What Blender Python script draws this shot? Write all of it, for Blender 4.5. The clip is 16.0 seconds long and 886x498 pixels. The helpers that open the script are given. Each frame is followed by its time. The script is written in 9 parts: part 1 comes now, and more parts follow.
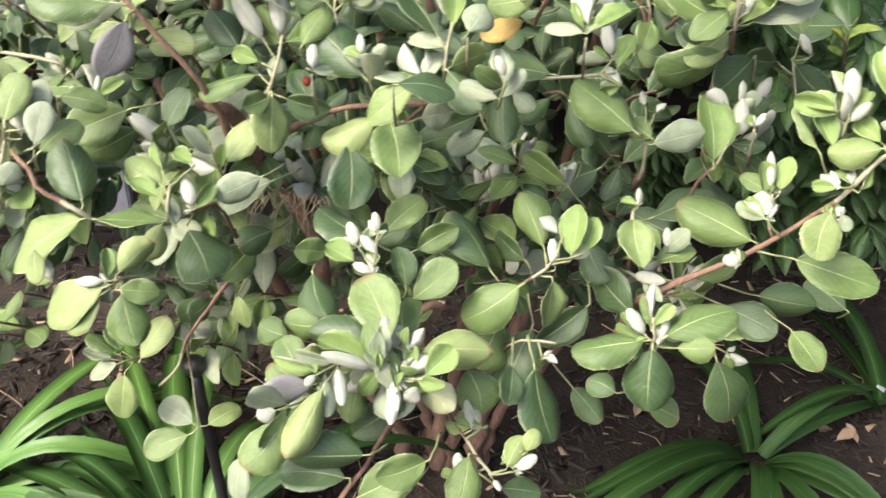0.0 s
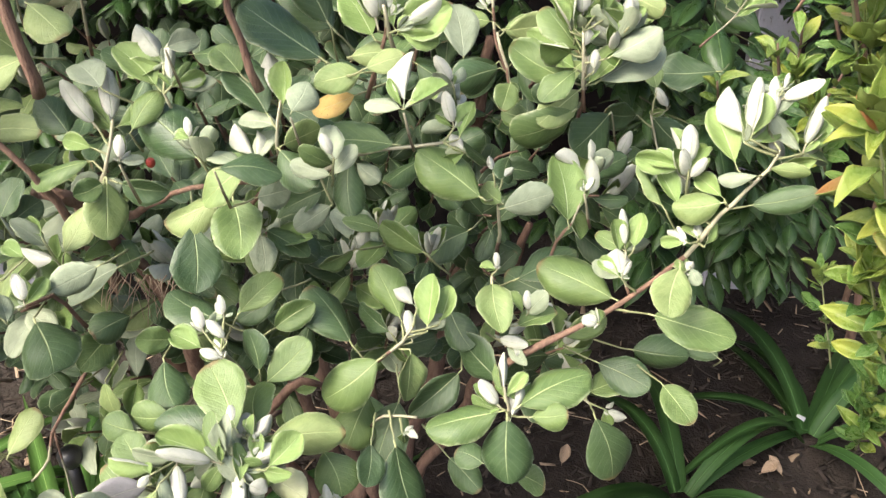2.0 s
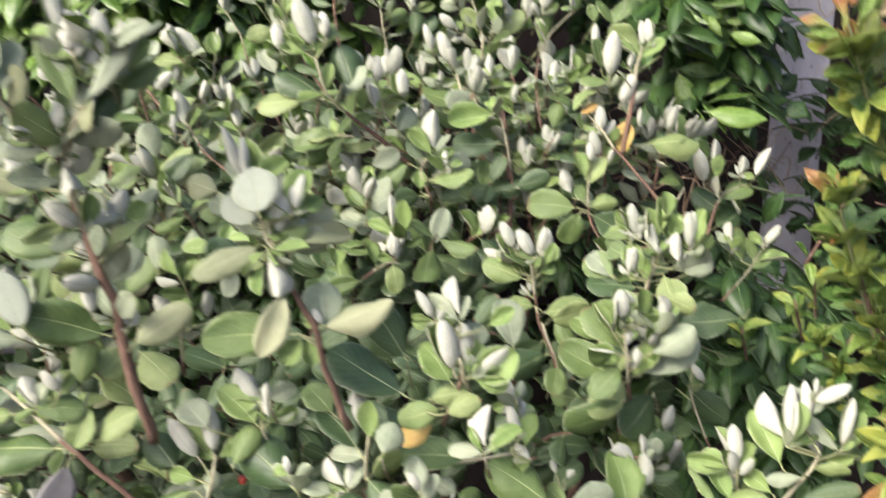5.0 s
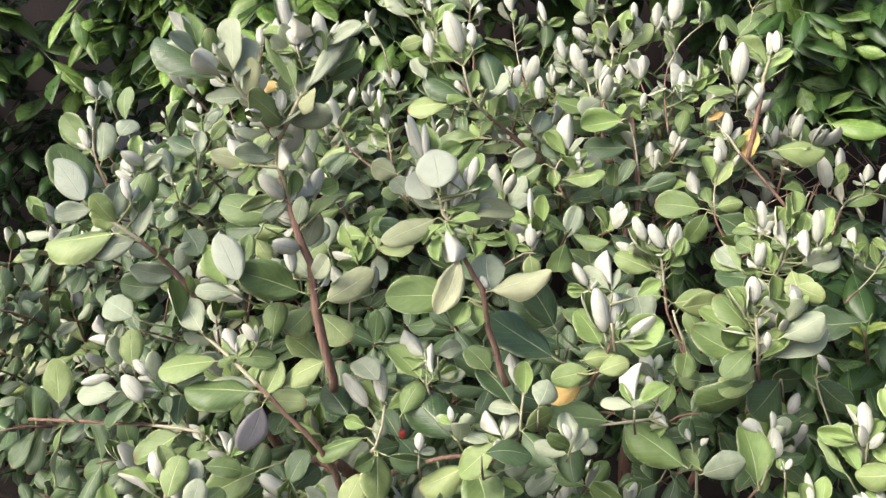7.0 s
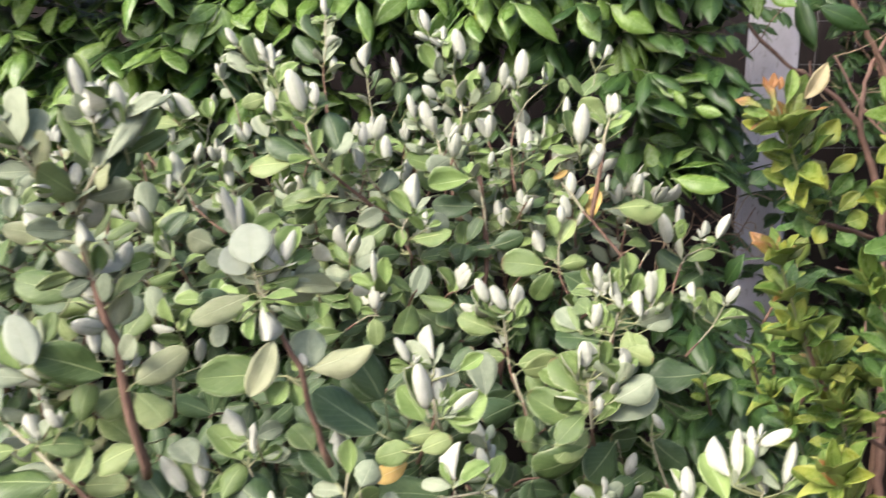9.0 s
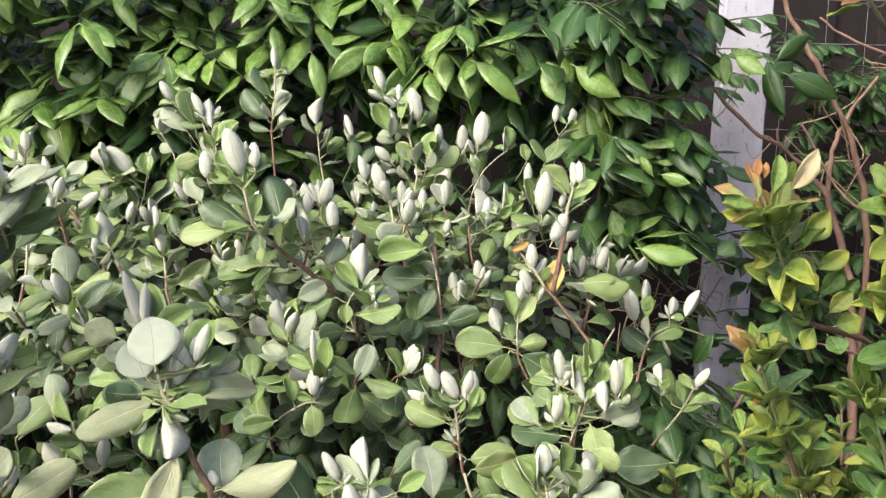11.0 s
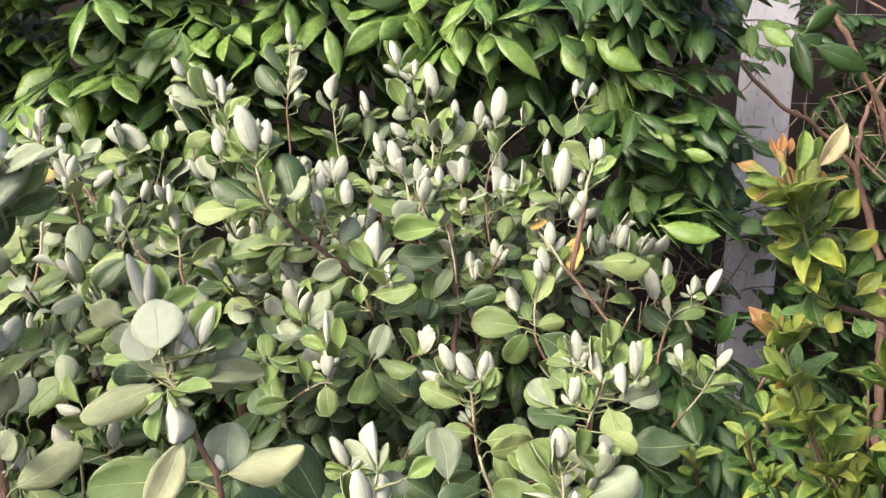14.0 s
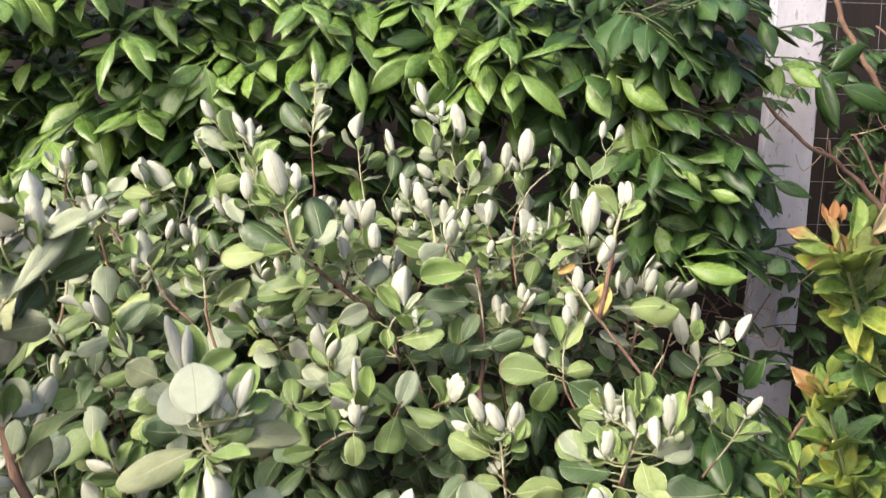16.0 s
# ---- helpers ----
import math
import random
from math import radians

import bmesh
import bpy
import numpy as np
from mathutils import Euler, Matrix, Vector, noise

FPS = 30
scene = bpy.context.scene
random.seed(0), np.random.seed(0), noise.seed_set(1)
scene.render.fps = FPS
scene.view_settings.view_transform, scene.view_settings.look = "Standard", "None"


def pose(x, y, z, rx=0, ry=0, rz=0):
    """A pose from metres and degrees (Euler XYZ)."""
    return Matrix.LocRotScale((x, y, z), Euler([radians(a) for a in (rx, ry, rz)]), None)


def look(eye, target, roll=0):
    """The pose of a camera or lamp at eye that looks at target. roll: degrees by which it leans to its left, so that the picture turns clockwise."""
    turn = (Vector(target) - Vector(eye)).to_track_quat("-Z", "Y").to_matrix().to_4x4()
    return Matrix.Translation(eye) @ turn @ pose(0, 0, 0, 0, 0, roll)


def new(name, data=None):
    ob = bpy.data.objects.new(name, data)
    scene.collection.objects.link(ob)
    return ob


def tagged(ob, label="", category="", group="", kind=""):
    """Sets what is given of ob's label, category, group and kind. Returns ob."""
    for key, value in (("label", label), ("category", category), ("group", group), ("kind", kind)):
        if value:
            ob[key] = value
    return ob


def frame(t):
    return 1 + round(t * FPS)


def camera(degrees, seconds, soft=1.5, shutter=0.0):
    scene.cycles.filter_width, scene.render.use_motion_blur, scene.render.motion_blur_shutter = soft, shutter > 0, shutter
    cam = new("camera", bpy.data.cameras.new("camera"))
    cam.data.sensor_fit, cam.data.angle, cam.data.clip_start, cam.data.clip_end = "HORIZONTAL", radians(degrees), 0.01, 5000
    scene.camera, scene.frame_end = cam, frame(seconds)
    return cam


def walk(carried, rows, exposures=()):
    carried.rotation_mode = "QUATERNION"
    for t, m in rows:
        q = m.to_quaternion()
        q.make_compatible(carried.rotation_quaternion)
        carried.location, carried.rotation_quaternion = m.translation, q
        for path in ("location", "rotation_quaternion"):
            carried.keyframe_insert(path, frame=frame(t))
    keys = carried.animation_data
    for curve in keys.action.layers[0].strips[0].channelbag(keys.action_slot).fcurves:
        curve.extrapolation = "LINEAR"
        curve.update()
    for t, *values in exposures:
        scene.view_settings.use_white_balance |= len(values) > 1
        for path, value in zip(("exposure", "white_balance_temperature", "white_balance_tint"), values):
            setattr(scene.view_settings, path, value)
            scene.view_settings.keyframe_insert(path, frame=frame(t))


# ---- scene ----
cam = camera(55.5, 16.0, soft=1.4, shutter=0.5)
PATH = [
    (0, (0.001, 0.004, 1.34), (0.033, 1.671, 0.235), 2.7),
    (0.5, (0.036, 0.017, 1.343), (0.111, 1.698, 0.262), 1.7),
    (1, (0.065, 0.035, 1.36), (0.199, 1.73, 0.307), 1.0),
    (1.5, (0.091, 0.035, 1.37), (0.244, 1.748, 0.349), 0.6),
    (2, (0.082, 0.026, 1.355), (0.231, 1.745, 0.343), 1.3),
    (2.5, (0.076, 0.042, 1.35), (0.236, 1.752, 0.326), 1.9),
    (3, (0.092, 0.053, 1.384), (0.279, 1.77, 0.376), 1.1),
    (3.5, (0.095, 0.063, 1.408), (0.303, 1.815, 0.465), 0.5),
    (4, (0.081, 0.022, 1.452), (0.276, 1.848, 0.66), -0.4),
    (4.5, (0.071, 0.022, 1.48), (0.24, 1.888, 0.781), -2.2),
    (5, (0.038, 0.008, 1.5), (0.167, 1.898, 0.859), -2.4),
    (5.2, (0.014, -0.01, 1.525), (0.096, 1.894, 0.916), -1.8),
    (7.3, (-0.024, -0.091, 1.488), (-0.115, 1.821, 0.908), -2.8),
    (7.5, (-0.013, -0.093, 1.488), (-0.104, 1.814, 0.891), -2.8),
    (8, (0.007, -0.094, 1.492), (-0.047, 1.808, 0.875), -2.4),
    (8.5, (0.032, -0.072, 1.517), (0.073, 1.845, 0.948), -2.5),
    (9, (0.039, -0.061, 1.513), (0.215, 1.867, 1.011), -1.3),
    (9.5, (0.061, 0.0, 1.502), (0.355, 1.924, 1.042), 1.0),
    (10, (0.062, 0.006, 1.513), (0.361, 1.934, 1.075), 1.6),
    (10.2, (0.063, 0.012, 1.522), (0.355, 1.944, 1.096), 1.4),
    (12.3, (0.094, 0.059, 1.534), (0.339, 2.006, 1.15), -0.6),
    (12.5, (0.105, 0.059, 1.537), (0.341, 2.005, 1.139), -0.5),
    (13, (0.085, 0.063, 1.536), (0.3, 2.008, 1.124), 0.1),
    (13.5, (0.076, 0.049, 1.531), (0.266, 1.995, 1.109), -0.1),
    (14, (0.078, 0.056, 1.527), (0.289, 1.993, 1.078), -0.0),
    (14.5, (0.066, 0.058, 1.523), (0.279, 1.988, 1.041), 0.6),
    (15, (0.066, 0.059, 1.515), (0.274, 1.987, 1.023), 1.0),
    (15.5, (0.06, 0.07, 1.537), (0.262, 2.005, 1.077), 1.0),
    (16, (0.056, 0.075, 1.554), (0.245, 2.026, 1.155), 0.4),
]
walk(cam, [(t, look(eye, target, roll)) for t, eye, target, roll in PATH],
     exposures=[(0.0, 1.42, 6290, 12), (3.5, 1.42, 6310, 12), (5.0, 1.12, 6230, 15), (8.0, 1.15, 6220, 15), (10.0, 1.13, 6190, 14), (12.5, 1.15, 6380, 12), (15.0, 1.15, 6570, 14), (16.0, 1.18, 6530, 14)])

# ---- world and light ----
SUN_ELEVATION, SUN_AZIMUTH = 47.0, 238.0
world = bpy.data.worlds.new("sky")
scene.world = world
world.use_nodes = True
wn = world.node_tree.nodes
sky = wn.new("ShaderNodeTexSky")
sky.sky_type, sky.sun_disc = "NISHITA", False
sky.sun_elevation, sky.sun_rotation = radians(SUN_ELEVATION), radians(SUN_AZIMUTH)
sky.dust_density, sky.ozone_density = 6.0, 0.8
wn["Background"].inputs["Strength"].default_value = 0.15
world.node_tree.links.new(sky.outputs[0], wn["Background"].inputs["Color"])

sun = new("sun", bpy.data.lights.new("sun", "SUN"))
sun.data.energy, sun.data.angle, sun.data.color = 1.8, radians(24), (1.0, 0.94, 0.79)
az, el = radians(SUN_AZIMUTH), radians(SUN_ELEVATION)
sun_from = Vector((math.sin(az) * math.cos(el), math.cos(az) * math.cos(el), math.sin(el)))
sun.matrix_world = look(sun_from * 20, (0, 0, 0))

rng = random.Random(11)


# ---- materials ----
class Nodes:
    """Short hand for a material's node tree."""

    def __init__(self, name):
        self.material = bpy.data.materials.new(name)
        self.material.use_nodes = True
        self.tree = self.material.node_tree
        self.bsdf = self.tree.nodes["Principled BSDF"]
        self.out = self.tree.nodes["Material Output"]

    def add(self, kind, **values):
        node = self.tree.nodes.new(kind)
        for key, value in values.items():
            setattr(node, key, value)
        return node

    def link(self, a, b):
        self.tree.links.new(a, b)

    def maths(self, operation, a, b=0.0, clamp=False):
        node = self.add("ShaderNodeMath", operation=operation, use_clamp=clamp)
        for socket, value in zip(node.inputs, (a, b)):
            if isinstance(value, (int, float)):
                socket.default_value = value
            else:
                self.link(value, socket)
        return node.outputs[0]

    def mix(self, factor, a, b):
        node = self.add("ShaderNodeMix", data_type="RGBA")
        for socket, value in ((node.inputs[0], factor), (node.inputs[6], a), (node.inputs[7], b)):
            if isinstance(value, (int, float)):
                socket.default_value = value
            elif isinstance(value, tuple):
                socket.default_value = (*value, 1.0)
            else:
                self.link(value, socket)
        return node.outputs[2]

    def noise(self, vector, scale, detail=3.0, rough=0.6):
        node = self.add("ShaderNodeTexNoise")
        node.inputs["Scale"].default_value, node.inputs["Detail"].default_value = scale, detail
        node.inputs["Roughness"].default_value = rough
        if vector:
            self.link(vector, node.inputs["Vector"])
        return node.outputs[0]

    def ramp(self, value, low, high):
        node = self.add("ShaderNodeMapRange", interpolation_type="SMOOTHSTEP")
        self.link(value, node.inputs[0])
        node.inputs[1].default_value, node.inputs[2].default_value = low, high
        return node.outputs[0]

    def bump(self, height, strength, distance=0.002):
        node = self.add("ShaderNodeBump")
        node.inputs["Strength"].default_value, node.inputs["Distance"].default_value = strength, distance
        self.link(height, node.inputs["Height"])
        self.link(node.outputs[0], self.bsdf.inputs["Normal"])

    def random(self):
        info, geo = self.add("ShaderNodeObjectInfo"), self.add("ShaderNodeNewGeometry")
        return self.maths("FRACT", self.maths("ADD", info.outputs["Random"], geo.outputs["Random Per Island"]))


def leaf_material(name, dark, light, rib, rough=0.45, through_light=0.2, vein=0.14, specks=0.0, edge=None, flush=None, gloss=0.4):
    """A leaf: two tones that vary from leaf to leaf, a pale midrib, side veins, blotches, and some light let through."""
    def muted(colour):
        grey = 0.3 * colour[0] + 0.6 * colour[1] + 0.1 * colour[2]
        return tuple(c * 0.92 + grey * 0.08 for c in colour)

    dark, light, rib = muted(dark), muted(light), muted(rib)
    n = Nodes(name)
    rnd = n.random()
    uv = n.add("ShaderNodeUVMap")
    uv.uv_map = "UVMap"
    sep = n.add("ShaderNodeSeparateXYZ")
    n.link(uv.outputs[0], sep.inputs[0])
    u, v = sep.outputs[0], sep.outputs[1]
    side = n.maths("ABSOLUTE", n.maths("SUBTRACT", u, 0.5))
    coord = n.add("ShaderNodeCombineXYZ")
    n.link(u, coord.inputs[0])
    n.link(n.maths("MULTIPLY", v, 1.7), coord.inputs[1])
    n.link(n.maths("MULTIPLY", rnd, 37.0), coord.inputs[2])
    blotch = n.noise(coord.outputs[0], 3.0, 3)
    grain = n.noise(coord.outputs[0], 34.0, 2)
    tone = n.maths("ADD", n.maths("MULTIPLY", rnd, 0.62), n.maths("MULTIPLY", n.ramp(blotch, 0.3, 0.7), 0.38))
    colour = n.mix(tone, dark, light)
    colour = n.mix(n.maths("MULTIPLY", n.ramp(grain, 0.45, 0.75), 0.16), colour, light)
    lines = n.maths("PINGPONG", n.maths("ADD", n.maths("SUBTRACT", n.maths("MULTIPLY", v, 7.0), n.maths("MULTIPLY", side, 6.0)), rnd), 0.5)
    veins = n.maths("SUBTRACT", 1.0, n.ramp(lines, 0.02, 0.16))
    colour = n.mix(n.maths("MULTIPLY", veins, vein * 0.5), colour, rib)
    middle = n.maths("SUBTRACT", 1.0, n.ramp(n.maths("ADD", side, n.maths("MULTIPLY", v, 0.022)), 0.013, 0.034))
    colour = n.mix(n.maths("MULTIPLY", middle, 0.85), colour, rib)
    if flush:
        colour = n.mix(n.maths("MULTIPLY", n.ramp(n.maths("ADD", v, n.maths("MULTIPLY", blotch, 0.5)), 0.5, 1.15), n.ramp(rnd, 0.1, 0.8)), colour, flush)
    if edge:
        rim = n.maths("MULTIPLY", n.ramp(side, 0.44, 0.495), n.ramp(n.noise(coord.outputs[0], 5.0, 2), 0.35, 0.65))
        colour = n.mix(n.maths("MULTIPLY", rim, 0.75), colour, edge)
    if specks:
        dots = n.ramp(n.noise(coord.outputs[0], 16.0, 1), 0.70, 0.74)
        colour = n.mix(n.maths("MULTIPLY", dots, specks), colour, (0.05, 0.035, 0.015))
        scorched = n.maths("MULTIPLY", n.ramp(n.maths("ADD", v, n.maths("MULTIPLY", blotch, 0.12)), 0.98, 1.04), n.ramp(rnd, 0.72, 0.78))
        colour = n.mix(n.maths("MULTIPLY", scorched, 0.8), colour, (0.19, 0.12, 0.055))
    n.link(colour, n.bsdf.inputs["Base Color"])
    n.bsdf.inputs["Specular IOR Level"].default_value = gloss
    rough_map = n.maths("ADD", n.maths("MULTIPLY", blotch, 0.25), rough - 0.12)
    n.link(rough_map, n.bsdf.inputs["Roughness"])
    relief = n.maths("ADD", n.maths("MULTIPLY", n.maths("ADD", middle, n.maths("MULTIPLY", veins, 0.25)), -0.4), n.maths("MULTIPLY", blotch, 0.9))
    n.bump(n.maths("ADD", relief, n.maths("MULTIPLY", grain, 0.35)), 0.6, 0.002)
    if through_light:
        glow, mixer = n.add("ShaderNodeBsdfTranslucent"), n.add("ShaderNodeMixShader")
        n.link(n.mix(0.5, colour, (0.25, 0.40, 0.03)), glow.inputs[0])
        mixer.inputs[0].default_value = through_light
        n.link(n.bsdf.outputs[0], mixer.inputs[1])
        n.link(glow.outputs[0], mixer.inputs[2])
        n.link(mixer.outputs[0], n.out.inputs[0])
    return n.material


def plain_material(name, dark, light, scale, rough=0.8, bump=0.4, stretch=(1, 1, 1), distance=0.002, fine=8.0, sheen=0.0):
    """A surface of two tones, mottled coarsely and finely."""
    n = Nodes(name)
    coord, mapping = n.add("ShaderNodeTexCoord"), n.add("ShaderNodeMapping")
    n.link(coord.outputs["Object"], mapping.inputs[0])
    mapping.inputs["Scale"].default_value = stretch
    big, small = n.noise(mapping.outputs[0], scale, 5), n.noise(mapping.outputs[0], scale * fine, 3)
    tone = n.maths("ADD", n.maths("MULTIPLY", n.ramp(big, 0.3, 0.7), 0.6), n.maths("MULTIPLY", small, 0.4))
    tone = n.maths("ADD", n.maths("MULTIPLY", tone, 0.75), n.maths("MULTIPLY", n.random(), 0.25))
    n.link(n.mix(tone, dark, light), n.bsdf.inputs["Base Color"])
    n.bsdf.inputs["Roughness"].default_value = rough
    n.bsdf.inputs["Sheen Weight"].default_value = sheen
    n.bump(n.maths("ADD", big, n.maths("MULTIPLY", small, 0.6)), bump, distance)
    return n.material


RIB = (0.42, 0.52, 0.20)
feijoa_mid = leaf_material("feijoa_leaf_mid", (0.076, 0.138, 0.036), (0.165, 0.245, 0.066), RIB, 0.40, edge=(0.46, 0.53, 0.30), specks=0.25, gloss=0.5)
# a dark leaf tone, which also stands in for shade deep in the bush
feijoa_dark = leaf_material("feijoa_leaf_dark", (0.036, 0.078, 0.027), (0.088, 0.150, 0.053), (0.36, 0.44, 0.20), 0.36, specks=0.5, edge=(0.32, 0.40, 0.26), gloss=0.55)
feijoa_light = leaf_material("feijoa_leaf_light", (0.16, 0.245, 0.068), (0.29, 0.36, 0.13), (0.52, 0.6, 0.25), 0.42, edge=(0.55, 0.58, 0.34), specks=0.25)
feijoa_grey = leaf_material("feijoa_leaf_grey", (0.22, 0.28, 0.175), (0.38, 0.43, 0.285), (0.5, 0.56, 0.36), 0.55, edge=(0.48, 0.54, 0.38))
feijoa_new = leaf_material("feijoa_leaf_new", (0.16, 0.265, 0.06), (0.27, 0.38, 0.11), (0.46, 0.56, 0.26), 0.5, 0.2, edge=(0.58, 0.62, 0.44))
feijoa_under = leaf_material("feijoa_leaf_underside", (0.37, 0.40, 0.30), (0.53, 0.55, 0.43), (0.55, 0.6, 0.42), 0.85, 0.08, gloss=0.2)
feijoa_felt = leaf_material("feijoa_felt", (0.46, 0.485, 0.39), (0.67, 0.675, 0.58), (0.38, 0.45, 0.27), 0.95, 0.2, 0.35, gloss=0.12, edge=(0.40, 0.50, 0.22))
# pale cream tone: bright sun on old leaves, put into the colour
feijoa_sunlit = leaf_material("feijoa_leaf_sunlit", (0.26, 0.30, 0.15), (0.40, 0.42, 0.24), (0.50, 0.54, 0.31), 0.45, edge=(0.55, 0.56, 0.36))
feijoa_pale = leaf_material("feijoa_leaf_pale", (0.32, 0.38, 0.28), (0.43, 0.48, 0.37), (0.42, 0.48, 0.33), 0.7, vein=0.04, edge=(0.5, 0.56, 0.38))
feijoa_old = leaf_material("feijoa_leaf_old", (0.42, 0.22, 0.06), (0.55, 0.42, 0.10), (0.55, 0.45, 0.2), 0.55, specks=0.6)
feijoa_lilac = leaf_material("feijoa_leaf_faded", (0.27, 0.26, 0.265), (0.38, 0.36, 0.365), (0.4, 0.4, 0.34), 0.75, specks=0.3)
young_stem = plain_material("young_stem", (0.24, 0.235, 0.15), (0.42, 0.39, 0.27), 90, 0.8, 0.2)
leaf_foot = plain_material("leaf_foot", (0.17, 0.19, 0.085), (0.30, 0.31, 0.16), 60, 0.7, 0.15)
petiole_green = plain_material("petiole", (0.30, 0.34, 0.14), (0.48, 0.50, 0.26), 60, 0.6, 0.1)
feijoa_bark = plain_material("feijoa_bark", (0.085, 0.046, 0.034), (0.27, 0.168, 0.115), 110, 0.9, 1.0, (1, 1, 0.3), fine=4.0)
red_bark = plain_material("red_bark", (0.08, 0.045, 0.035), (0.25, 0.15, 0.11), 70, 0.75, 0.9, (1, 1, 0.3), fine=5.0)
cut_wood = plain_material("cut_wood", (0.62, 0.52, 0.38), (0.82, 0.75, 0.62), 120, 0.8, 0.2)
vine_stem = plain_material("vine_stem", (0.035, 0.05, 0.02), (0.10, 0.11, 0.05), 70, 0.7, 0.3)
# lit and shaded copies of one climber leaf, the shade put into the colour
vine_lit = leaf_material("vine_leaf_lit", (0.085, 0.20, 0.026), (0.25, 0.41, 0.068), (0.38, 0.53, 0.15), 0.27, 0.32, 0.2, gloss=0.75, edge=(0.36, 0.50, 0.12))
vine_shaded = leaf_material("vine_leaf_shaded", (0.020, 0.060, 0.014), (0.056, 0.124, 0.027), (0.17, 0.27, 0.07), 0.30, 0.2, 0.2, gloss=0.5)
vine_yellow = leaf_material("vine_leaf_yellow", (0.36, 0.45, 0.04), (0.48, 0.52, 0.05), (0.5, 0.55, 0.15), 0.42, 0.25, 0.2)
vine_under = leaf_material("vine_leaf_underside", (0.12, 0.21, 0.07), (0.20, 0.29, 0.11), (0.26, 0.36, 0.15), 0.6, 0.2, 0.2)
shrub_lime = leaf_material("shrub_leaf_lime", (0.11, 0.215, 0.030), (0.28, 0.39, 0.065), (0.46, 0.52, 0.18), 0.28, 0.3, 0.15, flush=(0.35, 0.38, 0.065), edge=(0.40, 0.36, 0.12), gloss=0.5)
shrub_green = leaf_material("shrub_leaf_green", (0.035, 0.10, 0.018), (0.11, 0.215, 0.035), (0.3, 0.4, 0.12), 0.28, 0.15, 0.15, gloss=0.5)
shrub_orange = leaf_material("shrub_leaf_bronze", (0.14, 0.20, 0.03), (0.28, 0.31, 0.055), (0.42, 0.40, 0.15), 0.28, 0.25, 0.15, flush=(0.30, 0.15, 0.055), edge=(0.36, 0.22, 0.08), gloss=0.5)
shrub_cream = leaf_material("shrub_leaf_cream", (0.44, 0.38, 0.19), (0.58, 0.46, 0.29), (0.7, 0.58, 0.36), 0.3, 0.2, 0.12, flush=(0.72, 0.44, 0.26))
shrub_flame = leaf_material("shrub_leaf_flame", (0.36, 0.12, 0.035), (0.50, 0.24, 0.08), (0.6, 0.3, 0.12), 0.3, 0.3, 0.12)
shrub_red = leaf_material("shrub_leaf_red", (0.18, 0.055, 0.04), (0.30, 0.11, 0.075), (0.55, 0.26, 0.16), 0.3, 0.2, 0.12)
shrub_under = leaf_material("shrub_leaf_underside", (0.19, 0.29, 0.05), (0.31, 0.40, 0.09), (0.42, 0.48, 0.17), 0.36, 0.3, 0.15)
strap_green = leaf_material("strap_leaf", (0.02, 0.065, 0.012), (0.055, 0.135, 0.025), (0.12, 0.26, 0.06), 0.5, 0.15, 0.0, gloss=0.3)
strap_bright = leaf_material("strap_leaf_bright", (0.06, 0.16, 0.025), (0.13, 0.27, 0.05), (0.32, 0.48, 0.12), 0.36, 0.2, 0.0)


# ---- mesh helpers ----
def mesh_of(name, verts, faces, materials, slots=None, uvs=None, smooth=True):
    """A mesh from vertices, faces, a material slot for each face and one uv for each vertex."""
    me = bpy.data.meshes.new(name)
    me.from_pydata([tuple(v) for v in verts], [], [tuple(f) for f in faces])
    for m in materials:
        me.materials.append(m)
    if slots is not None:
        me.polygons.foreach_set("material_index", np.array(slots, np.int32))
    if uvs is not None:
        layer = me.uv_layers.new(name="UVMap")
        index = np.zeros(len(me.loops), np.int32)
        me.loops.foreach_get("vertex_index", index)
        layer.data.foreach_set("uv", np.array(uvs, np.float32)[index].ravel())
    me.polygons.foreach_set("use_smooth", np.full(len(me.polygons), smooth))
    me.update()
    return me


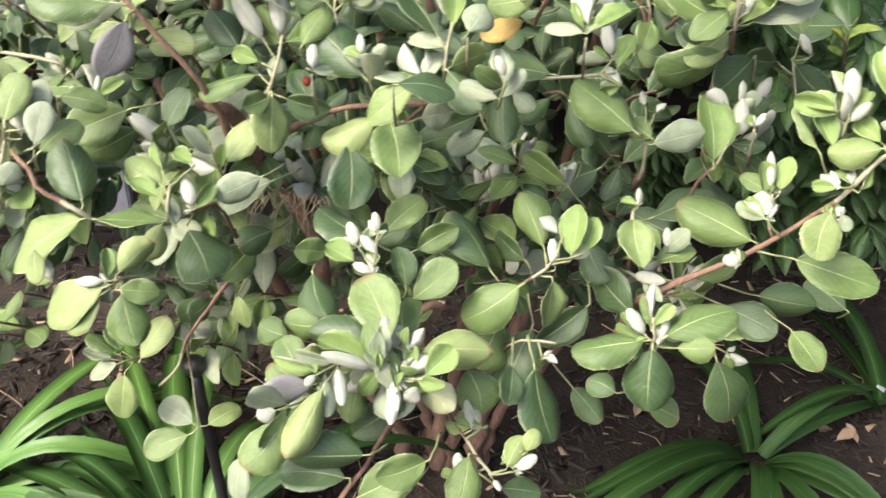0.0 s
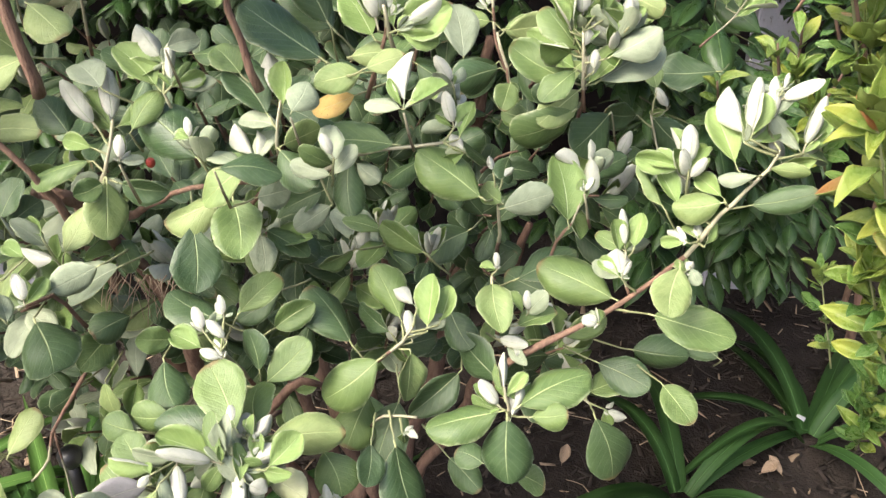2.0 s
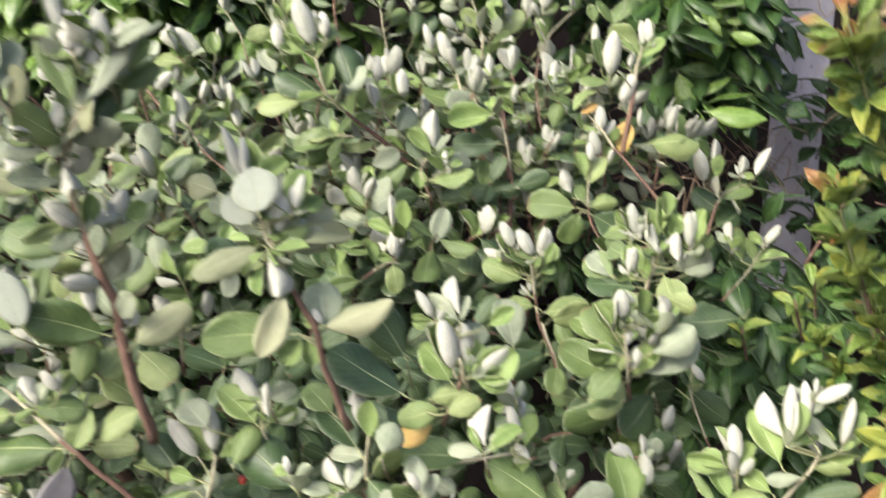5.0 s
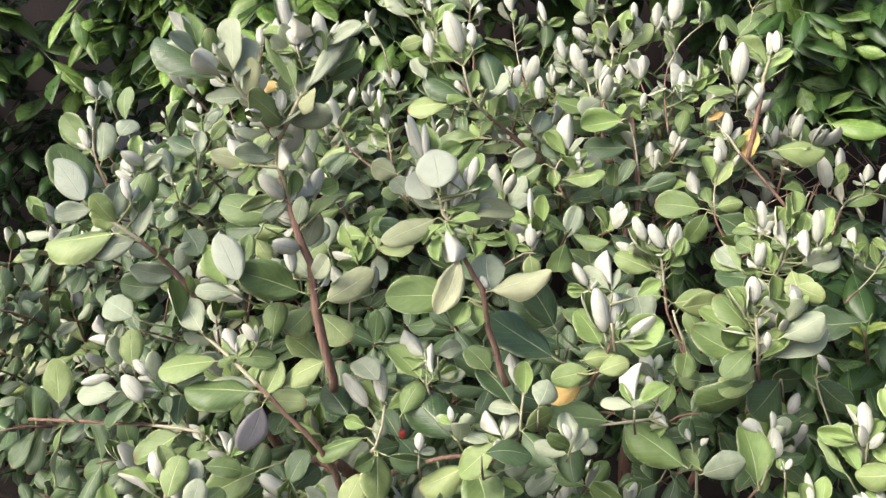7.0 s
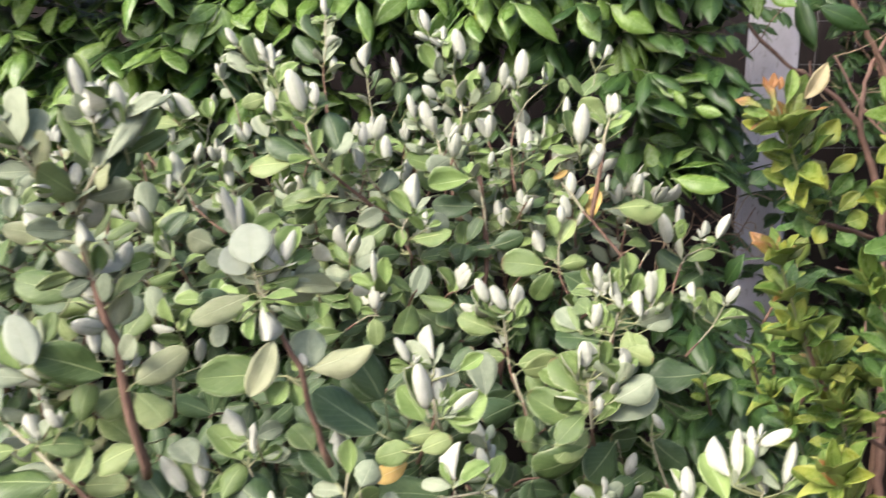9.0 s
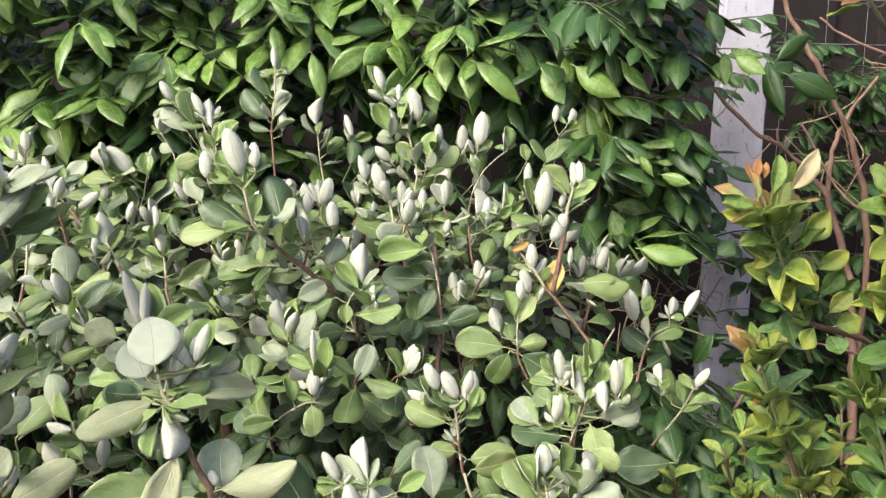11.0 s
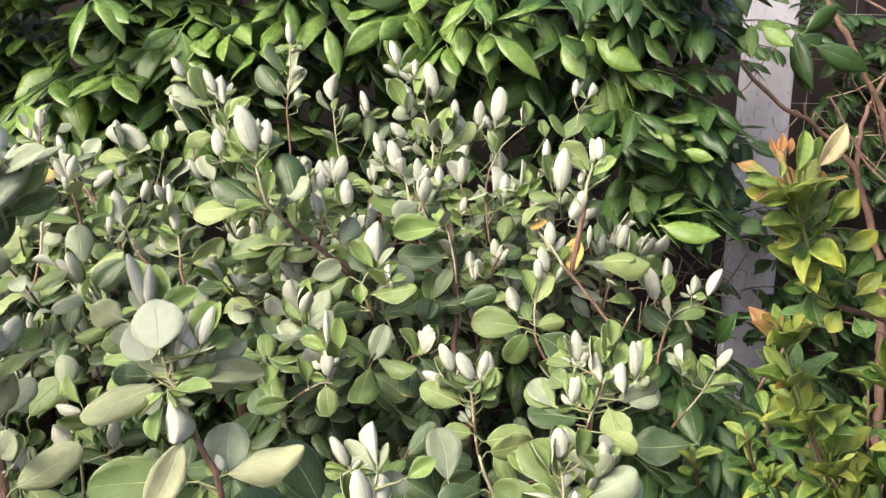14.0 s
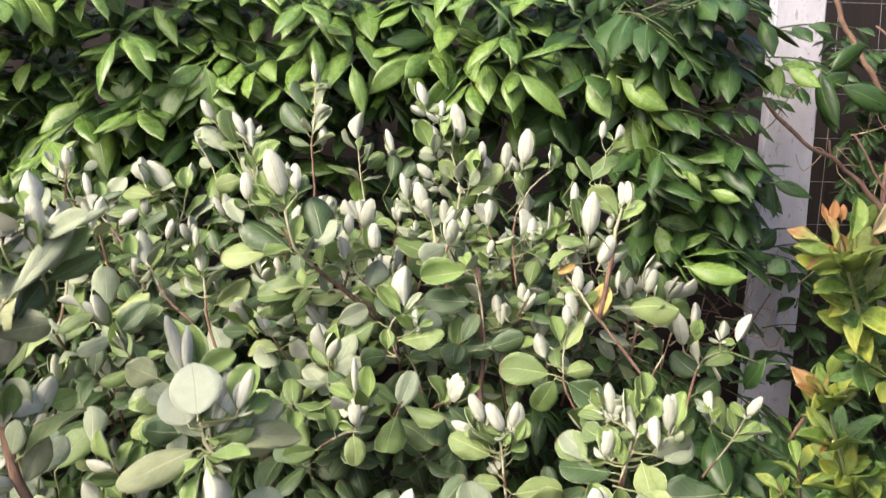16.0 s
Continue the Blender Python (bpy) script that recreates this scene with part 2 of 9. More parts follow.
def leaf_shape(width, widest, blunt, cup, bend, wave, nl=8, nw=4, petiole=0.11, fold=0.0, thick=0.008, base_taper=0.0, scallop=0.0, seed=0):
    """A leaf one metre long from the stalk's foot at the origin along +y, its face up +z: upper side, underside, rim and stalk.
    widest: above 1 the broadest place lies towards the tip; blunt: small is round-ended; fold: the halves' rise about the midrib."""
    r = random.Random(seed)
    verts, uvs, faces, slots = [], [], [], []
    twist, lean, phase = r.uniform(-0.25, 0.25), r.uniform(-0.05, 0.05), r.uniform(0, 6)
    for layer in (0, 1):
        for i in range(nl + 1):
            v = 0.5 - 0.5 * math.cos(math.pi * i / nl)
            s = min(max(v, 0.004), 0.996)
            half = width / 2 * math.sin(math.pi * s ** widest) ** (blunt + base_taper * (1 - s)) * (1 + scallop * math.sin(v * 23 + phase) + 0.6 * scallop * math.sin(v * 41 + 2 * phase))
            for j in range(nw + 1):
                u = 2 * j / nw - 1
                rise = fold * abs(u) * half + cup * half * u * u - 0.05 * width * math.exp(-(u * 5) ** 2) * 0.3
                x = half * u * (1 - 0.25 * fold * fold) + lean * math.sin(v * 3)
                y = petiole + (1 - petiole) * v
                z = rise + bend * v * v + wave * math.sin(v * 9 + phase + u * 1.5) * abs(u) * half + twist * half * u * v * 0.6
                verts.append((x, y, z - layer * thick))
                uvs.append((j / nw, v))
    row, size = nw + 1, (nl + 1) * (nw + 1)
    for i in range(nl):
        for j in range(nw):
            a = i * row + j
            faces.append((a, a + 1, a + row + 1, a + row)), slots.append(0)
            faces.append((size + a, size + a + row, size + a + row + 1, size + a + 1)), slots.append(1)
        for j in (0, nw):
            a = i * row + j
            quad = (a, a + row, size + a + row, size + a)
            faces.append(quad if j == 0 else quad[::-1]), slots.append(2)
    foot = len(verts)
    for y, rad in ((0.0, 0.014), (petiole + 0.02, 0.012)):
        for k in range(3):
            ang = 2 * math.pi * k / 3
            verts.append((rad * math.cos(ang), y, rad * math.sin(ang) - 0.006)), uvs.append((0.5, 0))
    for k in range(3):
        faces.append((foot + k, foot + (k + 1) % 3, foot + 3 + (k + 1) % 3, foot + 3 + k)), slots.append(2)
    return verts, faces, slots, uvs


SHAPES = {}


def variants(key, count, materials, plain=(6, 4), **shape):
    """Keeps some meshes of one kind of leaf under a key, each with a plainer form for the leaves that are joined in masses."""
    made = []
    for k in range(count):
        r = random.Random(key + str(k))
        values = {name: (r.uniform(*value) if isinstance(value, tuple) else value) for name, value in shape.items()}
        full = leaf_shape(seed=k * 7 + len(SHAPES), nl=12, nw=6, **values)
        data = leaf_shape(seed=k * 7 + len(SHAPES), nl=plain[0], nw=plain[1], **values)
        made.append((mesh_of(key, full[0], full[1], materials, full[2], full[3]), data, values["width"]))
    SHAPES[key] = made


FEIJOA = dict(width=0.56, petiole=0.085, base_taper=0.16, widest=(0.98, 1.36), blunt=(0.36, 0.56), cup=(-0.75, 0.35), bend=(-0.34, 0.10), wave=(0.05, 0.19), fold=(-0.12, 0.26), scallop=0.022)
variants("m", 10, [feijoa_mid, feijoa_under, petiole_green], **FEIJOA)
variants("d", 10, [feijoa_dark, feijoa_under, petiole_green], **FEIJOA)
variants("l", 7, [feijoa_light, feijoa_under, petiole_green], **FEIJOA)
variants("g", 7, [feijoa_grey, feijoa_under, petiole_green], **FEIJOA)
variants("c", 3, [feijoa_sunlit, feijoa_under, petiole_green], **FEIJOA)
variants("G", 1, [feijoa_pale, feijoa_under, petiole_green], width=0.8, widest=1.0, blunt=0.55, cup=-0.1, bend=-0.05, wave=0.02)
variants("n", 5, [feijoa_new, feijoa_felt, petiole_green], width=0.56, base_taper=0.3, widest=(1.05, 1.3), blunt=(0.40, 0.58), cup=(0.3, 1.2), bend=(-0.12, 0.24), wave=(0.05, 0.2), scallop=0.025)
variants("y", 2, [feijoa_old, feijoa_under, petiole_green], **FEIJOA)
variants("p", 2, [feijoa_lilac, feijoa_under, petiole_green], width=0.56, base_taper=0.2, widest=(1.0, 1.15), blunt=0.5, cup=(-0.2, 0.1), bend=(-0.15, 0.05), wave=0.04)
variants("w", 9, [feijoa_felt, feijoa_new, feijoa_felt], width=0.56, base_taper=0.15, widest=(0.88, 1.12), blunt=(0.55, 0.8), cup=(-1.5, -0.6), bend=(-0.2, 0.3), wave=(0.1, 0.28), fold=(-0.35, 0.05), petiole=0.18, scallop=0.03)


def clasped_shape(width, gape, lean, blunt, seed, nl=9, na=6):
    """Two boat-shaped young leaves that clasp each other on a short stalk, one metre long along +y."""
    r = random.Random(seed)
    verts, uvs, faces, slots = [], [], [], []
    for half, sign in enumerate((1, -1)):
        tall, skew, phase = 1.0 - 0.14 * half * r.random(), r.uniform(-0.05, 0.05), r.uniform(0, 6)
        for layer in (0, 1):
            for i in range(nl + 1):
                v = 0.5 - 0.5 * math.cos(math.pi * i / nl)
                rad = width / 2 * math.sin(math.pi * min(max(v, 0.006), 0.985) ** 0.95) ** blunt * (1 - 0.05 * layer)
                for j in range(na + 1):
                    ang = math.pi * j / na
                    ripple = 1 + 0.05 * math.sin(v * 17 + phase + j)
                    x = rad * math.cos(ang) * ripple + skew * v
                    z = sign * (rad * 0.72 * math.sin(ang) * ripple + gape * v * v + 0.012) + lean * v * v
                    verts.append((x, 0.18 + 0.82 * v * tall, z))
                    uvs.append((j / na, v))
        start, row, size = half * 2 * (nl + 1) * (na + 1), na + 1, (nl + 1) * (na + 1)
        for i in range(nl):
            for j in range(na):
                p = start + i * row + j
                outer, inner = (p, p + 1, p + row + 1, p + row), (size + p, size + p + row, size + p + row + 1, size + p + 1)
                faces += [outer[::-1], inner[::-1]] if sign > 0 else [outer, inner]
                slots += [0, 1]
            for j in (0, na):
                p = start + i * row + j
                faces.append((p, p + row, size + p + row, size + p)), slots.append(1)
    foot = len(verts)
    for y, rad in ((0.0, 0.02), (0.22, 0.024)):
        for k in range(4):
            verts.append((rad * math.cos(k * 1.571), y, rad * math.sin(k * 1.571))), uvs.append((0.5, 0))
    for k in range(4):
        faces.append((foot + k, foot + (k + 1) % 4, foot + 4 + (k + 1) % 4, foot + 4 + k)), slots.append(2)
    return verts, faces, slots, uvs


for extra in range(12):
    r = random.Random(40 + extra)
    data = clasped_shape(r.uniform(0.36, 0.48), r.uniform(0.0, 0.16), r.uniform(-0.14, 0.14), r.uniform(0.38, 0.58), extra)
    SHAPES["w"].append((mesh_of("w", data[0], data[1], [feijoa_felt, feijoa_new, young_stem], data[2], data[3]), data, 0.5))
variants("b", 4, [feijoa_felt, feijoa_new, feijoa_felt], width=0.6, widest=(0.9, 1.2), blunt=(0.5, 0.8), cup=(-1.4, -0.6), bend=(-0.2, 0.2), wave=(0.15, 0.35), petiole=0.2)
VINE = dict(width=0.43, widest=(0.86, 1.04), blunt=(0.92, 1.12), base_taper=-0.22, cup=(-0.55, 0.05), bend=(-0.55, -0.15), wave=(0.03, 0.13), fold=(-0.05, 0.28), petiole=0.1)
variants("va", 8, [vine_lit, vine_under, vine_under], (6, 4), **VINE)
variants("vb", 6, [vine_shaded, vine_under, vine_under], (5, 2), **VINE)
variants("vy", 2, [vine_yellow, vine_under, vine_under], (6, 2), **VINE)
SHRUB = dict(width=0.42, widest=(0.95, 1.25), blunt=(0.58, 0.85), base_taper=0.25, cup=(-0.4, 0.8), bend=(-0.45, 0.25), wave=(0.12, 0.34), scallop=0.02, fold=(0.1, 0.6), petiole=0.07)
variants("sL", 6, [shrub_lime, shrub_under, shrub_under], **SHRUB)
variants("sG", 5, [shrub_green, shrub_under, shrub_under], **SHRUB)
variants("so", 4, [shrub_orange, shrub_under, shrub_under], **SHRUB)
variants("sc", 4, [shrub_cream, shrub_under, shrub_under], **SHRUB)
variants("sx", 3, [shrub_flame, shrub_flame, shrub_under], **SHRUB)
variants("sr", 2, [shrub_red, shrub_under, shrub_under], **SHRUB)

FACE = Vector((-0.05, -0.85, 0.5)).normalized()


def leaf_pose(base, tip, spread, roll, facing=None):
    """The matrix that lays a one-metre leaf from base to tip. spread scales its width; roll turns it about its length, in degrees."""
    base, tip = Vector(base), Vector(tip)
    along = tip - base
    size = along.length
    along.normalize()
    up = facing or FACE
    up = up - along * up.dot(along)
    up = Vector((0, 0, 1)).cross(along).cross(along) if up.length < 1e-3 else up
    up.normalize()
    up = Matrix.Rotation(radians(roll), 3, along) @ up
    side = along.cross(up)
    m = Matrix((side * size * spread, along * size, up * size)).transposed().to_4x4()
    m.translation = base
    return m


def thing(name, label, category, kind="", group="", at=(0, 0, 0)):
    ob = tagged(new(name), label, category, group, kind)
    ob.location = at
    return ob


def part(name, me, parent, label=""):
    """One mesh as a part of a thing; its coordinates are the world's."""
    ob = new(name, me)
    ob.parent = parent
    ob.matrix_parent_inverse = Matrix.Translation(-parent.location)
    if label:
        ob["label"] = label
    return ob


def tube(points, sides=7, seed=0, knots=0.0):
    """Vertices and faces of a tapering, slightly uneven round stem through (x, y, z, radius)."""
    r = random.Random(seed)
    fine = []
    pts = [Vector(p[:3]) for p in points]
    for i in range(len(points) - 1):
        p0, p1, p2, p3 = pts[max(i - 1, 0)], pts[i], pts[i + 1], pts[min(i + 2, len(pts) - 1)]
        steps = max(2, min(8, int((p2 - p1).length / 0.02)))
        for k in range(steps + (i == len(points) - 2)):
            t = k / steps
            p = 0.5 * ((2 * p1) + (p2 - p0) * t + (2 * p0 - 5 * p1 + 4 * p2 - p3) * t * t + (3 * p1 - p0 - 3 * p2 + p3) * t ** 3)
            rad = points[i][3] * (1 - t) + points[i + 1][3] * t
            if knots and 0 < i + k:
                p = p + Vector((r.uniform(-1, 1), r.uniform(-1, 1), r.uniform(-1, 1))) * rad * 0.5
            fine.append((p, rad))
    verts, faces = [], []
    side = None
    for i, (p, rad) in enumerate(fine):
        ahead = (fine[min(i + 1, len(fine) - 1)][0] - fine[max(i - 1, 0)][0]).normalized()
        side = (side or Vector((0.3, 0.9, 0.2))) - ahead * (side or Vector((0.3, 0.9, 0.2))).dot(ahead)
        side.normalize()
        other = ahead.cross(side)
        swell = 1 + knots * r.uniform(-0.5, 1) + (0.25 if i % 5 == 0 else 0) * knots
        for k in range(sides):
            ang = 2 * math.pi * k / sides
            verts.append(p + (side * math.cos(ang) + other * math.sin(ang)) * rad * swell * (1 + r.uniform(-0.06, 0.06)))
    for i in range(len(fine) - 1):
        for k in range(sides):
            a, b = i * sides + k, i * sides + (k + 1) % sides
            faces.append((a, b, b + sides, a + sides))
    faces.append(tuple(range(sides))[::-1])
    faces.append(tuple(range(len(verts) - sides, len(verts))))
    return verts, faces


class Heap:
    """Many pieces of one look joined into a single mesh."""

    def __init__(self):
        self.v, self.f, self.s, self.u, self.m, self.count = [], [], [], [], [], 0

    def add(self, data, materials, matrix):
        verts, faces, slots, uvs = data
        where = []
        for m in materials:
            if m not in self.m:
                self.m.append(m)
            where.append(self.m.index(m))
        arr = np.array(verts, np.float64) @ np.array(matrix.to_3x3()).T + np.array(matrix.translation)
        self.v.append(arr)
        self.f.extend(tuple(i + self.count for i in f) for f in faces)
        self.s.extend(where[s] for s in slots)
        self.u.extend(uvs)
        self.count += len(verts)

    def mesh(self, name):
        return mesh_of(name, np.concatenate(self.v), self.f, self.m, self.s, self.u)


def pick(key):
    return rng.choice(SHAPES[key])


# ---- ground ----
def ground_height(x, y):
    return 0.03 * noise.noise(Vector((x * 1.3, y * 1.3, 0))) + 0.012 * noise.noise(Vector((x * 7, y * 7, 3)))


soil = plain_material("soil", (0.014, 0.010, 0.007), (0.05, 0.036, 0.026), 14, 0.95, 0.9, distance=0.01)
edges = [-60, -20, -8, -4, -2.4] + [-1.6 + 0.05 * i for i in range(73)] + [2.6, 4, 8, 20, 60]
verts = [(x, y, ground_height(x, y) if abs(x) < 3 and abs(y) < 3.5 else 0) for y in edges for x in edges]
count = len(edges)
faces = [(j * count + i, j * count + i + 1, (j + 1) * count + i + 1, (j + 1) * count + i) for j in range(count - 1) for i in range(count - 1)]
ground = tagged(new("ground", mesh_of("ground", verts, faces, [soil])), "dark garden soil under bark mulch", "ground", kind="structure")

chip_dark = plain_material("mulch_chip", (0.018, 0.013, 0.010), (0.062, 0.045, 0.034), 25, 0.9, 0.5)
chip_pale = plain_material("dry_litter", (0.24, 0.16, 0.10), (0.50, 0.38, 0.26), 30, 0.85, 0.4)
heap = Heap()
box = [(x, y, z) for z in (-0.5, 0.5) for y in (-0.5, 0.5) for x in (-0.5, 0.5)]
box[0], box[1], box[4], box[5] = (-0.5, -0.15, -0.4), (0.3, -0.5, -0.5), (-0.46, -0.05, 0.3), (0.42, -0.38, 0.45)
box[6], box[7] = (-0.3, 0.3, 0.4), (0.5, 0.1, 0.2)
box_faces = [(0, 2, 3, 1), (4, 5, 7, 6), (0, 1, 5, 4), (2, 6, 7, 3), (0, 4, 6, 2), (1, 3, 7, 5)]
for k in range(6500):
    x, y = rng.uniform(-1.3, 1.9), rng.uniform(0.55, 2.0)
    long = rng.uniform(0.008, 0.045)
    m = pose(x, y, ground_height(x, y) + rng.uniform(0.0, 0.014), rng.uniform(-25, 25), rng.uniform(-25, 25), rng.uniform(0, 360)) @ Matrix.Diagonal((long, long * rng.uniform(0.10, 0.4), rng.uniform(0.0015, 0.005), 1))
    heap.add((box, box_faces, [0] * 6, [(0, 0)] * 8), [chip_pale if rng.random() < 0.09 else chip_dark], m)
mulch = part("bark_chips", heap.mesh("bark_chips"), ground, "bark chips and dry litter")
mulch["kind"] = "stuff"
heap = Heap()
for k in range(170):
    x, y = rng.uniform(-0.9, 1.6), rng.uniform(0.7, 1.7)
    ang, long = rng.uniform(0, 6.3), rng.uniform(0.06, 0.28)
    z = ground_height(x, y) + 0.014
    tv, tf = tube([(x, y, z, 0.0016), (x + 0.5 * long * math.cos(ang), y + 0.5 * long * math.sin(ang), z + rng.uniform(0, 0.03), 0.0014), (x + long * math.cos(ang + 0.3), y + long * math.sin(ang + 0.3), z + rng.uniform(-0.005, 0.02), 0.0009)], 4, k)
    heap.add((tv, tf, [0] * len(tf), [(0, 0)] * len(tv)), [chip_pale if rng.random() < 0.5 else chip_dark], Matrix.Identity(4))
twigs = part("dry_twigs", heap.mesh("dry_twigs"), ground, "thin dry twigs")
twigs["kind"] = "stuff"

# ---- fence: a white post before dark boards ----
fence_wood = plain_material("dark_fence_board", (0.007, 0.0045, 0.0045), (0.022, 0.013, 0.012), 9, 0.8, 0.5, (4, 4, 0.5))


def flaking_paint(name):
    """White paint gone grey, cracked along the grain and flaked off in specks down to bare wood."""
    n = Nodes(name)
    coord, mapping = n.add("ShaderNodeTexCoord"), n.add("ShaderNodeMapping")
    n.link(coord.outputs["Object"], mapping.inputs[0])
    mapping.inputs["Scale"].default_value = (1, 1, 0.5)
    stain, specks, cracks = n.noise(mapping.outputs[0], 9, 4), n.noise(mapping.outputs[0], 85, 4, 0.7), n.noise(mapping.outputs[0], 38, 5, 0.7)
    paint = n.mix(n.ramp(stain, 0.3, 0.75), (0.66, 0.65, 0.70), (0.50, 0.49, 0.55))
    bare = n.maths("MAXIMUM", n.ramp(specks, 0.60, 0.68), n.maths("MULTIPLY", 0.3, n.maths("SUBTRACT", 1.0, n.ramp(n.maths("ABSOLUTE", n.maths("SUBTRACT", cracks, 0.5)), 0.002, 0.008))))
    n.link(n.mix(n.maths("MULTIPLY", bare, 0.75), paint, (0.17, 0.15, 0.145)), n.bsdf.inputs["Base Color"])
    n.bsdf.inputs["Roughness"].default_value = 0.7
    n.bump(n.maths("SUBTRACT", stain, bare), 0.5, 0.002)
    return n.material


old_white = flaking_paint("flaking_white_paint")



def block(x0, x1, y0, y1, z0, z1, bevel=0.004, jag=0.0):
    """A board with softened, slightly uneven edges."""
    bm = bmesh.new()
    bmesh.ops.create_cube(bm, size=1, matrix=pose((x0 + x1) / 2, (y0 + y1) / 2, (z0 + z1) / 2) @ Matrix.Diagonal((x1 - x0, y1 - y0, z1 - z0, 1)))
    bmesh.ops.bevel(bm, geom=bm.edges[:], offset=bevel, segments=2, affect="EDGES")
    if jag:
        bmesh.ops.subdivide_edges(bm, edges=[e for e in bm.edges if e.calc_length() > 0.2], cuts=14)
        for v in bm.verts:
            v.co.x += jag * noise.noise(v.co * 6)
    me = bpy.data.meshes.new("board")
    bm.to_mesh(me)
    bm.free()
    return me


fence = thing("board_fence", "dark brown timber board fence behind the climber", "fence", "structure")
for k in range(34):
    x = -2.4 + k * 0.146
    me = block(x, x + 0.15, 2.40 + 0.012 * (k % 2), 2.42 + 0.012 * (k % 2), 0.0, 2.02 + 0.01 * (k % 3), 0.003)
    me.materials.append(fence_wood)
    part("board", me, fence)
me = block(-2.4, 2.5, 2.44, 2.49, 0.5, 0.59)
me.materials.append(fence_wood)
part("rail", me, fence)
# unseen wall, added to block sky light from the right
shade_wall = tagged(new("wall_east", block(2.62, 2.72, -4.0, 2.46, -0.05, 3.1)), "added unseen timber wall that keeps sky light off the right-hand side", "wall", kind="structure")
shade_wall.data.materials.append(fence_wood)
post = thing("fence_post", "white fence post with flaking paint", "post", at=(1.11, 2.06, 0))
me = block(1.03, 1.16, 2.05, 2.085, -0.02, 1.90, 0.006, 0.004)
me.materials.append(old_white)
part("post_shaft", me, post)
second = thing("fence_post", "white fence post half hidden by the climber", "post", at=(-0.93, 2.1, 0))
me = block(-0.99, -0.86, 2.08, 2.115, -0.02, 1.78, 0.006, 0.004)
me.materials.append(old_white)
part("post_shaft", me, second)
plank = thing("white_plank", "short weathered white board standing low behind the shrub", "board", at=(1.6, 2.06, 0))
me = block(1.62, 1.80, 2.05, 2.075, -0.02, 0.42, 0.005, 0.004)
me.materials.append(old_white)
part("plank_board", me, plank)

wire = plain_material("dull_wire", (0.20, 0.20, 0.20), (0.36, 0.36, 0.36), 60, 0.5, 0.1)
mesh_panel = thing("wire_mesh", "thin dull wire mesh hung before the dark boards", "wire mesh", at=(1.75, 2.385, 0))
for k in range(9):
    x, z = 1.25 + 0.125 * k, 1.02 + 0.125 * k
    tv, tf = tube([(x, 2.385, 0.95, 0.0007), (x + 0.006, 2.38, 1.5, 0.0007), (x - 0.004, 2.387, 2.1, 0.0007)], 4, k)
    part("wire", mesh_of("wire", tv, tf, [wire]), mesh_panel)
    tv, tf = tube([(1.2, 2.386, z, 0.0007), (1.7, 2.38, z - 0.008, 0.0007), (2.3, 2.387, z, 0.0007)], 4, k)
    part("wire", mesh_of("wire", tv, tf, [wire]), mesh_panel)

# ---- the feijoa bush ----
bush = thing("feijoa_bush", "grey-green feijoa bush with white-felted young leaves", "shrub", at=(0.05, 1.0, 0))
current = bush


tips, stalks = Heap(), Heap()
grown = {"object": None, "stem": [], "bark": None, "cut": False, "feet": []}


